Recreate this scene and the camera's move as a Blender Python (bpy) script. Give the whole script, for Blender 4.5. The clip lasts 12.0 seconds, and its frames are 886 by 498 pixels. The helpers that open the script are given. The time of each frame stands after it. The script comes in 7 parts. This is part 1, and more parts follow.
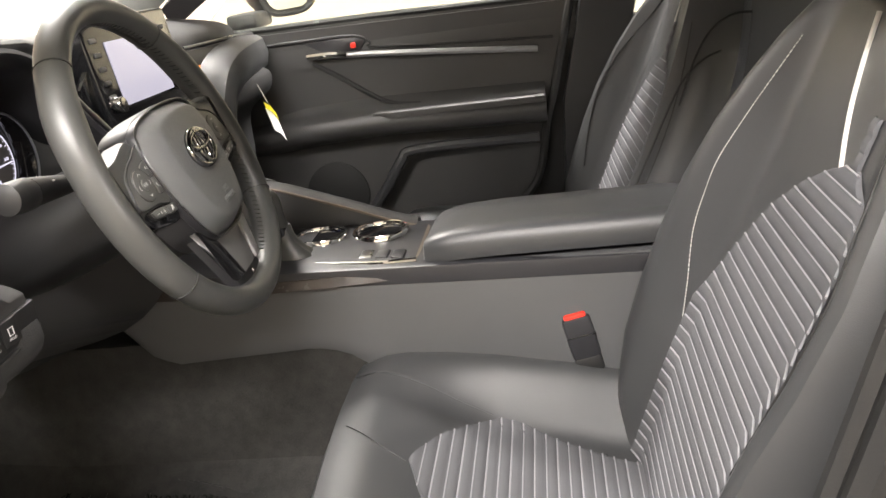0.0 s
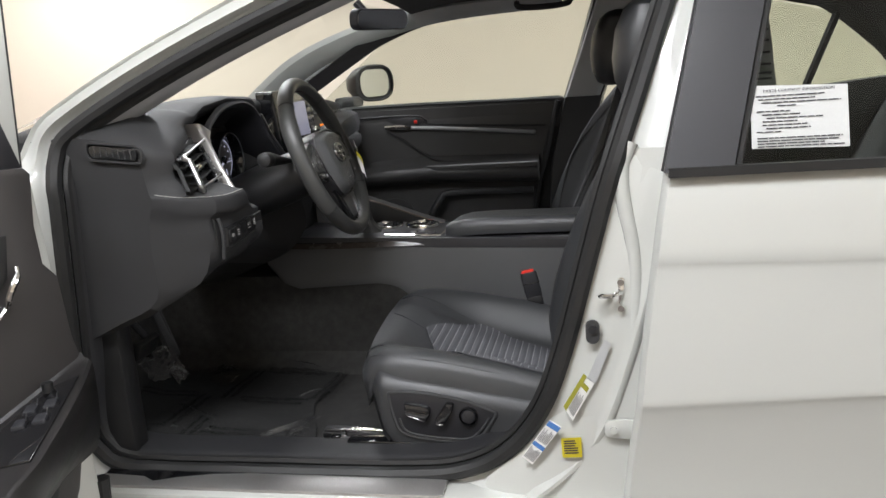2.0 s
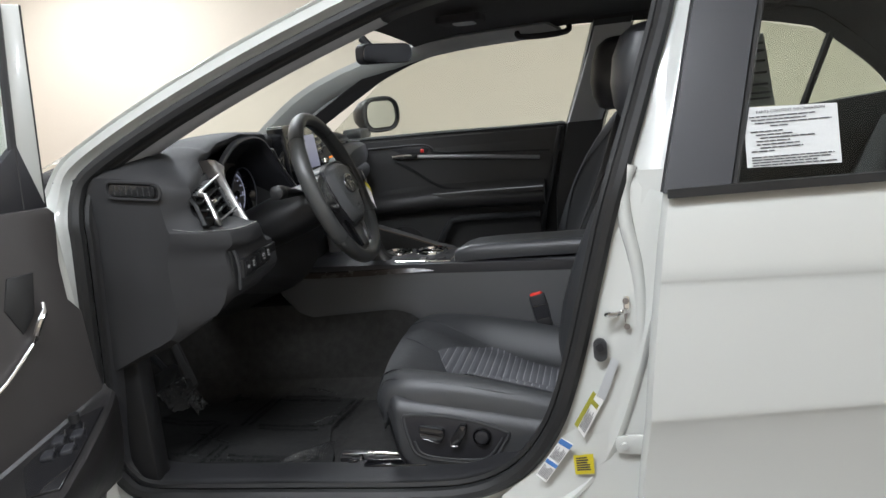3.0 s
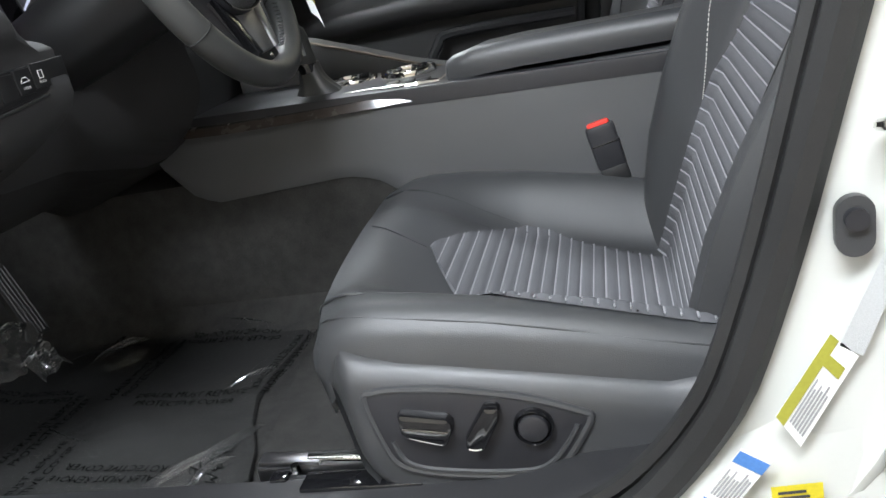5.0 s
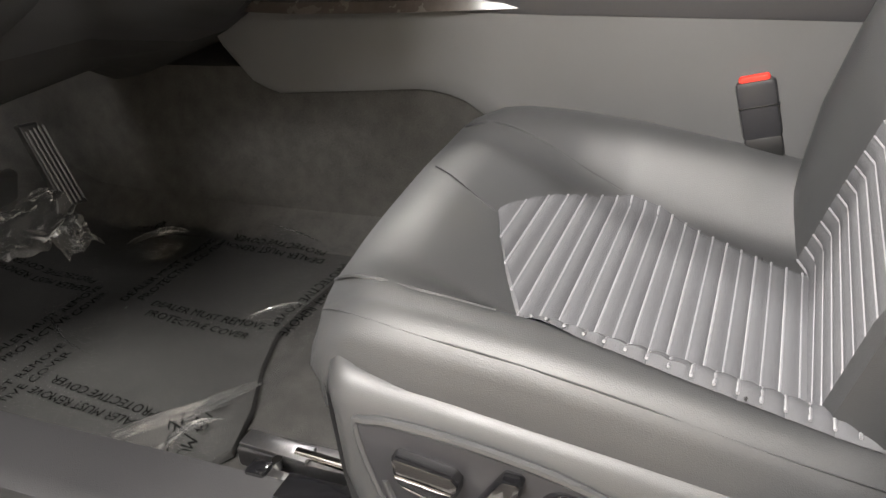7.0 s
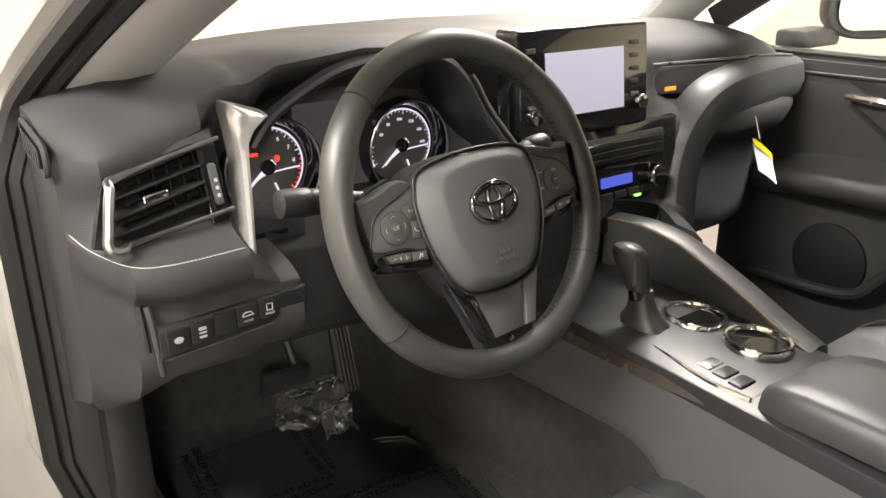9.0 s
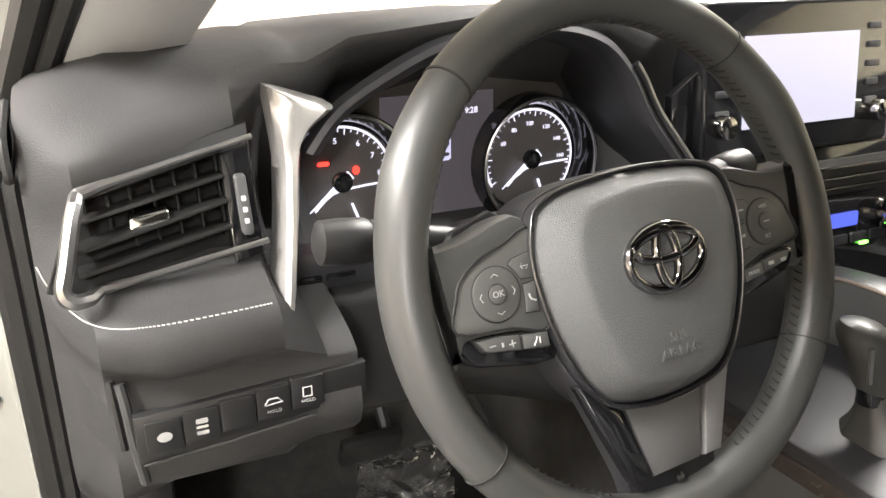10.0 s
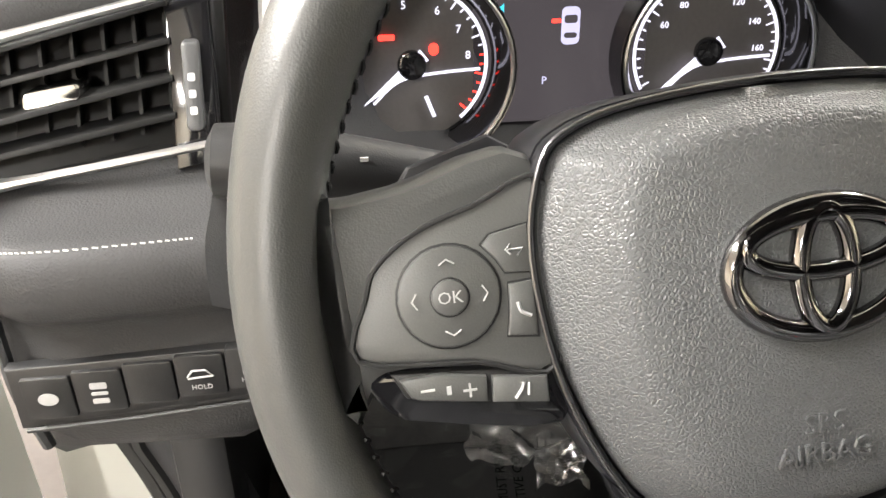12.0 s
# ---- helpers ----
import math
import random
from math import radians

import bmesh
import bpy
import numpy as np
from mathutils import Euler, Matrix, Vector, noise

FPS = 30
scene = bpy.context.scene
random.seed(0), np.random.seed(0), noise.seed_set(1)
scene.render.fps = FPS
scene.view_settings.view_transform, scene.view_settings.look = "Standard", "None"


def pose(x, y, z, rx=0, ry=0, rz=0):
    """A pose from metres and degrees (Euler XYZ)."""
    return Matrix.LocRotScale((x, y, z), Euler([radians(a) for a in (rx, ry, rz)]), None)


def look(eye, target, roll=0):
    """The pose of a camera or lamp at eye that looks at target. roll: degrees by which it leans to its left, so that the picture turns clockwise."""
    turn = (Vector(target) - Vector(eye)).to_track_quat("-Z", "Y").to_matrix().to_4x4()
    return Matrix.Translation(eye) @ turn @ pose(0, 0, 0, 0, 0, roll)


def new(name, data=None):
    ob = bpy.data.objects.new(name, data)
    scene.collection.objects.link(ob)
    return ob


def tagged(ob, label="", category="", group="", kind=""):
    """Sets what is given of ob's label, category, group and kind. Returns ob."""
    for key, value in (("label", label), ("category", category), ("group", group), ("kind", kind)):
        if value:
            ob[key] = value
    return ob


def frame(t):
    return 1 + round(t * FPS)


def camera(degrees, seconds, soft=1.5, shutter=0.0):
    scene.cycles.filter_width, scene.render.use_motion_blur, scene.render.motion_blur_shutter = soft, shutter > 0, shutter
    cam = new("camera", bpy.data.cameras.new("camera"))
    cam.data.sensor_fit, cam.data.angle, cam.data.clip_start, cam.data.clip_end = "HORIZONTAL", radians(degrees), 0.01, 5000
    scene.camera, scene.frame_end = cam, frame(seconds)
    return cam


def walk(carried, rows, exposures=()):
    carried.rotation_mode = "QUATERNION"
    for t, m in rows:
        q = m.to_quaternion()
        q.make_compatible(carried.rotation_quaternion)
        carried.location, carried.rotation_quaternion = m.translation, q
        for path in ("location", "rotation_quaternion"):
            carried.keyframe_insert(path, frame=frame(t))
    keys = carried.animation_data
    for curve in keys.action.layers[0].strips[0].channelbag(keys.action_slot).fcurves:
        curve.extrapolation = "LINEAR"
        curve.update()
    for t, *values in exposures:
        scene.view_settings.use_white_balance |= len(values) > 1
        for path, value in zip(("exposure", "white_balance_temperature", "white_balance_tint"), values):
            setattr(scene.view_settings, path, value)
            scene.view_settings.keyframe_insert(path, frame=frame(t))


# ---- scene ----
cam = camera(58.27, 12.0)
PATH = [
    (0.00, 0.4208, -1.2690, 1.1761, 69.73, 7.67, 6.33),
    (0.50, 0.4588, -1.5541, 1.2218, 71.34, 6.67, 8.81),
    (1.00, 0.4445, -1.8071, 1.2216, 72.77, 5.35, 9.16),
    (1.50, 0.5416, -2.0416, 1.1820, 75.37, 4.43, 10.10),
    (2.00, 0.6378, -2.2609, 1.1771, 77.42, 4.07, 10.81),
    (2.50, 0.6541, -2.3341, 1.1878, 78.91, 4.56, 11.13),
    (2.70, 0.6620, -2.3411, 1.1909, 79.31, 4.95, 11.19),
    (4.30, 0.5062, -1.7143, 1.0421, 76.51, 9.81, 10.36),
    (4.50, 0.5041, -1.6048, 1.0117, 74.81, 9.89, 10.16),
    (5.00, 0.4643, -1.3806, 0.9108, 69.78, 11.26, 10.34),
    (5.50, 0.3752, -1.2041, 0.7988, 65.10, 10.66, 9.42),
    (6.00, 0.3681, -1.1448, 0.7767, 61.37, 9.87, 10.45),
    (6.50, 0.3717, -1.1332, 0.8126, 60.38, 7.67, 14.73),
    (7.00, 0.4590, -1.1096, 0.9160, 62.02, 5.26, 22.12),
    (7.20, 0.5363, -1.0769, 1.0017, 60.38, 3.06, 26.56),
    (7.50, 0.6453, -1.0533, 1.0747, 62.94, 0.67, 31.69),
    (7.70, 0.6952, -1.0171, 1.1515, 63.52, 0.41, 36.00),
    (9.30, 0.6624, -0.9320, 1.2703, 70.84, 0.51, 57.30),
    (9.50, 0.5972, -0.9243, 1.2522, 70.92, 0.75, 59.78),
    (10.00, 0.4098, -0.7319, 1.1911, 70.75, 0.64, 64.86),
    (10.50, 0.3218, -0.5296, 1.1505, 68.44, 1.75, 73.51),
    (11.00, 0.2404, -0.5167, 1.1319, 66.45, 1.63, 78.78),
    (11.50, 0.2210, -0.5263, 1.1235, 64.19, 1.59, 82.69),
    (12.00, 0.2267, -0.5218, 1.1327, 62.90, 1.16, 84.09),
]
walk(cam, [(t, pose(*p)) for t, *p in PATH],
     [(0.0, 1.2, 6650, 12), (0.5, 0.75, 6800, 13), (1.0, 0.42, 6800, 13), (1.5, 0.12, 6500, 12), (2.0, -0.22, 6000, 11), (2.7, -0.35, 5800, 10), (4.3, -0.25, 5600, 6), (4.7, 0.1, 5700, 7), (5.2, 1.0, 5800, 8),
      (5.8, 1.5, 6100, 9), (6.5, 1.3, 6300, 10), (7.7, 1.4, 6900, 12), (9.3, 1.05, 6700, 12), (9.8, 1.42, 6500, 11), (10.5, 2.05, 6500, 10), (11.0, 2.0, 6500, 10), (11.5, 1.95, 6550, 10), (12.0, 1.85, 6550, 10)])

# ---- light and exposure ----
world = bpy.data.worlds.new("world")
scene.world = world
world.use_nodes = True
world.node_tree.nodes["Background"].inputs[0].default_value = (0.9, 0.95, 1.0, 1)
world.node_tree.nodes["Background"].inputs[1].default_value = 0.02


# Lamps assumed out of view; the end pairs are added to brighten end walls.
LAMPS = ((-3.4, -3.3, 32), (-3.3, 3.0, 58), (-0.9, -2.6, 36), (0.2, -2.1, 75), (4.2, -2.4, 120), (-1.2, 1.3, 70), (0.9, 1.3, 95), (4.3, 0.8, 200))

# ---- materials ----
def material(name, color, rough=0.5, metal=0.0, bump=0.0, scale=300.0, vary=0.12, coat=0.0, spec=0.5, detail="noise", broad=6.0):
    m = bpy.data.materials.new(name)
    m.use_nodes = True
    n, l = m.node_tree.nodes, m.node_tree.links
    b = n["Principled BSDF"]
    b.inputs["Roughness"].default_value, b.inputs["Metallic"].default_value = rough, metal
    b.inputs["Coat Weight"].default_value, b.inputs["Coat Roughness"].default_value = coat, 0.06
    b.inputs["Specular IOR Level"].default_value = spec
    tc = n.new("ShaderNodeTexCoord")
    big = n.new("ShaderNodeTexNoise")
    big.inputs["Scale"].default_value, big.inputs["Detail"].default_value = broad, 4
    l.new(tc.outputs["Object"], big.inputs["Vector"])
    small = n.new("ShaderNodeTexNoise")
    small.inputs["Scale"].default_value, small.inputs["Detail"].default_value = scale, 3
    l.new(tc.outputs["Object"], small.inputs["Vector"])
    mixv = n.new("ShaderNodeMath")
    mixv.operation = "ADD"
    l.new(big.outputs[0], mixv.inputs[0])
    l.new(small.outputs[0], mixv.inputs[1])
    ramp = n.new("ShaderNodeMapRange")
    ramp.inputs["From Min"].default_value, ramp.inputs["From Max"].default_value = 0.6, 1.4
    ramp.inputs["To Min"].default_value, ramp.inputs["To Max"].default_value = 1 - vary, 1 + vary
    l.new(mixv.outputs[0], ramp.inputs[0])
    mul = n.new("ShaderNodeVectorMath")
    mul.operation = "SCALE"
    mul.inputs[0].default_value = color
    l.new(ramp.outputs[0], mul.inputs["Scale"])
    l.new(mul.outputs[0], b.inputs["Base Color"])
    rr = n.new("ShaderNodeMapRange")
    rr.inputs["From Min"].default_value, rr.inputs["From Max"].default_value = 0.3, 0.7
    rr.inputs["To Min"].default_value, rr.inputs["To Max"].default_value = max(0, rough - 0.06), min(1, rough + 0.06)
    l.new(big.outputs[0], rr.inputs[0])
    if vary > 0.02:
        l.new(rr.outputs[0], b.inputs["Roughness"])
    if bump:
        src = small
        if detail == "grain":
            src = n.new("ShaderNodeTexVoronoi")
            src.feature = "SMOOTH_F1"
            src.inputs["Scale"].default_value = scale
            l.new(tc.outputs["Object"], src.inputs["Vector"])
        if detail == "pebble":
            warp = n.new("ShaderNodeTexVoronoi")
            warp.feature = "DISTANCE_TO_EDGE"
            warp.inputs["Scale"].default_value = scale
            l.new(tc.outputs["Object"], warp.inputs["Vector"])
            src = n.new("ShaderNodeMapRange")
            src.interpolation_type = "SMOOTHSTEP"
            src.inputs["From Max"].default_value = 0.28
            l.new(warp.outputs[0], src.inputs[0])
        bp = n.new("ShaderNodeBump")
        bp.inputs["Strength"].default_value, bp.inputs["Distance"].default_value = bump, 0.001
        l.new(src.outputs[0], bp.inputs["Height"])
        l.new(bp.outputs[0], b.inputs["Normal"])
    return m


def glow(name, color, strength):
    m = bpy.data.materials.new(name)
    m.use_nodes = True
    b = m.node_tree.nodes["Principled BSDF"]
    b.inputs["Base Color"].default_value = (*[c * 0.2 for c in color], 1)
    b.inputs["Emission Color"].default_value, b.inputs["Emission Strength"].default_value = (*color, 1), strength
    b.inputs["Roughness"].default_value = 0.2
    return m


def glassy(name, color, rough=0.0, ior=1.45, milky=0.0):
    m = bpy.data.materials.new(name)
    m.use_nodes = True
    n, l = m.node_tree.nodes, m.node_tree.links
    n.remove(n["Principled BSDF"])
    tr, gl, mix = n.new("ShaderNodeBsdfTransparent"), n.new("ShaderNodeBsdfGlossy"), n.new("ShaderNodeMixShader")
    tr.inputs[0].default_value, gl.inputs["Roughness"].default_value = (*color, 1), rough
    fr = n.new("ShaderNodeFresnel")
    fr.inputs[0].default_value = ior
    l.new(fr.outputs[0], mix.inputs[0])
    l.new(tr.outputs[0], mix.inputs[1])
    l.new(gl.outputs[0], mix.inputs[2])
    if milky:
        haze, both = n.new("ShaderNodeBsdfDiffuse"), n.new("ShaderNodeMixShader")
        haze.inputs[0].default_value, both.inputs[0].default_value = (0.75, 0.75, 0.75, 1), milky
        l.new(mix.outputs[0], both.inputs[1])
        l.new(haze.outputs[0], both.inputs[2])
        mix = both
    l.new(mix.outputs[0], n["Material Output"].inputs[0])
    return m


DASH = material("dash_vinyl", (0.038, 0.038, 0.039), 0.60, bump=0.30, scale=800, detail="grain", spec=0.22)
# Dash vinyl with light from the open driver door put into its colour.
PDOOR = material("passenger_trim_vinyl_lit", (0.066, 0.065, 0.065), 0.5, bump=0.2, scale=900, detail="grain", spec=0.3)
PLASTIC = material("grained_plastic", (0.046, 0.047, 0.049), 0.40, bump=0.14, scale=1500, detail="grain")
LEATHER = material("leather", (0.043, 0.044, 0.046), 0.43, bump=0.2, scale=1100, detail="grain", spec=0.6)
WHEEL_LEATHER = material("wheel_leather", (0.054, 0.055, 0.053), 0.40, bump=0.10, scale=1300, detail="grain", spec=0.6)
AIRBAG = material("airbag_cover", (0.095, 0.098, 0.100), 0.40, bump=0.38, scale=620, detail="pebble", spec=0.6)
FABRIC = material("ribbed_fabric", (0.095, 0.096, 0.104), 0.75, bump=0.4, scale=1800)
STRIPE = material("stripe_thread", (0.27, 0.27, 0.285), 0.75, bump=0.3, scale=2500)
STITCH = material("stitch_thread", (0.55, 0.54, 0.50), 0.7)
CARPET = material("carpet", (0.030, 0.029, 0.0275), 0.95, bump=1.0, scale=700, vary=0.7, broad=40)
MAT = material("mat_carpet", (0.022, 0.0218, 0.021), 0.95, bump=1.0, scale=700, vary=0.4, broad=30)
PAINT = material("white_paint", (0.56, 0.57, 0.54), 0.25, vary=0.01, coat=1.0)
RUBBER = material("rubber", (0.016, 0.016, 0.016), 0.55, bump=0.2, scale=500)
SATIN_BLACK = material("satin_black", (0.022, 0.022, 0.025), 0.42, vary=0.06)
GLOSS = material("gloss_black", (0.008, 0.008, 0.009), 0.08, vary=0.03, coat=0.6)
CHROME = material("chrome", (0.80, 0.79, 0.77), 0.10, metal=1.0, vary=0.03)
DARK_CHROME = material("dark_chrome", (0.34, 0.33, 0.32), 0.10, metal=1.0, vary=0.03)
FLANK = material("satin_grey_trim", (0.20, 0.20, 0.205), 0.30, metal=1.0, vary=0.05)
BLADE = material("satin_blade", (0.42, 0.41, 0.40), 0.34, metal=0.6, vary=0.08)
# Grained plastic again, lightened for the light on the console's side.
CONSOLE_LIT = material("console_plastic_lit", (0.078, 0.079, 0.082), 0.42, bump=0.14, scale=1500, detail="grain")
# Black felt; the shade below the dash is put into its colour.
UNDER = material("shaded_dash_felt", (0.012, 0.012, 0.012), 0.95, bump=0.6, scale=900)
PAD = material("switch_pad_plastic", (0.085, 0.086, 0.083), 0.42, bump=0.08, scale=1500, detail="grain")
BLACK_PLASTIC = material("black_plastic", (0.014, 0.014, 0.0145), 0.45, bump=0.1, scale=1500, detail="grain")
SLAT = material("vent_black", (0.008, 0.008, 0.008), 0.5, vary=0.05, spec=0.25)
SILVER = material("silver_paint", (0.34, 0.34, 0.345), 0.36, metal=0.55, vary=0.05)
SPOKE = material("spoke_paint", (0.16, 0.16, 0.162), 0.42, metal=0.3, vary=0.05)
SATIN = material("satin_metal", (0.38, 0.38, 0.38), 0.32, metal=1.0, vary=0.05)
BRONZE = material("bronze_panel", (0.19, 0.155, 0.125), 0.36, metal=0.6, vary=0.08)
STEEL = material("rail_steel", (0.30, 0.30, 0.31), 0.35, metal=1.0, vary=0.1)
ROOF = material("headliner", (0.035, 0.033, 0.035), 0.95, bump=0.5, scale=900)
PILLAR = material("pillar_trim", (0.46, 0.47, 0.475), 0.7, bump=0.2, scale=900)
RED = material("red_plastic", (0.75, 0.035, 0.02), 0.35)
OLIVE = material("olive_label", (0.34, 0.33, 0.04), 0.5)
YELLOW = material("yellow_label", (0.62, 0.52, 0.02), 0.5)
PAPER = material("paper_label", (0.80, 0.80, 0.78), 0.6, vary=0.02)
# White label paper; dimming by the tinted glass is put into its grey.
DIMMED_PAPER = material("tint_dimmed_paper", (0.56, 0.57, 0.56), 0.5, vary=0.05)
INK = material("label_ink", (0.05, 0.05, 0.055), 0.7)
BLUEINK = material("blue_ink", (0.08, 0.2, 0.5), 0.6)
MARK = material("white_mark", (0.42, 0.42, 0.42), 0.6)
WALL = material("wall_paint", (0.74, 0.68, 0.57), 0.85, bump=0.02, scale=60, vary=0.02, broad=1.0)
WALL_PINK = material("wall_paint_pink", (0.74, 0.62, 0.55), 0.85, bump=0.02, scale=60, vary=0.02, broad=1.0)
CONCRETE = material("concrete", (0.10, 0.088, 0.082), 0.45, bump=0.3, scale=30, vary=0.15, broad=1.5)
CEILING = material("ceiling_paint", (0.75, 0.74, 0.72), 0.9, bump=0.1, scale=50, vary=0.02)
GLASS = glassy("clear_glass", (0.90, 0.92, 0.88), 0.0, 1.01)
TINT = glassy("tinted_glass", (0.87, 0.88, 0.84))
DARKTINT = glassy("rear_glass", (0.86, 0.89, 0.85))
FILM = glassy("plastic_film", (0.90, 0.90, 0.90), 0.05, 1.45, 0.008)
CRUMPLE = glassy("crumpled_film", (0.88, 0.88, 0.88), 0.09, 1.9, 0.02)
WRAP = glassy("bunched_film", (0.82, 0.82, 0.82), 0.12, 2.3, 0.045)
PRINT = material("label_print", (0.30, 0.30, 0.31), 0.7)
MIRROR = material("mirror_glass", (0.62, 0.65, 0.66), 0.02, metal=1.0, vary=0.0)
SCREEN = glow("lit_screen", (0.82, 0.80, 0.98), 0.22)
SCREEN_GREY = glow("screen_pale_lines", (0.62, 0.60, 0.85), 0.36)
TUBE = glow("lamp_diffuser", (1.0, 0.97, 0.9), 6.0)
LED = glow("blue_led", (0.03, 0.25, 1.0), 3.0)
GREEN = glow("green_led", (0.2, 1.0, 0.1), 2.0)
ICE = glow("gauge_white", (0.80, 0.78, 0.95), 0.5)
REDLIT = glow("red_lamp", (1.0, 0.03, 0.02), 1.6)
BLUELCD = glow("blue_lcd", (0.10, 0.14, 0.75), 0.4)
CYAN = glow("cyan_mark", (0.05, 0.5, 0.7), 0.6)
ORANGE = glow("orange_lamp", (1.0, 0.25, 0.02), 1.0)
# Haze of backlight and lens reflection is put into this dial grey.
GAUGE = material("gauge_face", (0.085, 0.078, 0.076), 0.5)
# The display's own glow is raised for the reflection on its lens.
LCD = glow("cluster_display", (0.024, 0.021, 0.023), 1.0)
# Door trim vinyl darkened to offset light falling on the armrest top.
ARMREST = material("armrest_vinyl_dimmed", (0.014, 0.013, 0.013), 0.38, bump=0.2, scale=900, detail="grain")
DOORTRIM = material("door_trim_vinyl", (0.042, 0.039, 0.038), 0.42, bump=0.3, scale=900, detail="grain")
SILL = material("sill_plastic", (0.026, 0.026, 0.028), 0.5, bump=0.3, scale=1000, detail="grain")
FILM_INK = material("film_print", (0.004, 0.004, 0.004), 1.0, spec=0.0)


# ---- mesh tools ----
def V(*a):
    return Vector(a)


def smooth_path(pts, n=6, closed=False):
    """A Catmull-Rom curve through the points."""
    p = [Vector(q) for q in pts]
    out, k = [], len(p)
    for i in range(k if closed else k - 1):
        if closed:
            a, b, c, d = p[i - 1], p[i], p[(i + 1) % k], p[(i + 2) % k]
        else:
            a, b, c, d = p[max(i - 1, 0)], p[i], p[i + 1], p[min(i + 2, k - 1)]
        for j in range(n):
            t = j / n
            out.append(0.5 * (2 * b + (c - a) * t + (2 * a - 5 * b + 4 * c - d) * t * t + (3 * b - a - 3 * c + d) * t ** 3))
    if not closed:
        out.append(p[-1].copy())
    return out


def loft(rings, ring_closed=True, ends=True, around=False, bm=None):
    """A skin over rings of equally many points."""
    bm = bm or bmesh.new()
    vs = [[bm.verts.new(p) for p in r] for r in rings]
    m = len(rings[0])
    for i in range(len(vs) if around else len(vs) - 1):
        a, b = vs[i], vs[(i + 1) % len(vs)]
        for j in range(m if ring_closed else m - 1):
            k = (j + 1) % m
            try:
                bm.faces.new((a[j], a[k], b[k], b[j]))
            except ValueError:
                pass
    if ends and ring_closed and not around:
        bm.faces.new(vs[0][::-1])
        bm.faces.new(vs[-1])
    return bm


def tube(path, r, n=10, closed=False, ends=True, bm=None, flat=1.0, up=None):
    """A round or oval rod along a path; r is a radius or one for each point."""
    p = [Vector(q) for q in path]
    rings, k = [], len(p)
    last = None
    for i in range(k):
        a = p[i - 1] if (closed or i) else p[i]
        b = p[(i + 1) % k] if (closed or i < k - 1) else p[i]
        t = (b - a).normalized()
        if last is None:
            last = Vector(up) if up else (Vector((0, 0, 1)) if abs(t.z) < 0.9 else Vector((1, 0, 0)))
        u = (last - t * last.dot(t)).normalized()
        w = t.cross(u)
        last = u if not up else Vector(up)
        rr = r[i] if isinstance(r, (list, tuple)) else r
        rings.append([p[i] + rr * (math.cos(2 * math.pi * j / n) * u * flat + math.sin(2 * math.pi * j / n) * w) for j in range(n)])
    return loft(rings, True, ends and not closed, closed, bm)


def box(c, s, bevel=0.0, m=None, bm=None, seg=2):
    """A block of centre c and size s, its edges rounded, in the frame m."""
    b = bmesh.new()
    bmesh.ops.create_cube(b, size=1.0)
    bmesh.ops.scale(b, vec=s, verts=b.verts)
    if bevel:
        bmesh.ops.bevel(b, geom=b.edges[:] + b.verts[:], offset=bevel, segments=seg, affect="EDGES", profile=0.5)
    bmesh.ops.translate(b, vec=c, verts=b.verts)
    if m is not None:
        bmesh.ops.transform(b, matrix=m, verts=b.verts)
    return b if bm is None else joined(bm, b)


def joined(bm, other):
    me = bpy.data.meshes.new("tmp")
    other.to_mesh(me)
    other.free()
    bm.from_mesh(me)
    bpy.data.meshes.remove(me)
    return bm


def slab(outline, thick, at, bevel=0.0, bm=None, seg=2):
    """A flat piece: outline in 2D, at(u, v, w) gives the place; it goes from w = 0 back to w = -thick."""
    b = bmesh.new()
    edge = 0.0 if not bevel else bevel
    k = len(outline)
    cen = (sum(p[0] for p in outline) / k, sum(p[1] for p in outline) / k)

    def inset(d):
        out = []
        for i in range(k):
            a, q, c = Vector(outline[i - 1][:2]), Vector(outline[i][:2]), Vector(outline[(i + 1) % k][:2])
            e1, e2 = (q - a), (c - q)
            nn = Vector((-e1.y, e1.x)).normalized() + Vector((-e2.y, e2.x)).normalized()
            nn = nn.normalized() if nn.length > 1e-6 else Vector((0, 0))
            out.append(q + nn * d)
        return out

    area = sum(outline[i - 1][0] * outline[i][1] - outline[i][0] * outline[i - 1][1] for i in range(k))
    s = 1 if area > 0 else -1
    rings = []
    if edge:
        rings.append([at(*p, 0.0) for p in inset(s * edge)])
        rings.append([at(*p, -edge * 0.3) for p in inset(s * edge * 0.3)])
    rings.append([at(p[0], p[1], -edge) for p in outline])
    rings.append([at(p[0], p[1], -thick) for p in outline])
    loft(rings, True, True, False, b)
    bmesh.ops.recalc_face_normals(b, faces=b.faces)
    return b if bm is None else joined(bm, b)


def rounded(w, h, r, n=5, c=(0, 0)):
    """The outline of a rounded rectangle."""
    out = []
    for cx, cy, a in ((w / 2 - r, h / 2 - r, 0), (-w / 2 + r, h / 2 - r, 90), (-w / 2 + r, -h / 2 + r, 180), (w / 2 - r, -h / 2 + r, 270)):
        for i in range(n + 1):
            t = radians(a + 90 * i / n)
            out.append((c[0] + cx + r * math.cos(t), c[1] + cy + r * math.sin(t)))
    return out


def oval(w, h, n=28, c=(0, 0)):
    return [(c[0] + w / 2 * math.cos(2 * math.pi * i / n), c[1] + h / 2 * math.sin(2 * math.pi * i / n)) for i in range(n)]


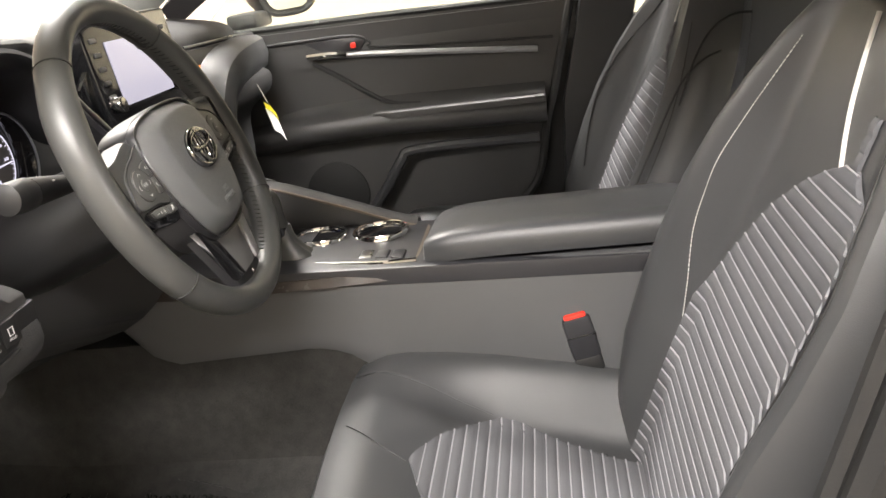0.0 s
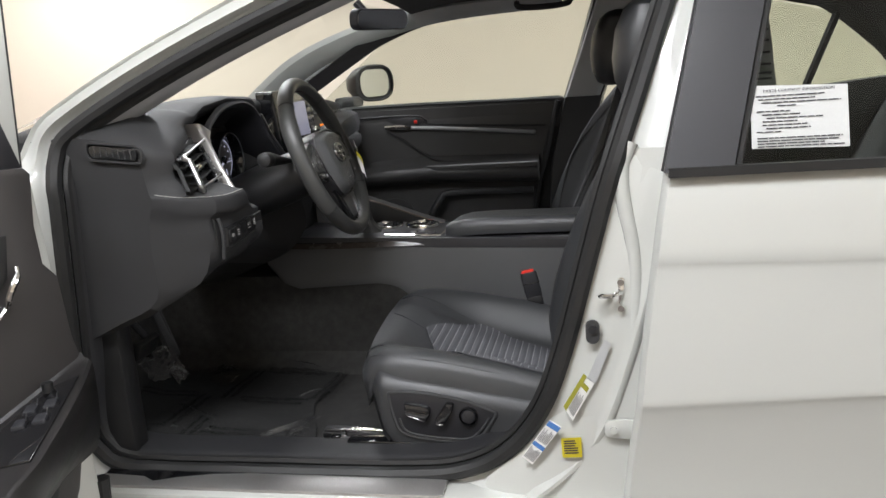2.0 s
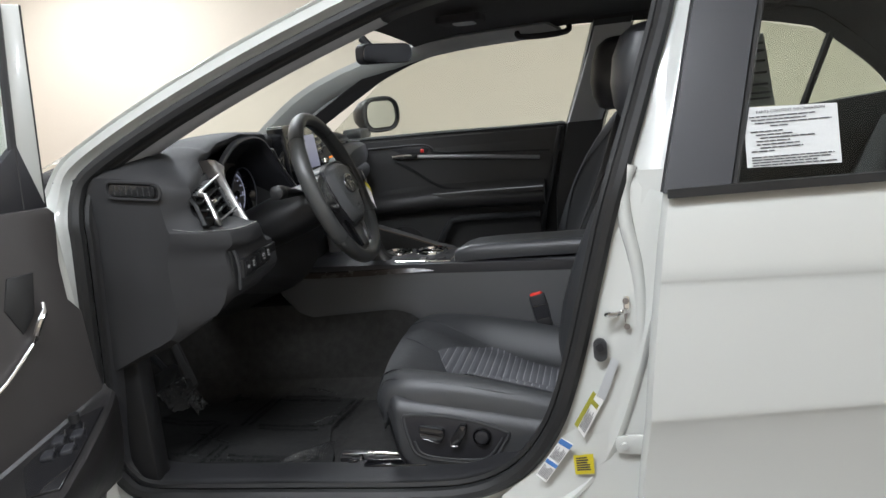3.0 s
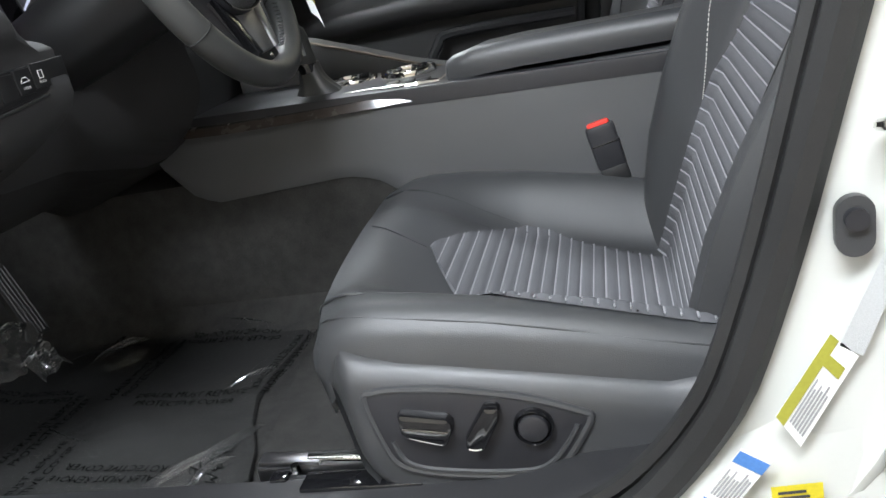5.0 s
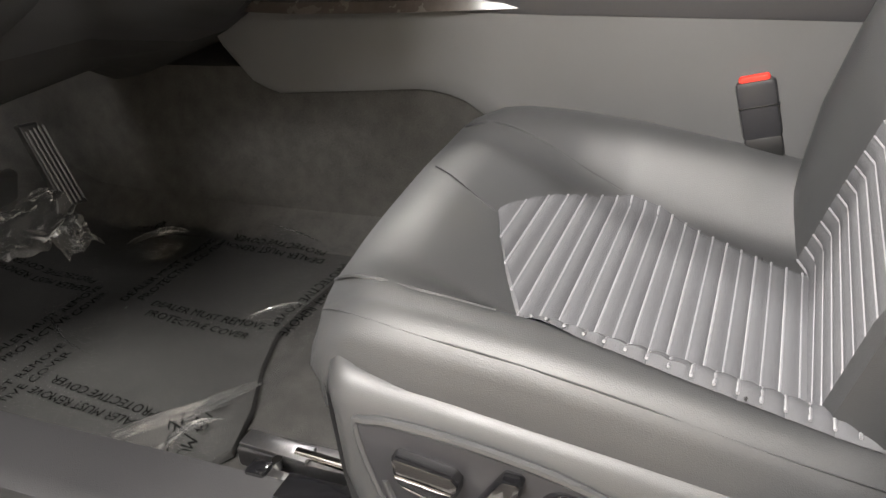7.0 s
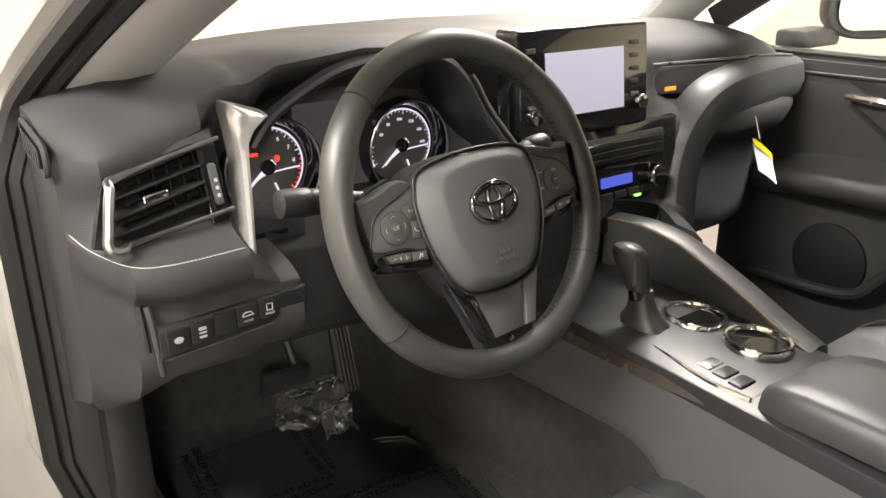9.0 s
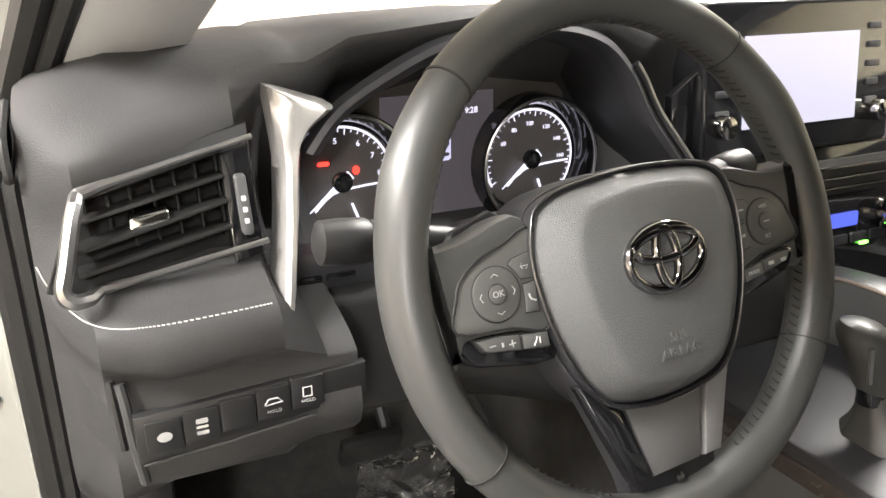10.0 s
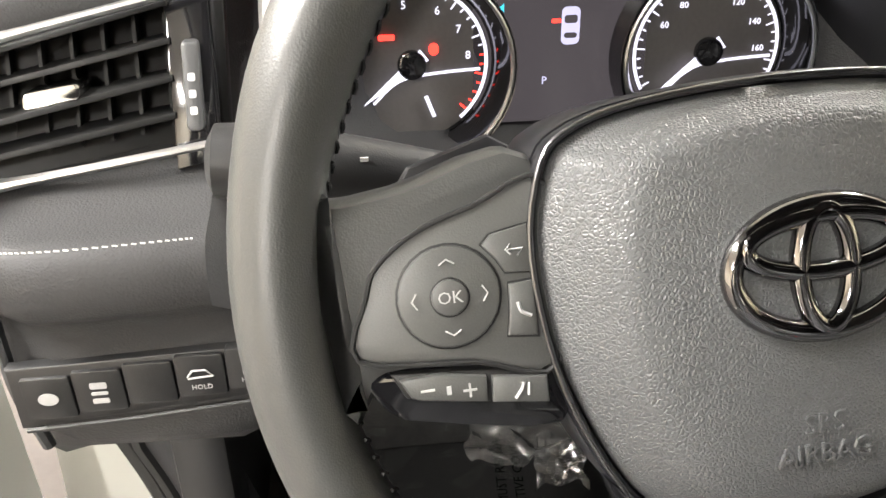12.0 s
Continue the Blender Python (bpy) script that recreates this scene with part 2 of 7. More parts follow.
def part(name, bm, mat, parent=None, label="", flat=False, kind=""):
    """Links a bmesh as one mesh object, under its thing if one is given."""
    bmesh.ops.recalc_face_normals(bm, faces=bm.faces)
    me = bpy.data.meshes.new(name)
    bm.to_mesh(me)
    bm.free()
    if not flat:
        me.shade_smooth()
        try:
            me.set_sharp_from_angle(angle=radians(38))
        except AttributeError:
            pass
    me.materials.append(mat)
    ob = new(name, me)
    if parent is not None:
        ob.parent = parent
    if label or kind:
        tagged(ob, label=label, kind=kind)
    return ob


def thing(name, label, category, group="", kind=""):
    return tagged(new(name), label, category, group, kind)


def text(name, body, size, m, mat, parent, depth=0.0003, label=""):
    """Flat lettering in the built-in font."""
    cu = bpy.data.curves.new(name, "FONT")
    cu.body, cu.size, cu.extrude, cu.align_x, cu.align_y = body, size, depth, "CENTER", "CENTER"
    cu.resolution_u = 2
    tmp = bpy.data.objects.new("tmp", cu)
    scene.collection.objects.link(tmp)
    bpy.context.view_layer.update()
    me = bpy.data.meshes.new_from_object(tmp.evaluated_get(bpy.context.evaluated_depsgraph_get()))
    bpy.data.objects.remove(tmp)
    bpy.data.curves.remove(cu)
    me.transform(m)
    me.name = name
    me.materials.clear()
    me.materials.append(mat)
    ob = new(name, me)
    ob.parent = parent
    if label:
        tagged(ob, label=label)
    return ob


def lerp(x, table):
    """A value read from rows of (x, value), eased between them."""
    if x <= table[0][0]:
        return table[0][1]
    for (a, va), (b, vb) in zip(table, table[1:]):
        if x <= b:
            t = (x - a) / (b - a)
            return va + (vb - va) * t
    return table[-1][1]


def ease(a, b, x):
    t = min(1, max(0, (x - a) / (b - a)))
    return t * t * (3 - 2 * t)


# ---- the room ----
def wall(name, c, s, mat):
    return tagged(part(name, box(c, s), mat, flat=True), kind="structure")


wall("floor", (0.5, -0.5, -0.05), (11.2, 10.2, 0.1), CONCRETE)
wall("ceiling", (0.5, -0.5, 2.80), (11.2, 10.2, 0.1), CEILING)
wall("wall_far", (0.5, 4.05, 1.375), (11.2, 0.1, 2.75), WALL)
wall("wall_near", (0.5, -5.05, 1.375), (11.2, 0.1, 2.75), WALL)
wall("wall_front", (-4.55, -0.5, 1.375), (0.1, 9.0, 2.75), WALL_PINK)
wall("wall_back", (5.55, -0.5, 1.375), (0.1, 9.0, 2.75), WALL)


# An assumed fixture, itself unseen, that lights the room.
def assumed_ceiling_lamp(x, y, sx, sy, watts):
    lamp_thing = thing("assumed_ceiling_lamp", "assumed long white ceiling lamp with frosted diffuser", "lamp", "ceiling lamps")
    part("housing", box((x, y, 2.73), (sx + 0.06, sy + 0.06, 0.05), 0.01), CEILING, lamp_thing)
    part("diffuser", box((x, y, 2.695), (sx, sy, 0.02), 0.005), TUBE, lamp_thing, "glowing frosted diffuser")
    li = bpy.data.lights.new("lamp", "AREA")
    li.shape, li.size, li.size_y, li.energy, li.color = "RECTANGLE", sx, sy, watts, (1.0, 0.97, 0.93)
    o = new("assumed_lamp_light", li)
    o.matrix_world = look((x, y, 2.67), (x, y, 0))


for lx, ly, w in LAMPS:
    assumed_ceiling_lamp(lx, ly, 1.25, 0.32, w)

# ---- the car's body ----
car = thing("car_body", "white sedan body shell with open front door aperture", "car")
OPENING = [(-0.42, 0.360), (-0.49, 0.40), (-0.503, 0.47), (-0.485, 0.62), (-0.468, 0.86), (-0.460, 0.98), (-0.462, 1.05), (-0.435, 1.10), (-0.275, 1.19),
           (-0.08, 1.277), (0.11, 1.349), (0.25, 1.395), (0.40, 1.42), (0.60, 1.43), (0.73, 1.415), (0.772, 1.36), (0.714, 1.174), (0.641, 0.968),
           (0.600, 0.826), (0.547, 0.641), (0.497, 0.516), (0.426, 0.425), (0.333, 0.375), (0.20, 0.360), (-0.10, 0.358)]
EDGE = [(p.x, p.y) for p in smooth_path([(x, z, 0) for x, z in OPENING], 5, True)]


def side_y(z):
    """The plane of the door aperture, leaning in towards the roof and the sill."""
    return -0.80 + (0.42 * (z - 1.0) if z > 1.0 else 0.0) + (0.24 * (0.55 - z) if z < 0.55 else 0.0)


WIDE = 0.022


def rear_part(x, z):
    """One on the centre pillar, nought on the rest of the aperture."""
    return ease(0.42, 0.50, x) * (1 - ease(1.05, 1.30, z))


def edge_ring(d, dy):
    """The aperture's edge, moved outwards by d and sideways by dy."""
    out, k = [], len(EDGE)
    for i in range(k):
        a, c = EDGE[i - 2], EDGE[(i + 2) % k]
        e = Vector((c[0] - a[0], c[1] - a[1])).normalized()
        far = d + WIDE * rear_part(*EDGE[i]) * (d > 0.04)
        slim = ease(1.00, 1.12, EDGE[i][1]) * (1 - ease(0.20, 0.70, EDGE[i][0]))
        if d > 0.03:
            far = 0.03 + (far - 0.03) * (1 - 0.44 * slim)
        x, z = EDGE[i][0] + e.y * -far * TURN, EDGE[i][1] + e.x * far * TURN
        out.append(V(x, side_y(EDGE[i][1]) + (dy * (1 - 0.62 * rear_part(*EDGE[i])) if dy < 0 else dy) + 1.9 * slim * max(0, far - 0.044), z))
    return out


TURN = 1
if edge_ring(0.1, 0)[0].z > EDGE[0][1]:
    TURN = -1
STEPS = ((0.006, 0.008), (0.004, 0.0), (0.020, -0.006), (0.036, -0.010), (0.042, -0.014), (0.052, -0.030), (0.066, -0.036), (0.088, -0.042), (0.098, -0.048), (0.106, -0.064), (0.113, -0.062), (0.120, -0.045), (0.122, 0.05))
part("body_side", loft([edge_ring(d, dy) for d, dy in STEPS], True, False), PAINT, car, "pearl white painted body side")


def pillar_y(x, z):
    """The painted pillar's surface at x, z."""
    d, zz, xx = min((math.hypot(x - a, z - b), b, a) for a, b in EDGE)
    d = min(d, max(0.036, d - WIDE * rear_part(xx, zz)))
    return side_y(zz) + lerp(d, [(a, b) for a, b in STEPS[1:-2]]) * (1 - 0.62 * rear_part(xx, zz))


filler = []
for z in (0.12, 0.20, 0.30, 0.36, 0.425, 0.516, 0.641, 0.75, 0.826, 0.90, 0.968, 1.02):
    xe = lerp(z, [(0.12, 0.30), (0.36, 0.36), (0.425, 0.44), (0.516, 0.497), (0.641, 0.547), (0.826, 0.600), (0.968, 0.641), (1.05, 0.67)])
    filler.append([V(xe + 0.03, -0.790, z), V(xe + 0.07, -0.806, z), V(xe + 0.12, -0.815, z), V(max(xe + 0.14, 0.74), -0.818, z), V(0.84, -0.83, z)])
part("pillar_filler", loft(filler, False, False), PAINT, car, "painted centre pillar behind the door edge")
part("pillar_ridge", tube(smooth_path([(0.690, -0.79, 1.03), (0.674, -0.797, 0.985), (0.676, -0.803, 0.922), (0.690, -0.806, 0.85), (0.695, -0.806, 0.76), (0.684, -0.806, 0.65), (0.657, -0.806, 0.56), (0.610, -0.800, 0.47)], 6), 0.014, 10), PAINT, car)
part("weatherstrip", tube(edge_ring(0.012, -0.014), 0.0165, 8, True), RUBBER, car, "black rubber door seal")
part("weatherstrip_lip", tube(edge_ring(-0.006, 0.004), 0.009, 6, True), RUBBER, car)


def trim_ring(d, dy, flare):
    """The aperture's inner trim, which falls back behind the seal at the centre pillar."""
    return [a.lerp(b, ease(0.36, 0.50, e[0])) for a, b, e in zip(edge_ring(d, dy), edge_ring(flare, dy), EDGE)]


part("inner_trim", loft([trim_ring(d, dy, fl) for d, dy, fl in ((0.0, 0.0, 0.0), (-0.010, 0.012, 0.002), (-0.014, 0.035, 0.016), (-0.015, 0.10, 0.070))], True, False), SILL, car, "black aperture trim")
near_trim = [k for k in range(len(EDGE)) if EDGE[k][1] > 1.085 and EDGE[k][0] < 0.20]
r1, r2, r3, r4 = edge_ring(-0.012, 0.014), edge_ring(-0.020, 0.030), edge_ring(-0.022, 0.070), edge_ring(-0.014, 0.112)
part("near_pillar_trim", loft([[r1[k], r2[k], r3[k], r4[k]] for k in near_trim], False, False), PILLAR, car, "grey windshield pillar trim")

# sill scuff plate
sill = slab([(-0.475, -0.842), (0.290, -0.842), (0.305, -0.835), (0.305, -0.775), (0.290, -0.768), (-0.475, -0.768), (-0.485, -0.775), (-0.485, -0.835)], 0.006, lambda u, v, w: V(u, v, 0.350 + w + 0.10 * (v + 0.768)), 0.002)
plate = part("sill_plate", sill, material("brushed_plate", (0.55, 0.54, 0.53), 0.42, metal=0.9, vary=0.08), car, "brushed metal sill plate")
part("plate_inlay", slab([(-0.478, -0.800), (-0.38, -0.806), (-0.35, -0.822), (-0.30, -0.806), (-0.22, -0.790), (-0.10, -0.780), (0.28, -0.780), (0.28, -0.772), (-0.478, -0.772)], 0.002, lambda u, v, w: V(u, v, 0.3512 + w + 0.10 * (v + 0.768)), 0), GLOSS, plate, "gloss black inlay")
part("sill_top", box((-0.05, -0.812, 0.318), (1.05, 0.10, 0.036), 0.008), PAINT, car)
part("sill_side", slab([(-0.56, 0.20), (0.75, 0.20), (0.75, 0.325), (-0.56, 0.325)], 0.06, lambda u, v, w: V(u, -0.80 - 0.6 * (0.325 - v) - w * -1, v), 0.004), PAINT, car)

# roof, windshield and far side
part("headliner", loft([smooth_path([(x, y, z + 0.03 * (1 - (y / 0.6) ** 2)) for y in (-0.60, -0.4, 0, 0.4, 0.60)], 4)
                        for x, z in ((0.0, 1.375), (0.15, 1.40), (0.5, 1.41), (1.0, 1.41), (1.5, 1.39), (1.70, 1.36))], False, False), ROOF, car, "dark grey cloth headliner")
part("roof_skin", loft([smooth_path([(x, y, z + 0.05 * (1 - (y / 0.66) ** 2)) for y in (-0.66, -0.4, 0, 0.4, 0.66)], 4)
                        for x, z in ((0.0, 1.40), (0.5, 1.44), (1.0, 1.44), (1.5, 1.42), (1.72, 1.385))], False, False), PAINT, car)
part("trunk_lid", loft([[V(x, y, z - 0.03 * (y / 0.8) ** 2) for y in (-0.8, -0.4, 0, 0.4, 0.8)] for x, z in ((2.28, 1.06), (2.5, 1.06), (2.8, 1.03))], False, False), PAINT, car)
rear_glass = part("rear_windshield", loft([[V(x, y * k, z + 0.04 * (1 - (y / 0.7) ** 2)) for y in (-0.70, -0.4, 0, 0.4, 0.70)] for x, z, k in ((1.72, 1.38, 0.85), (2.0, 1.24, 0.92), (2.30, 1.04, 1.0))], False, False), DARKTINT, car, "tinted rear windshield")
rear_glass.visible_shadow = False
WS = [[(-0.66 - 0.22 * (1 - (y / 0.75) ** 2), y, 1.125 - 0.05 * (y / 0.74) ** 4), (-0.40 - 0.13 * (1 - (y / 0.75) ** 2), y * 0.94, 1.245 - 0.06 * (y / 0.74) ** 4), (0.02 - 0.05 * (1 - (y / 0.75) ** 2), y * 0.82, 1.385 - 0.04 * (y / 0.74) ** 4)] for y in (-0.74, -0.6, -0.4, 0, 0.4, 0.6, 0.74)]
ws = part("windshield", loft([smooth_path(r, 4) for r in WS], False, False), GLASS, car, "clear laminated windshield")
ws.visible_shadow = False
part("front_deck", loft([[V(x, y, 1.100 - 0.02 * max(0, (-0.75 - x)) - 0.17 * abs(y / 0.8) ** 3) for y in (-0.8, -0.65, -0.5, -0.25, 0, 0.25, 0.5, 0.65, 0.8)] for x in (-0.78, -0.95, -1.1, -1.25)], False, False), PAINT, car)
part("hood_nose", loft([[V(x, y, z - 0.12 * abs(y / 0.8) ** 3) for y in (-0.8, -0.5, 0, 0.5, 0.8)] for x, z in ((-1.25, 1.085), (-1.5, 1.0), (-1.8, 0.86), (-1.95, 0.60), (-1.95, 0.25))], False, False), PAINT, car, "white hood and nose")
for s in (-1, 1):
    rows = [V(-0.70, 0.755 * s, 1.10), V(-0.44, 0.665 * s, 1.26), V(-0.16, 0.625 * s, 1.355), V(0.10, 0.60 * s, 1.40), V(0.5, 0.60 * s, 1.415)]
    if s > 0:
        part("pillar_trim", loft([[p + V(-0.055, -0.035, 0.005), p + V(-0.03, -0.05, -0.01), p + V(0.015, -0.035, -0.035), p + V(0.03, 0.0, -0.05), p + V(0.0, 0.03, 0.02)]
                                  for p in smooth_path(rows, 5)], True), PILLAR, car, "grey windshield pillar trim")


def far_y(z):
    return 0.76 - 0.42 * (z - 1.03) if z > 1.03 else 0.76


# far side frame round the window
rail = smooth_path([(-0.50, far_y(1.10), 1.10), (-0.22, far_y(1.245), 1.25), (-0.131, far_y(1.288), 1.292), (0.009, far_y(1.334), 1.338), (0.228, far_y(1.378), 1.381), (0.533, far_y(1.396), 1.399), (0.70, far_y(1.39), 1.392),
                    (0.95, far_y(1.37), 1.375), (1.123, far_y(1.344), 1.350), (1.289, far_y(1.314), 1.318), (1.382, far_y(1.28), 1.284), (1.562, far_y(1.138), 1.142), (1.66, far_y(1.02), 1.02)], 5)
part("roof_rail", loft([[p + V(0, 0.02, 0.0), p + V(0, -0.01, -0.004), p + V(0, -0.03, 0.012), p + V(0, -0.06, 0.045), p + V(0, 0.03, 0.08)] for p in rail], True), ROOF, car)
part("center_pillar", loft([[V(x - 0.0, far_y(z) - 0.03, z), V(x + 0.13, far_y(z) - 0.03, z), V(x + 0.14, far_y(z) + 0.03, z), V(x - 0.01, far_y(z) + 0.03, z)]
                            for x, z in ((0.43, 0.35), (0.455, 0.8), (0.515, 1.05), (0.57, 1.2), (0.635, 1.40))], True), PLASTIC, car, "grey upper centre pillar trim")
part("center_pillar_trim", loft([[V(x - 0.0, far_y(z) - 0.04, z), V(x + 0.10, far_y(z) - 0.045, z), V(x + 0.12, far_y(z) - 0.03, z), V(x - 0.005, far_y(z) - 0.028, z)]
                                 for x, z in ((0.52, 1.055), (0.575, 1.2), (0.64, 1.38))], True), PILLAR, car)
part("lower_pillar_trim", slab([(0.285, 0.35), (0.55, 0.35), (0.57, 0.98), (0.60, 1.06), (0.487, 1.05), (0.454, 0.922), (0.430, 0.828), (0.406, 0.752), (0.381, 0.629), (0.338, 0.565), (0.270, 0.51)], 0.03, lambda u, v, w: V(u, 0.748 - w, v), 0.006), DASH, car, "smooth lower centre pillar trim")
part("quarter_trim", slab([(0.50, 0.35), (2.1, 0.35), (2.1, 1.3), (1.62, 1.06), (1.34, 1.035), (1.12, 0.985), (0.50, 0.985)], 0.05, lambda u, v, w: V(u, far_y(v) - 0.02 - w, v), 0.004), PLASTIC, car)
part("rear_pillar_trim", slab([(0.70, 1.405), (0.72, 1.402), (1.125, 1.355), (1.388, 1.292), (1.572, 1.145), (1.655, 1.03), (2.1, 1.03), (2.1, 1.50), (0.70, 1.50)], 0.03, lambda u, v, w: V(u, far_y(v) - 0.012 - w, v), 0.004), ROOF, car, "dark cloth rear pillar trim")
part("rear_divider", tube([(1.335, far_y(1.03) - 0.01, 1.02), (1.412, far_y(1.28) - 0.01, 1.285)], 0.014, 6), RUBBER, car, "black window divider bar")
for nm, pts in (("front_passenger_glass", [(-0.48, 1.05), (0.51, 1.03), (0.64, 1.39), (0.25, 1.40), (-0.10, 1.32)]), ("rear_passenger_glass", [(0.62, 0.97), (1.64, 1.03), (1.562, 1.14), (1.382, 1.285), (1.12, 1.35), (0.72, 1.40)])):
    g = part(nm, slab(pts, 0.004, lambda u, v, w: V(u, far_y(v) + 0.004 + w, v)), TINT, car, "tinted side glass")
    g.visible_shadow = False

# floor pan and firewall
part("carpet_floor", loft([[V(x, -0.69, z + 0.015), V(x, -0.66, z), V(x, -0.30, z), V(x, -0.19, z + 0.008), V(x, -0.135, z + 0.06), V(x, -0.115, 0.62), V(x, 0.12, 0.62), V(x, 0.16, z), V(x, 0.75, z)]
                           for x, z in ((-0.98, 0.66), (-0.86, 0.50), (-0.76, 0.40), (-0.66, 0.35), (-0.50, 0.335), (-0.2, 0.333), (0.2, 0.333), (0.6, 0.33), (0.9, 0.33), (1.6, 0.33))], False, False), CARPET, car, "dark charcoal floor carpet")
part("kick_panel", box((-0.66, -0.718, 0.60), (0.46, 0.060, 0.68), 0.012), BLACK_PLASTIC, car, "black kick panel")
# The firewall takes the same shade-darkened colour.
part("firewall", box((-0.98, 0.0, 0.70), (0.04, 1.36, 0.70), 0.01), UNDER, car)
part("rear_shelf", box((2.0, 0, 0.66), (0.55, 1.5, 0.66), 0.03), ROOF, car, "dark cloth parcel shelf")
part("sill_carpet", box((0.1, -0.712, 0.343), (1.2, 0.036, 0.052), 0.012), SILL, car, "black sill trim")
jamb = []
for z, e in ((0.30, -0.955), (0.45, -0.948), (0.60, -0.940), (0.75, -0.930), (0.90, -0.912), (1.0, -0.90), (1.06, -0.893), (1.10, -0.86)):
    y0 = side_y(z) - 0.045
    jamb.append([V(-0.565, y0 + 0.02, z), V(-0.572, y0 - 0.008, z), V(-0.585, (y0 + e) / 2, z), V(-0.60, e + 0.03, z), V(-0.604, e + 0.012, z), V(-0.612, e, z), V(-0.625, e - 0.004, z), V(-0.70, e + 0.002, z), V(-1.2, e + 0.01, z), V(-1.9, e + 0.08, z)])
part("fender", loft(jamb, False, False), PAINT, car, "pearl white fender and hinge pillar")
part("hinge", box((-0.588, -0.905, 0.985), (0.03, 0.05, 0.035), 0.006), PAINT, car, "painted door hinge")
part("jamb_plug", tube([(-0.578, -0.868, 0.716), (-0.565, -0.870, 0.716)], 0.010, 12), RUBBER, car)

# ---- rear door ----
rear = thing("rear_door", "closed white rear door with tinted window", "car door")
FRONT = [(0.20, 0.642), (0.30, 0.660), (0.523, 0.685), (0.75, 0.713), (0.90, 0.732), (0.985, 0.747)]
SKIN = [(0.985, -0.862), (0.975, -0.872), (0.93, -0.882), (0.865, -0.888), (0.842, -0.889), (0.828, -0.888), (0.815, -0.8865), (0.75, -0.888), (0.62, -0.893), (0.585, -0.894), (0.570, -0.890), (0.52, -0.880), (0.40, -0.865), (0.25, -0.862)]
SKIN = [(p.x, p.y) for p in smooth_path([(z, y, 0) for z, y in SKIN], 3)]
rows = []
for dx, dy in ((0.02, 0.045), (0.004, 0.040), (-0.004, 0.022), (0.0, 0.008), (0.006, 0.001), (0.02, 0.0), (0.3, 0.0), (0.8, 0.0), (1.3, 0.01)):
    rows.append([V(lerp(z, FRONT) + dx, y + dy, z + 0.075 * max(0, dx) * max(0, 1 - abs(z - 0.57) / 0.12) - 0.02 * max(0, 1 - abs(z - 0.57) / 0.12)) for z, y in SKIN])
part("door_skin", loft(rows, False, False), PAINT, rear, "pearl white door skin with body crease")


def glass_y(z):
    return -0.862 + 0.42 * (z - 0.985)


def lean(x, z):
    """x on a line that leans with the centre pillar."""
    return x + 0.24 * (z - 0.99)


part("pillar_applique", slab([(lean(0.742, 0.985), 0.985), (lean(0.853, 0.985), 0.985), (lean(0.853, 1.42), 1.42), (lean(0.742, 1.42), 1.42)], 0.02, lambda u, v, w: V(u, glass_y(v) - 0.006 - w * -1, v), 0.003), SATIN_BLACK, rear, "satin black pillar cover")
part("pillar_seal", tube([(lean(0.744, z), glass_y(z) - 0.004, z) for z in (0.985, 1.2, 1.42)], 0.006, 6), RUBBER, rear)
part("belt_molding", slab([(0.748, 0.976), (1.9, 0.985), (1.9, 0.999), (0.748, 0.992)], 0.02, lambda u, v, w: V(u, glass_y(0.985) - 0.008 - w * -1, v), 0.003), RUBBER, rear, "black belt molding")
part("run_channel", tube([(lean(0.862, z), glass_y(z) - 0.002, z) for z in (0.985, 1.2, 1.42)], 0.007, 6), RUBBER, rear)
g = part("window_glass", slab([(lean(0.85, 0.98), 0.98), (1.95, 0.98), (1.8, 1.25), (1.4, 1.40), (lean(0.85, 1.4), 1.40)], 0.004, lambda u, v, w: V(u, glass_y(v) + 0.004 + w, v)), DARKTINT, rear, "tinted rear door glass")
g.visible_shadow = False
part("door_inner", box((1.45, -0.785, 0.68), (1.3, 0.05, 0.60), 0.02), PLASTIC, rear)


# ---- seats ----
HALF = 0.285


def cushion_z(x, v):
    """The height of the cushion's top at x and at v from -1 to 1 across it."""
    mid = lerp(x, [(0.07, 0.515), (0.085, 0.548), (0.11, 0.562), (0.14, 0.561), (0.188, 0.539), (0.24, 0.510), (0.29, 0.488), (0.36, 0.466), (0.45, 0.444), (0.55, 0.426), (0.65, 0.42)])
    side = lerp(x, [(0.07, 0.520), (0.085, 0.553), (0.11, 0.572), (0.16, 0.578), (0.22, 0.574), (0.30, 0.563), (0.42, 0.540), (0.52, 0.515), (0.65, 0.49)])
    a = abs(v)
    z = mid + (side - mid) * ease(0.50, 0.84, a)
    return z - (0.012 + 0.016 * ease(0.08, 0.16, x)) * max(0, (a - 0.88) / 0.12) ** 2


def nose_x(x, v):
    """How far the rounded front of the cushion bulges, fading towards the back."""
    return (1 - ease(0.09, 0.24, x)) * (-0.020 - 0.020 * v + 0.030 * abs(v) ** 3)


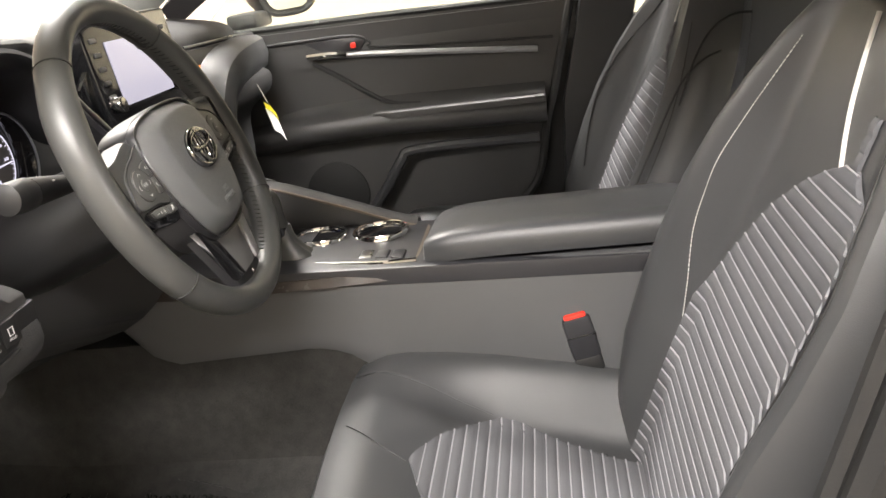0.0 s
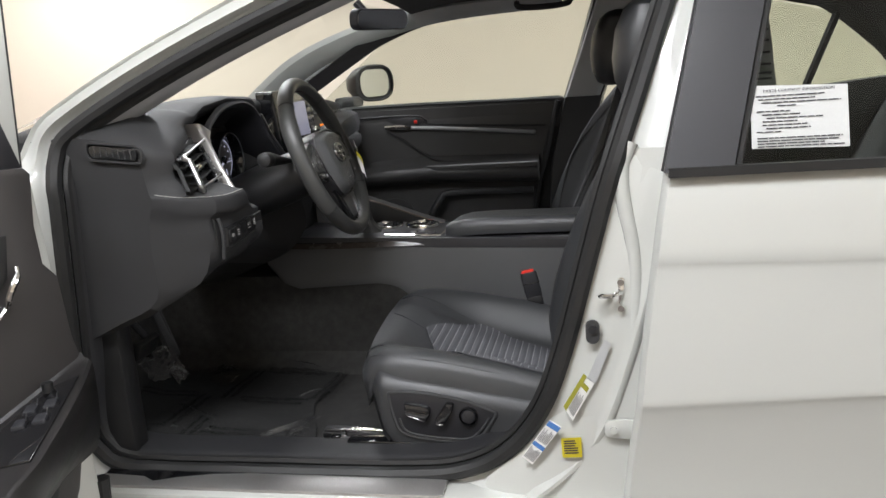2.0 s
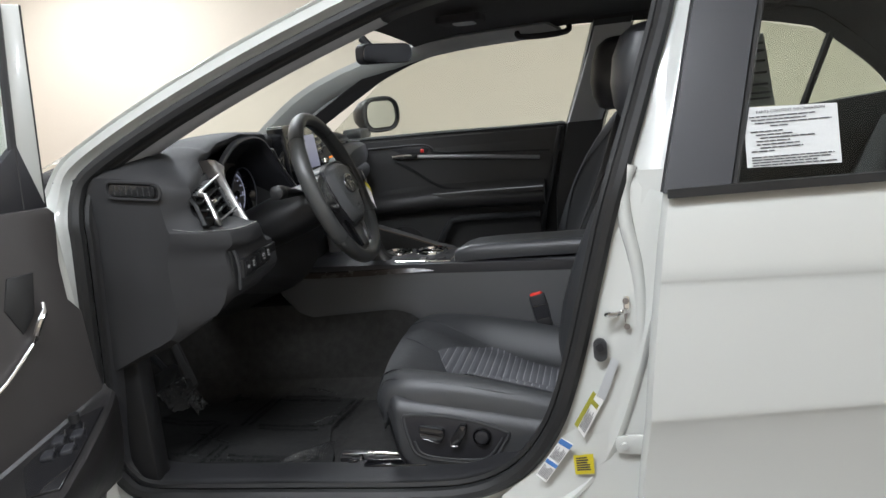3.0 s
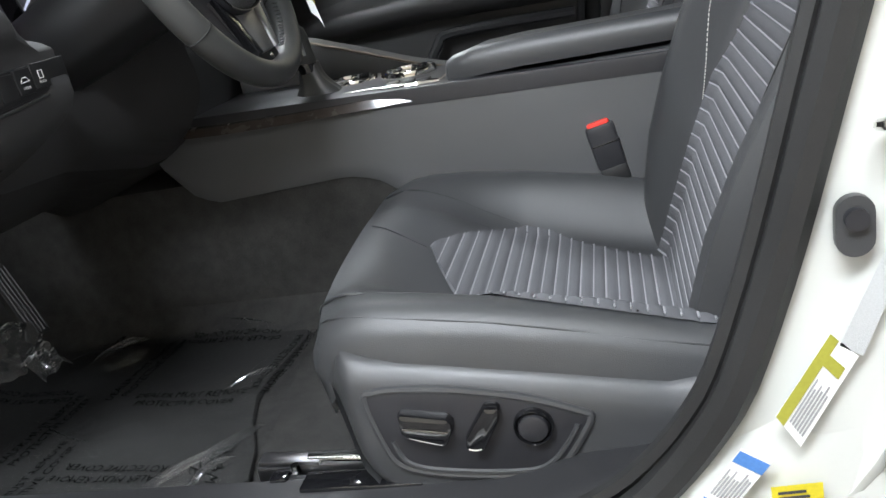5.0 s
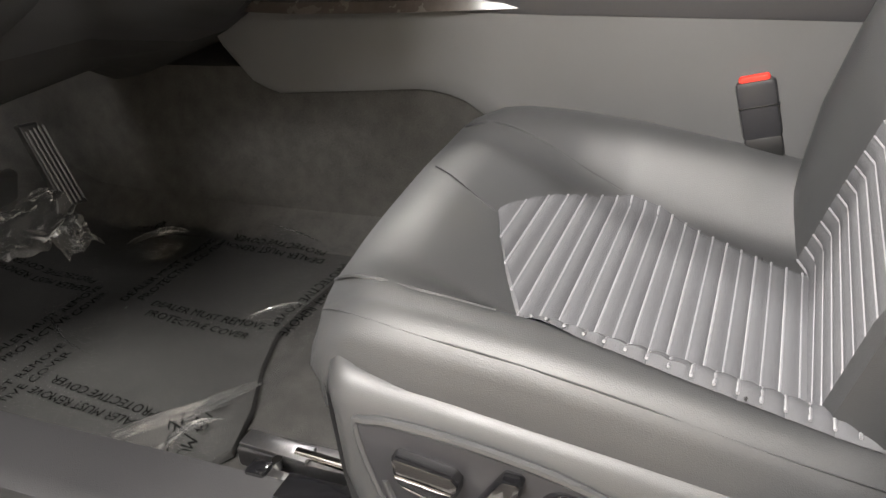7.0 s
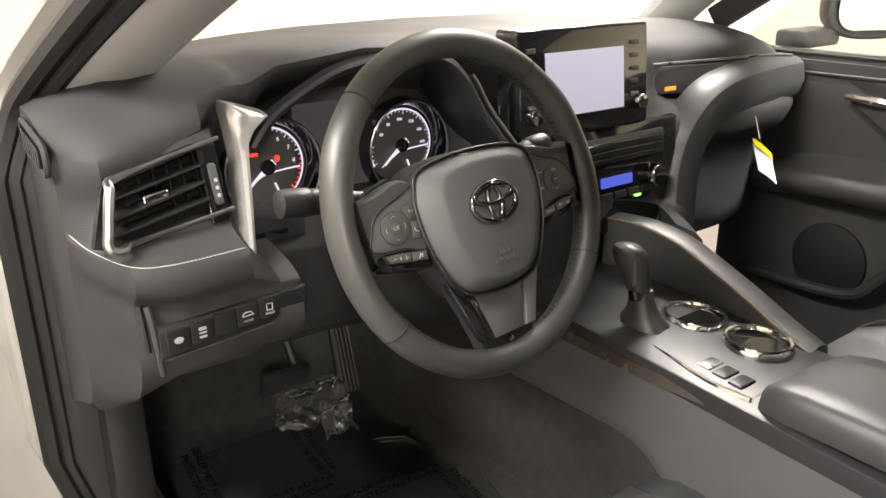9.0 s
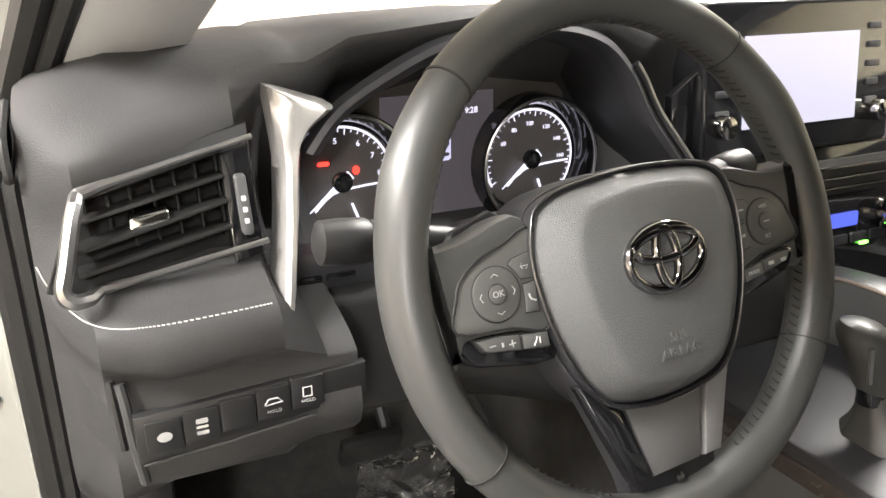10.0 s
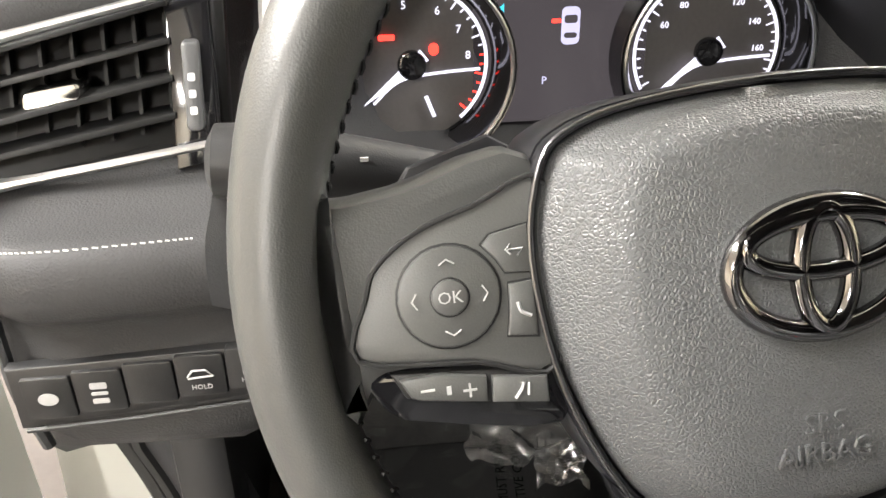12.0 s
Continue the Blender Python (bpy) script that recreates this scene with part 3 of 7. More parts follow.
def seat_shell(seat, cy, mirror):
    rings = []
    for x, w, drop in ((0.060, 0.88, 0.034), (0.063, 0.91, 0.018), (0.072, 0.94, 0.006), (0.090, 0.965, 0.0), (0.13, 0.985, 0.0), (0.16, 0.993, 0.0), (0.188, 1.0, 0.0), (0.22, 1.0, 0.0), (0.24, 1.0, 0.0), (0.29, 1.0, 0.0), (0.30, 1.0, 0.0), (0.36, 1.0, 0.0), (0.42, 1.0, 0.0), (0.45, 1.0, 0.0), (0.52, 1.0, 0.0), (0.55, 0.99, 0.0), (0.58, 0.97, 0.0), (0.64, 0.93, 0.02)):
        ring = []
        for i in range(101):
            v = -1 + i / 50
            ring.append(V(x + nose_x(x, v), cy + v * HALF * w, cushion_z(x, v) - drop * (1 - 0.6 * v ** 4)))
        low = lerp(x, [(0.06, 0.505), (0.10, 0.520), (0.13, 0.522), (0.17, 0.510), (0.25, 0.497), (0.37, 0.475), (0.48, 0.455), (0.64, 0.43)])
        for v in (1.02, 1.02, 1.0, 0.9, 0.0, -0.9, -1.0, -1.02, -1.02):
            low = min(low, cushion_z(x, 1) - 0.4 * drop - 0.022)
            k = {1.02: low + 0.010, 1.0: low - 0.022, 0.9: low - 0.05, 0.0: low - 0.06}[abs(v)]
            ring.append(V(x + 0.008 + nose_x(x, v), cy + v * HALF * (w + max(0, 0.97 - w) * ease(0.085, 0.14, x)), k))
        rings.append(ring)
    cushion = part("cushion", loft(rings), LEATHER, seat, "black leather cushion with raised bolsters")

    def top(x, v, lift):
        drop = lerp(x, [(0.060, 0.034), (0.063, 0.018), (0.072, 0.006), (0.090, 0.0)])
        return V(x + nose_x(x, v), cy + v * HALF * lerp(x, [(0.06, 0.88), (0.09, 0.965), (0.13, 0.985), (0.20, 1.0)]), cushion_z(x, v) - drop + lift)

    # ribbed insert, pointed at the front
    def borders(x):
        inner = lerp(x, [(0.188, 0.01), (0.205, 0.17), (0.225, 0.32), (0.247, 0.43), (0.275, 0.53), (0.30, 0.575), (0.34, 0.57), (0.40, 0.50), (0.47, 0.42), (0.53, 0.38), (0.58, 0.37)])
        outer = lerp(x, [(0.188, 0.01), (0.205, 0.17), (0.225, 0.33), (0.25, 0.50), (0.27, 0.66), (0.285, 0.745), (0.30, 0.79), (0.33, 0.835), (0.42, 0.88), (0.58, 0.90)])
        return (-outer, inner) if not mirror else (-inner, outer)

    xs = [0.188 + i * 0.003 for i in range(130)]
    rings = []
    pitch = 0.0165
    for x in xs:
        a, b = borders(x)
        h = 0.0030 + 0.0030 * abs(math.sin(math.pi * (x - 0.188) / pitch)) ** 0.6
        rings.append([V(x, cy + v * HALF, cushion_z(x, v) + 0.0012 + h * (0.15 if j in (0, 36) else 1)) for j, v in enumerate([a + (b - a) * k / 36 for k in range(37)])])
    insert = part("insert", loft(rings, False, False), FABRIC, seat, "grey ribbed fabric insert")
    n = 1
    while 0.188 + n * pitch < 0.575:
        x = 0.188 + n * pitch
        a, b = borders(x)
        line = [V(x, cy + (a + (b - a) * k / 28) * HALF * 0.985, cushion_z(x, (a + (b - a) * k / 28) * 0.985) + 0.0048) for k in range(29)]
        part("stripe", tube(line, 0.0014, 5), STRIPE, insert)
        n += 1
    a, b = borders(0.458)
    part("crease", tube([V(0.458, cy + (a + (b - a) * k / 10) * HALF, cushion_z(0.458, a + (b - a) * k / 10) + 0.0048) for k in range(11)], 0.0014, 5), RUBBER, insert)
    # seams
    side = 1 if mirror else -1
    for s, rows in ((side, ((0.074, 0.60), (0.088, 0.70), (0.115, 0.745), (0.144, 0.765), (0.20, 0.785), (0.24, 0.79), (0.262, 0.79))), (-side, ((0.095, 0.74), (0.14, 0.70), (0.19, 0.65), (0.24, 0.61), (0.29, 0.585))), (-side, ((0.112, 0.22), (0.135, 0.145), (0.165, 0.06), (0.187, 0.01)))):
        line = smooth_path([top(x, s * v, 0.0) for x, v in rows], 3)
        part("seam", tube([p - V(0, 0, 0.0003) for p in line], 0.0011, 5), SATIN_BLACK, cushion)
        if len(rows) > 4:
            part("seam_roll", tube([p + V(0.0, s * 0.0022, -0.0004) for p in line], 0.0020, 6), LEATHER, cushion)
    for s in (-1, 1):
        part("seam", tube(smooth_path([top(x, s * v, -0.001) for x, v in ((0.068, 0.80), (0.09, 0.90), (0.13, 0.94), (0.20, 0.955), (0.30, 0.96), (0.40, 0.965), (0.50, 0.965), (0.60, 0.96))], 3), 0.0010, 5), LEATHER, cushion)

    # backrest
    flip = -1 if mirror else 1
    back_rings = []

    def back_frame(h):
        """The middle of the backrest's front and its leaning, by height."""
        x = lerp(h, [(0.40, 0.500), (0.505, 0.535), (0.60, 0.568), (0.70, 0.610), (0.80, 0.655), (0.88, 0.688), (0.93, 0.708), (1.05, 0.752), (1.12, 0.775)])
        return x

    def half_back(h):
        return lerp(h, [(0.40, 0.225), (0.46, 0.245), (0.60, 0.264), (0.75, 0.266), (0.86, 0.255), (0.96, 0.228), (1.03, 0.195), (1.10, 0.15)])

    def back_x(h, v):
        bol = lerp(h, [(0.40, 0.03), (0.55, 0.06), (0.65, 0.072), (0.80, 0.080), (0.90, 0.072), (1.0, 0.045), (1.08, 0.012), (1.1, 0.0)])
        a = abs(v)
        if mirror and v < 0:
            return back_frame(h) - 1.15 * bol * ease(0.64, 0.92, a) + 0.03 * max(0, (a - 0.92) / 0.08) ** 2
        if mirror:
            return back_frame(h) - 0.020 * ease(0.50, 0.84, a) + 0.05 * max(0, (a - 0.86) / 0.14) ** 2
        if v < 0:
            return back_frame(h) - bol * lerp(h, [(0.50, 0.55), (0.60, 0.55), (0.65, 0.5), (0.70, 0.45), (0.75, 0.36), (0.83, 0.28), (0.92, 0.3)]) * ease(0.66, 0.88, a) + 0.04 * max(0, (a - 0.90) / 0.10) ** 2
        return back_frame(h) - bol * ease(0.46, 0.86, a) + 0.05 * max(0, (a - 0.84) / 0.16) ** 2

    for h, k in ((0.40, 1.0), (0.46, 1.0), (0.52, 1.0), (0.60, 1.0), (0.68, 1.0), (0.76, 1.0), (0.84, 1.0), (0.92, 1.0), (0.98, 1.0), (1.03, 1.0), (1.07, 0.97), (1.095, 0.8), (1.105, 0.5)):
        w = half_back(h) * k
        ring = [V(back_x(h, -1 + i / 16) + (1 - k) * 0.05, cy + flip * (-1 + i / 16) * w, h) for i in range(33)]
        dep = lerp(h, [(0.40, 0.16), (0.7, 0.15), (1.0, 0.10), (1.10, 0.07)])
        for v in (1.0, 0.97, 0.85, 0.4, 0.0, -0.4, -0.85, -0.97, -1.0):
            ring.append(V(back_frame(h) + dep * {1.0: 0.45, 0.97: 0.75, 0.85: 0.95}.get(abs(v), 1.0), cy + flip * v * w, h))
        back_rings.append(ring)
    backrest = part("backrest", loft(back_rings), LEATHER, seat, "black leather backrest with side bolsters")
    rings = []
    pitch = 0.0172

    def border_at(h, y, outer):
        if mirror and outer:
            return -lerp(h, [(0.43, 0.165), (0.62, 0.172), (0.76, 0.165), (0.82, 0.135), (0.87, 0.075), (0.905, 0.02), (0.925, -0.02)])
        if mirror:
            return lerp(h, [(0.43, 0.150), (0.62, 0.150), (0.84, 0.145), (0.89, 0.11), (0.935, 0.03)])
        if outer:
            return -lerp(h, [(0.43, 0.165), (0.52, 0.182), (0.72, 0.202), (0.80, 0.211), (0.85, 0.208), (0.885, 0.190), (0.91, 0.160), (0.93, 0.125)])
        return lerp(h, [(0.43, 0.150), (0.52, 0.148), (0.62, 0.148), (0.69, 0.147), (0.735, 0.130), (0.775, 0.106), (0.81, 0.080), (0.85, 0.045), (0.89, -0.010), (0.918, -0.065), (0.935, -0.115)])

    def rise(h, y):
        """The ribs drop towards the outer side of the seat."""
        return h - 0.03 * (0.14 - y)

    def back_border(h):
        """The two ends of a rib, as places across the seat."""
        a, b = -0.17, 0.14
        for _ in range(6):
            a = 0.5 * a + 0.5 * border_at(rise(h, a), a, True)
            b = 0.5 * b + 0.5 * border_at(rise(h, b), b, False)
        return a, b

    def back_point(h, y, lift):
        w = half_back(h)
        return V(back_x(h, y / w) - lift, cy + flip * y, h)

    for h in [0.42 + i * 0.003 for i in range(190)]:
        a, b = back_border(h)
        if b - a < 0.012:
            break
        z = 0.0030 + 0.0032 * abs(math.sin(math.pi * (h - 0.42) / pitch)) ** 0.6
        rings.append([back_point(rise(h, y), y, z * (0.3 if k in (0, 14) else 1)) for k, y in enumerate([a + (b - a) * q / 14 for q in range(15)])])
    back_insert = part("back_insert", loft(rings, False, False), FABRIC, seat, "grey ribbed fabric back insert")
    n = 1
    while 0.42 + n * pitch < 0.98:
        h = 0.42 + n * pitch
        a, b = back_border(h)
        if b - a < 0.03:
            break
        line = [back_point(rise(h, y), y, 0.0038) for y in [a + (b - a) * (0.01 + 0.98 * k / 10) for k in range(11)]]
        part("stripe", tube(line, 0.0014, 5), STRIPE, back_insert)
        n += 1
    seam = [V(back_x(h, v) - 0.001, cy + flip * v * half_back(h), h) for h, v in ((0.655, 0.56), (0.70, 0.60), (0.774, 0.667), (0.83, 0.69), (0.872, 0.70), (0.92, 0.69), (0.968, 0.675), (1.03, 0.66))]
    line, bm = smooth_path(seam, 12), bmesh.new()
    for a, b in zip(line, line[1:]):
        tube([a.lerp(b, 0.12), a.lerp(b, 0.80)], 0.00075, 4, bm=bm)
    part("stitching", bm, STITCH, backrest, "light contrast stitching")
    part("seam", tube([p + V(0.0004, flip * 0.004, 0) for p in line], 0.0012, 5), RUBBER, backrest)
    for rows in (((0.655, -0.80), (0.75, -0.84), (0.83, -0.86), (0.90, -0.84), (0.97, -0.78), (1.03, -0.70)), ((0.46, 0.88), (0.55, 0.92), (0.68, 0.95), (0.80, 0.955), (0.90, 0.95), (1.0, 0.93))):
        part("seam", tube(smooth_path([V(back_x(h, v) - 0.0005, cy + flip * v * half_back(h), h) for h, v in rows], 4), 0.0014, 5), RUBBER, backrest)
    seam = [back_point(h, y, 0.0012) for h, y in (((0.921, -0.084), (0.95, -0.062), (0.98, -0.045), (1.01, -0.034), (1.035, -0.027), (1.065, -0.022)) if not mirror else ((0.925, 0.025), (0.96, 0.012), (1.0, 0.004), (1.03, 0.002), (1.065, 0.0)))]
    part("piping", tube(smooth_path(seam, 3), 0.0030 if not mirror else 0.0018, 6), STITCH, backrest, "pale piping line")

    if mirror:
        for rows in (((0.606, 0.73), (0.640, 0.80), (0.672, 0.865), (0.700, 0.91), (0.735, 0.94), (0.765, 0.95)), ((0.690, 0.87), (0.722, 0.944), (0.752, 0.985), (0.790, 1.005), (0.822, 1.005))):
            part("seam", tube(smooth_path([V(x, cy - half_back(h) - 0.0005, h) for x, h in rows], 4), 0.002, 5), RUBBER, backrest)

    # head restraint
    rings = []
    for h, w, d0, d1 in ((1.085, 0.07, 0.03, 0.09), (1.095, 0.10, 0.008, 0.11), (1.13, 0.125, -0.012, 0.118), (1.18, 0.132, -0.022, 0.115), (1.24, 0.130, -0.020, 0.11), (1.285, 0.12, -0.005, 0.10), (1.305, 0.095, 0.02, 0.09), (1.31, 0.06, 0.04, 0.07)):
        c = 0.685 + 0.10 * (h - 1.09)
        rings.append([V(c + 0.045 + (d1 - d0) / 2 * math.copysign(abs(math.cos(t)) ** 0.7, -math.cos(t)) + (d0 + d1) / 2 - 0.05, cy + w * math.copysign(abs(math.sin(t)) ** 0.7, math.sin(t)), h) for t in [2 * math.pi * i / 28 for i in range(28)]])
    part("headrest", loft(rings), LEATHER, seat, "padded black leather headrest")
    for s in (-0.06, 0.06):
        part("headrest_post", tube([(0.775, cy + s, 1.05), (0.755, cy + s, 1.15)], 0.006, 8), CHROME, seat)

    # side shield with its recess and switches
    q = -1 if not mirror else 1
    sy = cy + q * 0.299

    def at(u, v, w):
        return V(u, sy - q * -w + q * 0.008, v)

    cols = []
    for x in [0.115, 0.118, 0.123, 0.13] + [0.14 + 0.011 * i for i in range(51)]:
        lo = lerp(x, [(0.115, 0.490), (0.120, 0.463), (0.140, 0.405), (0.160, 0.372), (0.19, 0.354), (0.288, 0.348), (0.60, 0.352), (0.70, 0.40)])
        hi = lerp(x, [(0.115, 0.512), (0.12, 0.530), (0.13, 0.541), (0.17, 0.530), (0.25, 0.517), (0.37, 0.496), (0.48, 0.476), (0.55, 0.480), (0.62, 0.525), (0.70, 0.52)])
        back = 0.035 * (1 - ease(0.112, 0.150, x))
        col = [(hi - 0.004, 0.045), (hi, 0.030), (hi - 0.003, 0.019), (hi - 0.012, 0.009), (hi - 0.024, 0.003)]
        col += [(hi - 0.03 + (lo + 0.018 - hi + 0.03) * k / 5, 0.0) for k in range(6)]
        col += [(lo + 0.008, 0.003), (lo + 0.002, 0.010), (lo, 0.03)]
        cols.append([V(x, sy + q * 0.008 - q * (inn + back), z) for z, inn in col])
    part("side_shield", loft(cols, False, False), PLASTIC, seat, "grained black side shield")
    nose = loft([[V(0.114 + d, cy + k * half, z) for k in (-1, -0.8, -0.5, 0, 0.5, 0.8, 1)] for d, z, half in ((-0.001, 0.525, 0.272), (0.001, 0.49, 0.274), (0.005, 0.463, 0.280), (0.019, 0.42, 0.297), (0.028, 0.395, 0.304), (0.046, 0.37, 0.308))], False, False)
    part("front_shield", nose, PLASTIC, seat)
    if not mirror:
        rec = [(0.163, 0.490), (0.175, 0.496), (0.198, 0.498), (0.256, 0.493), (0.334, 0.477), (0.390, 0.456), (0.399, 0.449), (0.391, 0.432), (0.365, 0.396), (0.332, 0.382), (0.246, 0.387), (0.188, 0.402), (0.171, 0.44)]
        rec = [(p.x, p.y) for p in smooth_path([(a, b, 0) for a, b in rec], 4, True)]
        part("switch_panel", slab(rec, 0.004, lambda u, v, w: at(u, v, w + 0.0035), 0.002), SATIN_BLACK, seat, "recessed switch panel")
        part("panel_rim", tube([at(u, v, 0.001) for u, v in rec], 0.0045, 8, True), PLASTIC, seat)
        part("panel_lip", tube([at(0.28 + (u - 0.28) * 0.88, 0.447 + (v - 0.447) * 0.80 - 0.006, 0.0035) for u, v in rec if v < 0.45], 0.003, 6), PLASTIC, seat)
        sw = [(0.199, 0.473), (0.203, 0.476), (0.252, 0.467), (0.257, 0.460), (0.256, 0.450), (0.247, 0.434), (0.240, 0.432), (0.206, 0.444), (0.199, 0.452)]
        part("slide_switch", slab(sw, 0.022, lambda u, v, w: at(u, v, w + 0.018), 0.006), GLOSS, seat, "glossy black seat slide switch")
        part("switch_edge", tube([at(0.203, 0.459, 0.0185), at(0.228, 0.456, 0.0192), at(0.251, 0.451, 0.0185)], 0.0013, 6), DARK_CHROME, seat)
        part("switch_edge", tube([at(0.208, 0.447, 0.0165), at(0.224, 0.442, 0.017), at(0.243, 0.436, 0.0165)], 0.0011, 6), CHROME, seat)
        rc = [(0.291, 0.474), (0.294, 0.477), (0.306, 0.476), (0.309, 0.472), (0.306, 0.457), (0.287, 0.426), (0.283, 0.423), (0.269, 0.425), (0.266, 0.429), (0.268, 0.441)]
        part("recline_switch", slab(rc, 0.022, lambda u, v, w: at(u, v, w + 0.018), 0.006), GLOSS, seat, "glossy black recline switch")
        part("switch_edge", tube([at(0.270, 0.429, 0.0172), at(0.277, 0.4275, 0.0175), at(0.284, 0.4285, 0.0172)], 0.0012, 6), CHROME, seat)
        part("lumbar_ring", loft([[at(0.340 + r * math.cos(t), 0.445 + r * math.sin(t), w) for t in [2 * math.pi * i / 32 for i in range(32)]] for r, w in ((0.0215, 0.0), (0.0210, 0.010), (0.0195, 0.012), (0.0175, 0.009), (0.0170, 0.004))], True, False), GLOSS, seat)
        part("lumbar_knob", thing_disc((0.340, 0.445), 0.0165, 0.014, at, 0.005), SATIN_BLACK, seat, "round lumbar knob")


def thing_disc(c, r, h, at, bevel):
    return slab(oval(2 * r, 2 * r, 28, c), h, lambda u, v, w: at(u, v, w + h), bevel)


driver_seat = thing("driver_seat", "black leather driver seat with grey striped insert", "car seat", "front seats")
seat_shell(driver_seat, -0.37, False)
passenger_seat = thing("passenger_seat", "black leather passenger seat with striped insert", "car seat", "front seats")
seat_shell(passenger_seat, 0.37, True)
passenger_seat.location = (-0.055, 0, 0.015)


# ---- dashboard ----
dash = thing("dashboard", "black soft-touch dashboard with satin trim", "dashboard")
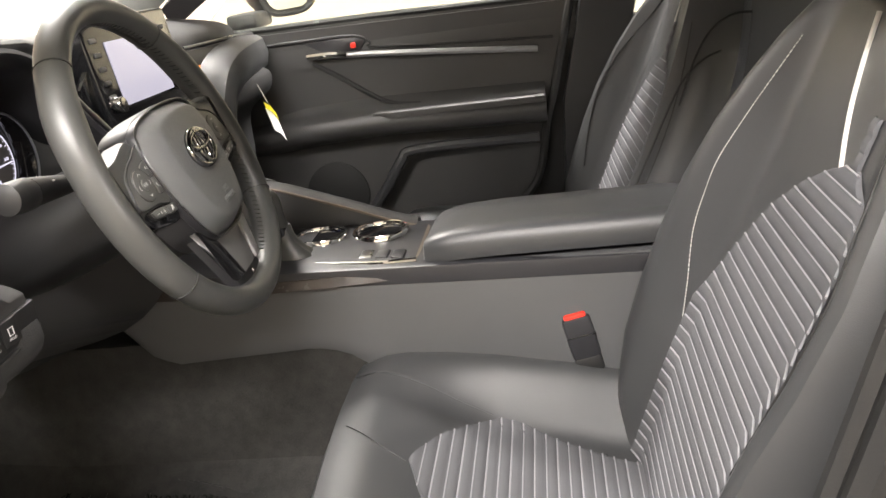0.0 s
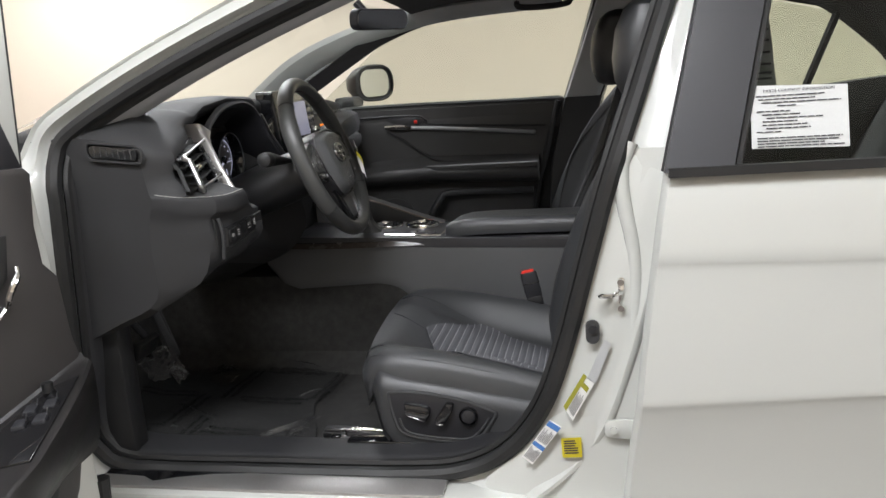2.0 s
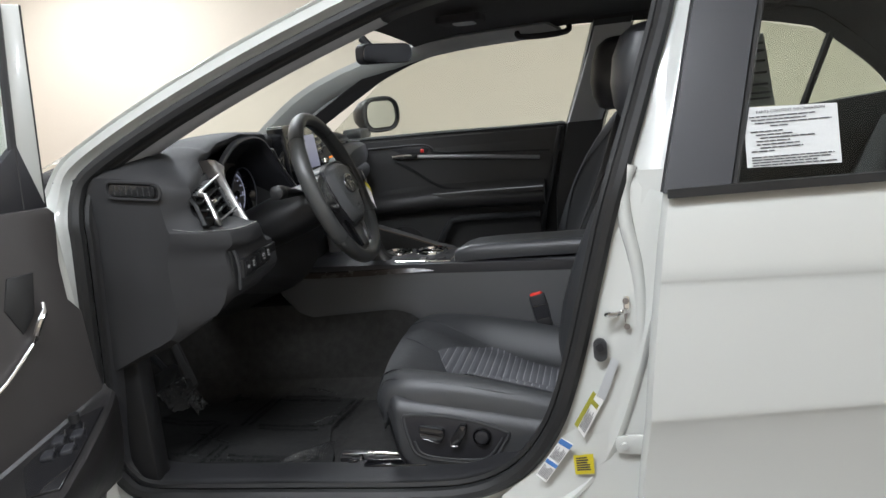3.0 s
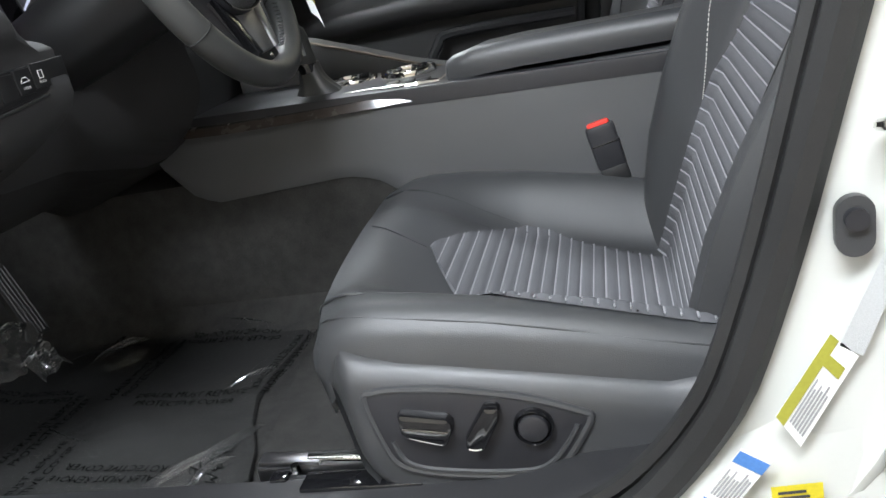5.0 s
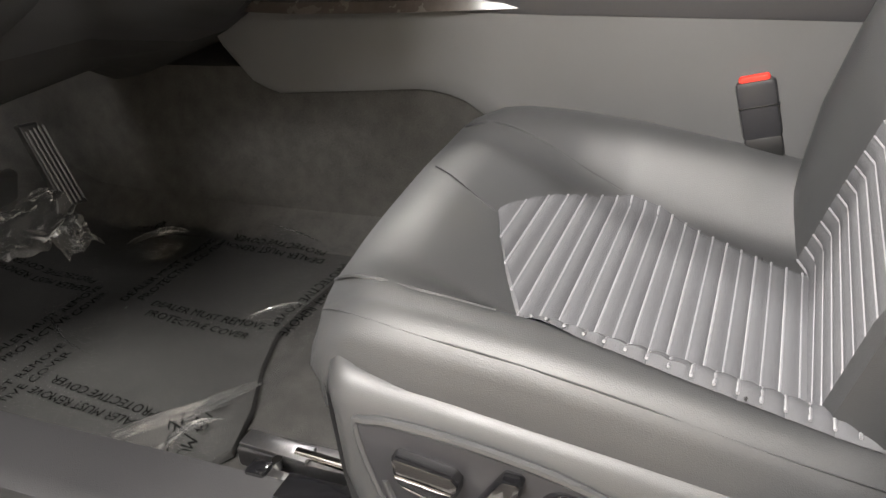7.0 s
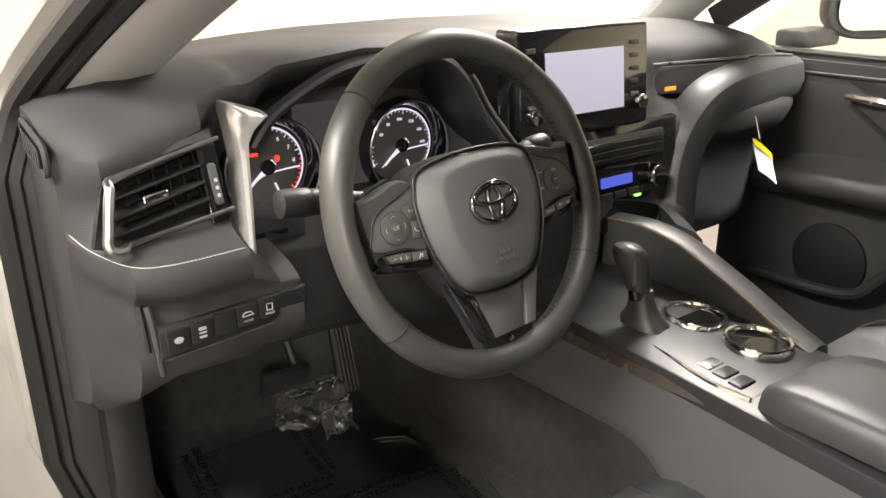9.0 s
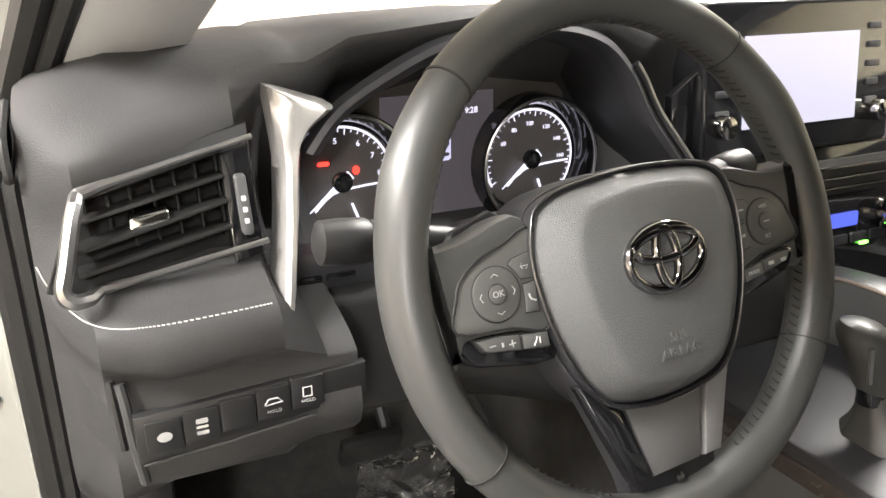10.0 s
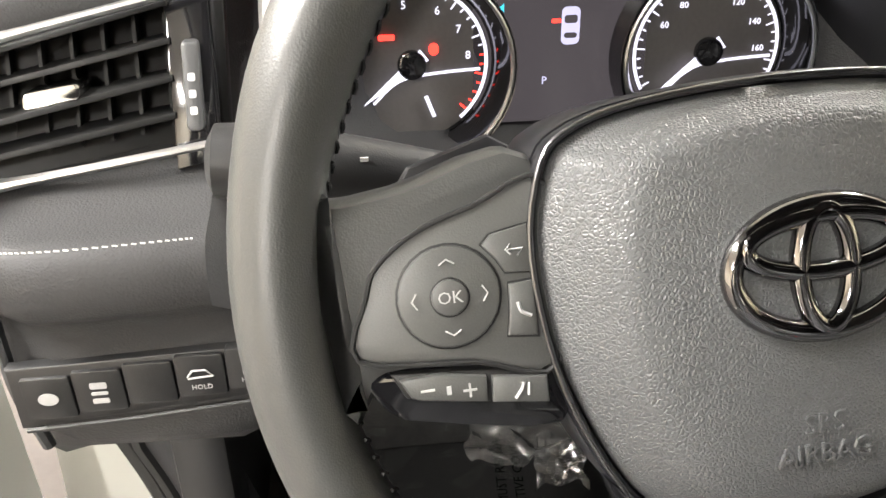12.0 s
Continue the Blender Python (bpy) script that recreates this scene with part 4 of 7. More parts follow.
# (y, profile of x and z from the windshield over the top and face to the underside)
PROFILES = [
    (-0.778, [(-0.60, 1.090), (-0.48, 1.096), (-0.38, 1.090), (-0.315, 1.070), (-0.292, 1.040), (-0.286, 1.0), (-0.281, 0.972), (-0.277, 0.962), (-0.280, 0.945), (-0.290, 0.915), (-0.295, 0.860), (-0.300, 0.745), (-0.40, 0.690), (-0.50, 0.645)]),
    (-0.765, [(-0.60, 1.098), (-0.48, 1.106), (-0.37, 1.102), (-0.300, 1.080), (-0.265, 1.045), (-0.262, 1.0), (-0.240, 0.968), (-0.220, 0.957), (-0.222, 0.932), (-0.255, 0.905), (-0.262, 0.860), (-0.285, 0.735), (-0.40, 0.680), (-0.50, 0.645)]),
    (-0.740, [(-0.61, 1.106), (-0.48, 1.116), (-0.36, 1.112), (-0.280, 1.085), (-0.235, 1.050), (-0.240, 1.0), (-0.195, 0.964), (-0.160, 0.953), (-0.156, 0.925), (-0.176, 0.905), (-0.178, 0.860), (-0.215, 0.770), (-0.38, 0.690), (-0.50, 0.645)]),
    (-0.70, [(-0.62, 1.112), (-0.48, 1.124), (-0.36, 1.131), (-0.280, 1.095), (-0.245, 1.062), (-0.245, 1.0), (-0.180, 0.962), (-0.140, 0.952), (-0.134, 0.922), (-0.150, 0.904), (-0.150, 0.848), (-0.186, 0.800), (-0.36, 0.730), (-0.50, 0.645)]),
    (-0.61, [(-0.66, 1.118), (-0.50, 1.135), (-0.38, 1.135), (-0.295, 1.115), (-0.270, 1.085), (-0.255, 1.0), (-0.185, 0.962), (-0.150, 0.950), (-0.142, 0.922), (-0.152, 0.904), (-0.150, 0.845), (-0.184, 0.800), (-0.36, 0.735), (-0.50, 0.645)]),
    (-0.575, [(-0.67, 1.12), (-0.50, 1.138), (-0.38, 1.140), (-0.29, 1.125), (-0.30, 1.085), (-0.36, 1.0), (-0.33, 0.94), (-0.20, 0.92), (-0.155, 0.905), (-0.150, 0.890), (-0.150, 0.835), (-0.26, 0.770), (-0.46, 0.690), (-0.55, 0.65)]),
    (-0.550, [(-0.67, 1.12), (-0.50, 1.138), (-0.38, 1.140), (-0.29, 1.125), (-0.30, 1.085), (-0.36, 1.0), (-0.33, 0.94), (-0.20, 0.92), (-0.155, 0.905), (-0.150, 0.890), (-0.150, 0.835), (-0.26, 0.770), (-0.46, 0.690), (-0.55, 0.65)]),
    (-0.540, [(-0.67, 1.12), (-0.50, 1.138), (-0.38, 1.140), (-0.29, 1.125), (-0.30, 1.085), (-0.36, 1.0), (-0.33, 0.94), (-0.28, 0.92), (-0.25, 0.905), (-0.25, 0.880), (-0.26, 0.830), (-0.30, 0.770), (-0.46, 0.690), (-0.55, 0.65)]),
    (-0.50, [(-0.70, 1.131), (-0.52, 1.142), (-0.38, 1.150), (-0.285, 1.142), (-0.30, 1.115), (-0.385, 1.05), (-0.385, 0.94), (-0.28, 0.92), (-0.25, 0.905), (-0.25, 0.880), (-0.26, 0.820), (-0.30, 0.760), (-0.46, 0.655), (-0.55, 0.65)]),
    (-0.37, [(-0.75, 1.136), (-0.54, 1.145), (-0.38, 1.158), (-0.285, 1.155), (-0.30, 1.130), (-0.385, 1.08), (-0.385, 0.94), (-0.28, 0.92), (-0.25, 0.895), (-0.25, 0.870), (-0.26, 0.810), (-0.30, 0.750), (-0.46, 0.655), (-0.55, 0.65)]),
    (-0.22, [(-0.79, 1.139), (-0.54, 1.145), (-0.38, 1.152), (-0.285, 1.146), (-0.30, 1.118), (-0.385, 1.06), (-0.385, 0.94), (-0.24, 0.92), (-0.18, 0.895), (-0.17, 0.860), (-0.17, 0.780), (-0.26, 0.700), (-0.46, 0.655), (-0.55, 0.65)]),
    (-0.135, [(-0.80, 1.139), (-0.54, 1.145), (-0.40, 1.145), (-0.315, 1.135), (-0.315, 1.09), (-0.33, 1.03), (-0.30, 0.96), (-0.27, 0.92), (-0.25, 0.88), (-0.24, 0.84), (-0.25, 0.78), (-0.28, 0.70), (-0.46, 0.62), (-0.55, 0.60)]),
    (0.05, [(-0.82, 1.140), (-0.54, 1.14), (-0.40, 1.138), (-0.31, 1.125), (-0.29, 1.10), (-0.285, 1.03), (-0.27, 0.97), (-0.26, 0.92), (-0.25, 0.88), (-0.24, 0.84), (-0.25, 0.78), (-0.28, 0.70), (-0.46, 0.62), (-0.55, 0.60)]),
    (0.25, [(-0.80, 1.139), (-0.54, 1.135), (-0.40, 1.125), (-0.33, 1.11), (-0.30, 1.08), (-0.29, 1.03), (-0.27, 0.97), (-0.26, 0.92), (-0.26, 0.88), (-0.26, 0.84), (-0.27, 0.78), (-0.30, 0.70), (-0.46, 0.62), (-0.55, 0.60)]),
    (0.33, [(-0.78, 1.139), (-0.54, 1.13), (-0.40, 1.115), (-0.34, 1.10), (-0.33, 1.07), (-0.35, 1.02), (-0.29, 0.99), (-0.26, 0.97), (-0.27, 0.93), (-0.33, 0.88), (-0.33, 0.78), (-0.35, 0.70), (-0.46, 0.62), (-0.55, 0.60)]),
    (0.62, [(-0.68, 1.12), (-0.50, 1.125), (-0.38, 1.11), (-0.32, 1.09), (-0.31, 1.06), (-0.33, 1.02), (-0.27, 0.99), (-0.24, 0.97), (-0.25, 0.93), (-0.31, 0.88), (-0.32, 0.78), (-0.34, 0.70), (-0.46, 0.62), (-0.55, 0.60)]),
    (0.74, [(-0.62, 1.09), (-0.50, 1.09), (-0.40, 1.08), (-0.36, 1.06), (-0.35, 1.04), (-0.36, 1.01), (-0.32, 0.98), (-0.30, 0.96), (-0.31, 0.93), (-0.36, 0.88), (-0.37, 0.78), (-0.38, 0.70), (-0.46, 0.62), (-0.55, 0.60)]),
]
lines = [smooth_path([(x, y, z) for x, z in prof], 4) for y, prof in PROFILES]
part("dash_pad", loft([q[:46] for q in lines], False, False), DASH, dash, "soft black dash pad")
# Split from the pad so its shade can be a darker colour.
part("dash_underside", loft([q[45:] + [q[-1] + V(-0.05, 0, 0.02)] for q in lines], False, False), UNDER, dash, "black felt dash underside, darkened for its shade")
bm = bmesh.new()
bm.faces.new([bm.verts.new(p) for p in lines[0] + [V(-0.62, -0.778, 0.60), V(-0.72, -0.778, 0.80)]])
part("dash_end", bm, DASH, dash, "flat dash end panel")

# driver's side vent
def face(y, z):
    """The slanting face of the dash at the driver's vent."""
    return -0.186 - 0.40 * (z - 0.96) + 0.05 * (-0.70 - y) * (1 if y > -0.74 else 8)


def vf(u, v, w):
    return V(face(u, v) + w, u, v)


part("vent_surround", slab([(-0.768, 0.974), (-0.750, 1.015), (-0.735, 1.043), (-0.60, 1.074), (-0.603, 0.950), (-0.735, 0.957)], 0.01, lambda u, v, w: vf(u, v, w - 0.028), 0.002), SLAT, dash, "black vent interior")
frame_path = [(-0.603, 1.067), (-0.64, 1.060), (-0.70, 1.048), (-0.730, 1.041), (-0.740, 1.034), (-0.752, 0.995), (-0.756, 0.982), (-0.752, 0.974), (-0.740, 0.972), (-0.70, 0.976), (-0.65, 0.982), (-0.603, 0.988)]
frame_path = [(p[0], p[1]) for p in smooth_path([V(a, b, 0) for a, b in frame_path], 4)]
part("vent_frame", tube([vf(a, b, 0.0) for a, b in frame_path], [0.0026 + 0.0034 * math.exp(-((a + 0.75) / 0.03) ** 2) for a, b in frame_path], 8), SATIN, dash, "satin chrome vent surround")
for i in range(4):
    part("vent_slat", slab([(-0.745 + 0.003 * i, 0.0), (-0.628, 0.0), (-0.628, 0.0032), (-0.745 + 0.003 * i, 0.0032)], 0.026, lambda u, v, w, i=i: vf(u, 0.984 + 0.0155 * i + v + (0.13 + 0.03 * i) * (u + 0.745), w - 0.006), 0.0008), SLAT, dash)
for i in range(7):
    part("vent_vane", slab([(-0.735 + i * 0.017, 0.978 + 0.0022 * i), (-0.733 + i * 0.017, 0.978 + 0.0022 * i), (-0.733 + i * 0.017, 1.040 + 0.003 * i), (-0.735 + i * 0.017, 1.040 + 0.003 * i)], 0.010, lambda u, v, w: vf(u, v, w - 0.018)), SLAT, dash)
part("vent_tab", slab(rounded(0.030, 0.0085, 0.003, c=(-0.690, 1.0155)), 0.022, lambda u, v, w: vf(u, v + 0.13 * (u + 0.69), w + 0.001), 0.0015), CHROME, dash, "chrome vent tab")
part("vent_column", slab([(-0.630, 0.972), (-0.606, 0.976), (-0.606, 1.062), (-0.630, 1.057)], 0.02, lambda u, v, w: vf(u, v, w - 0.008), 0.002), GLOSS, dash)
part("vent_wheel", slab(rounded(0.0095, 0.046, 0.003, c=(-0.617, 1.016)), 0.012, lambda u, v, w: vf(u, v, w - 0.002), 0.002), PLASTIC, dash, "vent thumb wheel")
for i in range(3):
    part("vent_symbol", slab(rounded(0.004, 0.004, 0.001, c=(-0.617, 1.004 + 0.0085 * i)), 0.0006, lambda u, v, w: vf(u, v, w - 0.0014)), MARK, dash)
STRIP = [(1.102, -0.580, -0.572, 1.098, -0.256), (1.093, -0.580, -0.535, 1.085, -0.254), (1.086, -0.580, -0.526, 1.079, -0.252), (1.073, -0.5795, -0.548, 1.066, -0.246), (1.056, -0.579, -0.560, 1.053, -0.240), (1.040, -0.5795, -0.565, 1.039, -0.233),
         (1.0, -0.587, -0.574, 0.998, -0.212), (0.965, -0.596, -0.584, 0.963, -0.190), (0.94, -0.603, -0.591, 0.938, -0.174), (0.925, -0.609, -0.598, 0.922, -0.166), (0.914, -0.619, -0.607, 0.910, -0.162), (0.907, -0.630, -0.616, 0.902, -0.160)]
rings = []
for za, ya, yb, zb, x in STRIP:
    wide = yb - ya
    rings.append([V(x - 0.012, ya - 0.0005, za), V(x - 0.004, ya - 0.0005, za), V(x + 0.003, ya + 0.15 * wide, za * 0.85 + zb * 0.15), V(x + 0.005, ya + 0.5 * wide, (za + zb) / 2), V(x + 0.002, yb - 0.15 * wide, zb * 0.85 + za * 0.15), V(x - 0.006, yb, zb), V(x - 0.030, yb + 0.008, zb), V(x - 0.04, ya, za)])
part("trim_strip", loft(rings), BLADE, dash, "satin silver trim blade beside vent")
stitch = smooth_path([(-0.270, -0.776, 0.970), (-0.222, -0.764, 0.961), (-0.160, -0.740, 0.957), (-0.141, -0.70, 0.956), (-0.150, -0.615, 0.954)], 22)
bm = bmesh.new()
for a, b in zip(stitch[::1], stitch[1::1]):
    tube([a.lerp(b, 0.2) + V(0, 0, 0.0010), a.lerp(b, 0.8) + V(0, 0, 0.0006)], 0.0005, 4, bm=bm)
part("pad_stitching", bm, STITCH, dash, "pale thread stitching")

# side defroster grille
part("defroster", slab(rounded(0.105, 0.024, 0.009, c=(-0.342, 1.062)), 0.008, lambda u, v, w: V(u, -0.783 - w * -1 + 0.002, v - 0.12 * (u + 0.342)), 0.002), GLOSS, dash, "side defroster outlet")
part("defroster_rim", tube([V(u, -0.784, v - 0.12 * (u + 0.342)) for u, v in rounded(0.125, 0.036, 0.014, c=(-0.342, 1.062))], 0.004, 6, True), DASH, dash)
for i in range(7):
    part("defroster_fin", box((-0.383 + i * 0.0135, -0.786, 1.067 - 0.0016 * i), (0.003, 0.006, 0.020), 0), PLASTIC, dash)

# knee panel switches
def ks(u, v, w):
    """The knee panel's face."""
    return V(-0.1445 + w, u, v)


part("panel_lip", tube(smooth_path([(-0.160, -0.730, 0.908), (-0.156, -0.728, 0.89), (-0.155, -0.726, 0.86), (-0.162, -0.722, 0.82)], 5), 0.004, 8), PLASTIC, dash)
part("panel_gap", tube(smooth_path([(-0.168, -0.736, 0.908), (-0.166, -0.735, 0.89), (-0.166, -0.733, 0.85)], 5), 0.003, 6), RUBBER, dash)
part("panel_gap", tube([(-0.1445, -0.722, 0.845), (-0.143, -0.66, 0.849), (-0.143, -0.59, 0.855)], 0.0016, 6), RUBBER, dash)
part("trip_bar", slab([(-0.572, 0.918), (-0.49, 0.916), (-0.49, 0.944), (-0.572, 0.956)], 0.03, lambda u, v, w: V(-0.248 + w, u, v), 0.004), SATIN_BLACK, dash, "dark trip switch bar")
for tu in (-0.558, -0.530):
    part("trip_switch", slab(rounded(0.020 if tu < -0.54 else 0.028, 0.007, 0.002, c=(tu, 0.929)), 0.003, lambda u, v, w: V(-0.2455 + w, u, v), 0.001), GLOSS, dash)
part("switch_bank", slab([(-0.725, 0.846), (-0.545, 0.862), (-0.545, 0.892), (-0.725, 0.886)], 0.008, lambda u, v, w: ks(u, v, w), 0.002), BLACK_PLASTIC, dash, "black switch bank")
SW = (-0.703, -0.672, -0.650, -0.628, -0.598)
for i in range(5):
    cu, cv = -0.705 + 0.0275 * i, 0.867 + 0.0026 * i
    sw = part("switch", slab(rounded(0.0265, 0.027, 0.002, c=(cu, cv)), 0.006, lambda u, v, w: ks(u, v, w + 0.0025), 0.001), BLACK_PLASTIC, dash, "square black switch")
    if i == 0:
        part("symbol", slab(oval(0.011, 0.008, 14, (cu, cv)), 0.0006, lambda u, v, w: ks(u, v, w + 0.003)), MARK, sw)
    elif i == 1:
        part("symbol", slab(rounded(0.009, 0.004, 0.001, c=(cu, cv + 0.004)), 0.0006, lambda u, v, w: ks(u, v, w + 0.003)), MARK, sw)
        part("symbol", slab(rounded(0.009, 0.002, 0.001, c=(cu, cv - 0.001)), 0.0006, lambda u, v, w: ks(u, v, w + 0.003)), MARK, sw)
        part("symbol", slab(rounded(0.009, 0.003, 0.001, c=(cu, cv - 0.006)), 0.0006, lambda u, v, w: ks(u, v, w + 0.003)), MARK, sw)
    elif i > 2:
        part("symbol", tube([ks(cu + a, cv + b, 0.003) for a, b in (((-0.007, 0.0), (-0.004, 0.004), (0.003, 0.004), (0.007, 0.0), (-0.007, -0.001)) if i == 3 else ((-0.004, -0.003), (-0.004, 0.005), (0.003, 0.005), (0.003, -0.003), (-0.004, -0.003)))], 0.0007, 4), MARK, sw)
        text("lettering", "HOLD", 0.0042, Matrix.Translation(ks(cu, cv - 0.007, 0.003)) @ Matrix(((0, 0, 1, 0), (1, 0, 0, 0), (0, 1, 0, 0), (0, 0, 0, 1))), MARK, sw, 0.0002)


# instrument cluster
def gx(u, v, w):
    return V(-0.366 + w - 0.0 * v, u, v)


cluster = thing("instrument_cluster", "lit instrument cluster with two round gauges", "gauges")
part("cluster_plate", slab([(-0.56, 0.92), (-0.18, 0.92), (-0.18, 1.085), (-0.56, 1.085)], 0.01, lambda u, v, w: gx(u, v, w - 0.012)), GAUGE, cluster)
part("display", slab([(-0.440, 0.935), (-0.306, 0.935), (-0.306, 1.068), (-0.440, 1.068)], 0.002, lambda u, v, w: gx(u, v, w - 0.004)), LCD, cluster, "dark colour trip display")
for gyc, tach in ((-0.487, True), (-0.258, False)):
    gauge = part("gauge", slab(oval(0.118, 0.118, 40, (gyc, 0.985)), 0.006, lambda u, v, w: gx(u, v, w - 0.004)), GAUGE, cluster, "round dial face")
    part("bezel", loft([[gx(gyc + r * math.cos(t), 0.985 + r * math.sin(t), w) for t in [2 * math.pi * i / 48 for i in range(48)]] for r, w in ((0.061, -0.004), (0.066, 0.012), (0.071, 0.022), (0.076, 0.024), (0.078, 0.0))], True, False), GLOSS, gauge)
    part("chrome_ring", tube([gx(gyc + 0.0725 * math.cos(t), 0.985 + 0.0725 * math.sin(t), 0.025) for t in [2 * math.pi * i / 48 for i in range(48)]], 0.0018, 6, True), SATIN, gauge)
    part("lit_ring", loft([[gx(gyc + r * math.cos(t), 0.985 + r * math.sin(t), -0.003) for t in [math.radians(-50 + 260 * i / 48) for i in range(49)]] for r in (0.0555, 0.0582)], False, False), ICE, gauge, "white lit scale ring")
    for i in range(33):
        t = math.radians(-42 + 250 * i / 32)
        r0 = 0.049 if i % 4 == 0 else 0.052
        part("tick", loft([[gx(gyc + r * math.cos(t + e), 0.985 + r * math.sin(t + e), -0.0028) for e in (-0.012, 0.012)] for r in (r0, 0.055)], False, False), REDLIT if (tach and i < 7) else ICE, gauge)
    t = math.radians(218)
    part("needle", slab([(gyc + 0.005 * math.cos(t + 1.57) - 0.012 * math.cos(t), 0.985 + 0.005 * math.sin(t + 1.57) - 0.012 * math.sin(t)), (gyc + 0.050 * math.cos(t), 0.985 + 0.050 * math.sin(t)),
                         (gyc - 0.005 * math.cos(t + 1.57) - 0.012 * math.cos(t), 0.985 - 0.005 * math.sin(t + 1.57) - 0.012 * math.sin(t))], 0.002, lambda u, v, w: gx(u, v, w + 0.004)), ICE, gauge, "white needle")
    part("hub", thing_disc((gyc, 0.985), 0.011, 0.006, gx, 0.002), GLOSS, gauge)

FACE = Matrix(((0, 0, 1, 0), (1, 0, 0, 0), (0, 1, 0, 0), (0, 0, 0, 1)))


def on_face(u, v, w=-0.002):
    return Matrix.Translation(gx(u, v, w)) @ FACE


dials = [o for o in cluster.children if o.name.startswith("gauge")]
for body, a in (("5", 96), ("6", 62), ("7", 34), ("8", 6), ("4", 128)):
    text("numeral", body, 0.0085, on_face(-0.487 + 0.043 * math.cos(radians(a)), 0.985 + 0.043 * math.sin(radians(a))), ICE, dials[0])
for body, a in (("60", 150), ("80", 122), ("100", 92), ("120", 60), ("140", 30), ("160", 0)):
    text("numeral", body, 0.0068, on_face(-0.258 + 0.041 * math.cos(radians(a)), 0.985 + 0.041 * math.sin(radians(a))), ICE, dials[1])
for yc, dial in ((-0.487, dials[0]), (-0.258, dials[1])):
    part("sub_scale", tube(smooth_path([gx(yc - 0.030, 0.955, -0.002), gx(yc - 0.010, 0.972, -0.002), gx(yc + 0.018, 0.977, -0.002), gx(yc + 0.052, 0.979, -0.002)], 4), 0.0012, 5), ICE, dial)
    part("sub_needle", tube([gx(yc + 0.010, 0.960, 0.0), gx(yc + 0.016, 0.944, 0.0)], 0.0016, 5), ICE, dial)
part("belt_lamp", slab(oval(0.0075, 0.009, 14, (-0.470, 0.995)), 0.001, lambda u, v, w: gx(u, v, w - 0.002)), REDLIT, cluster, "red warning lamp")
part("warning_lamp", slab(rounded(0.012, 0.004, 0.001, c=(-0.505, 1.005)), 0.001, lambda u, v, w: gx(u, v, w - 0.002)), REDLIT, cluster)
text("clock_text", "9:28", 0.0095, on_face(-0.334, 1.047, -0.003), ICE, cluster)
text("gear_letter", "P", 0.0085, on_face(-0.385, 0.967, -0.003), SCREEN_GREY, cluster)
part("car_icon", slab(rounded(0.014, 0.028, 0.004, c=(-0.366, 1.008)), 0.0006, lambda u, v, w: gx(u, v, w - 0.0032)), SCREEN_GREY, cluster, "small pale car icon")
part("icon_window", slab(rounded(0.010, 0.006, 0.002, c=(-0.366, 1.013)), 0.0006, lambda u, v, w: gx(u, v, w - 0.0028)), LCD, cluster)
part("icon_window", slab(rounded(0.010, 0.004, 0.002, c=(-0.366, 1.001)), 0.0006, lambda u, v, w: gx(u, v, w - 0.0028)), LCD, cluster)
part("door_mark", slab(rounded(0.007, 0.003, 0.001, c=(-0.377, 1.012)), 0.0006, lambda u, v, w: gx(u, v, w - 0.003)), REDLIT, cluster)
part("turn_mark", slab([(-0.422, 1.022), (-0.417, 1.026), (-0.417, 1.018)], 0.0006, lambda u, v, w: gx(u, v, w - 0.003)), CYAN, cluster)
arch = smooth_path([(-0.270, -0.545, 1.040), (-0.275, -0.513, 1.074), (-0.280, -0.457, 1.104), (-0.282, -0.405, 1.124), (-0.284, -0.34, 1.134), (-0.284, -0.275, 1.134), (-0.282, -0.225, 1.118), (-0.278, -0.193, 1.085), (-0.272, -0.172, 1.045), (-0.262, -0.145, 1.005), (-0.250, -0.118, 0.965)], 4)
hub_point = V(0, -0.36, 0.985)
hood = []
for p in arch:
    o = V(0, p.y, p.z) - hub_point
    o.normalize()
    hood.append([p + o * 0.010 + V(-0.004, 0, 0), p + o * 0.006 + V(0.006, 0, 0), p + V(0.008, 0, 0), p - o * 0.007 + V(0.003, 0, 0), p - o * 0.012 + V(-0.012, 0, 0), p - o * 0.022 + V(-0.06, 0, 0), p - o * 0.026 + V(-0.092, 0, 0)])
part("cluster_hood", loft(hood, False, False), SATIN_BLACK, cluster, "deep black gauge hood")
flank = [p for p in arch if p.y > -0.20]
part("hood_flank", tube([p + V(0.006, 0.010, 0.004) for p in flank], 0.0045, 8), FLANK, cluster, "satin side flank of the hood")

# centre display and stack
sx = -0.262
unit = thing("center_display", "glossy touchscreen unit with bright white screen", "display")


def sat(u, v, w):
    return V(sx + w - 0.10 * (v - 1.07), u, v)


part("housing", slab(rounded(0.30, 0.172, 0.008, c=(0.045, 1.071)), 0.05, sat, 0.004), GLOSS, unit, "gloss black housing")
part("screen", slab([(-0.048, 1.018), (0.132, 1.018), (0.132, 1.120), (-0.048, 1.120)], 0.002, lambda u, v, w: sat(u, v, w + 0.002)), SCREEN, unit, "lit pale screen")
for i in range(5):
    for u in (-0.078, 0.160):
        part("button", slab(rounded(0.020, 0.008, 0.002, c=(u, 1.125 - 0.022 * i)), 0.003, lambda a, b, w: sat(a, b, w + 0.002), 0.001), SATIN_BLACK, unit)
for u in (-0.082, 0.165):
    part("dial", thing_disc((u, 1.025), 0.013, 0.018, sat, 0.003), DARK_CHROME, unit, "dark chrome dial")

stack = thing("climate_panel", "climate control panel with vents and blue readout", "control panel")


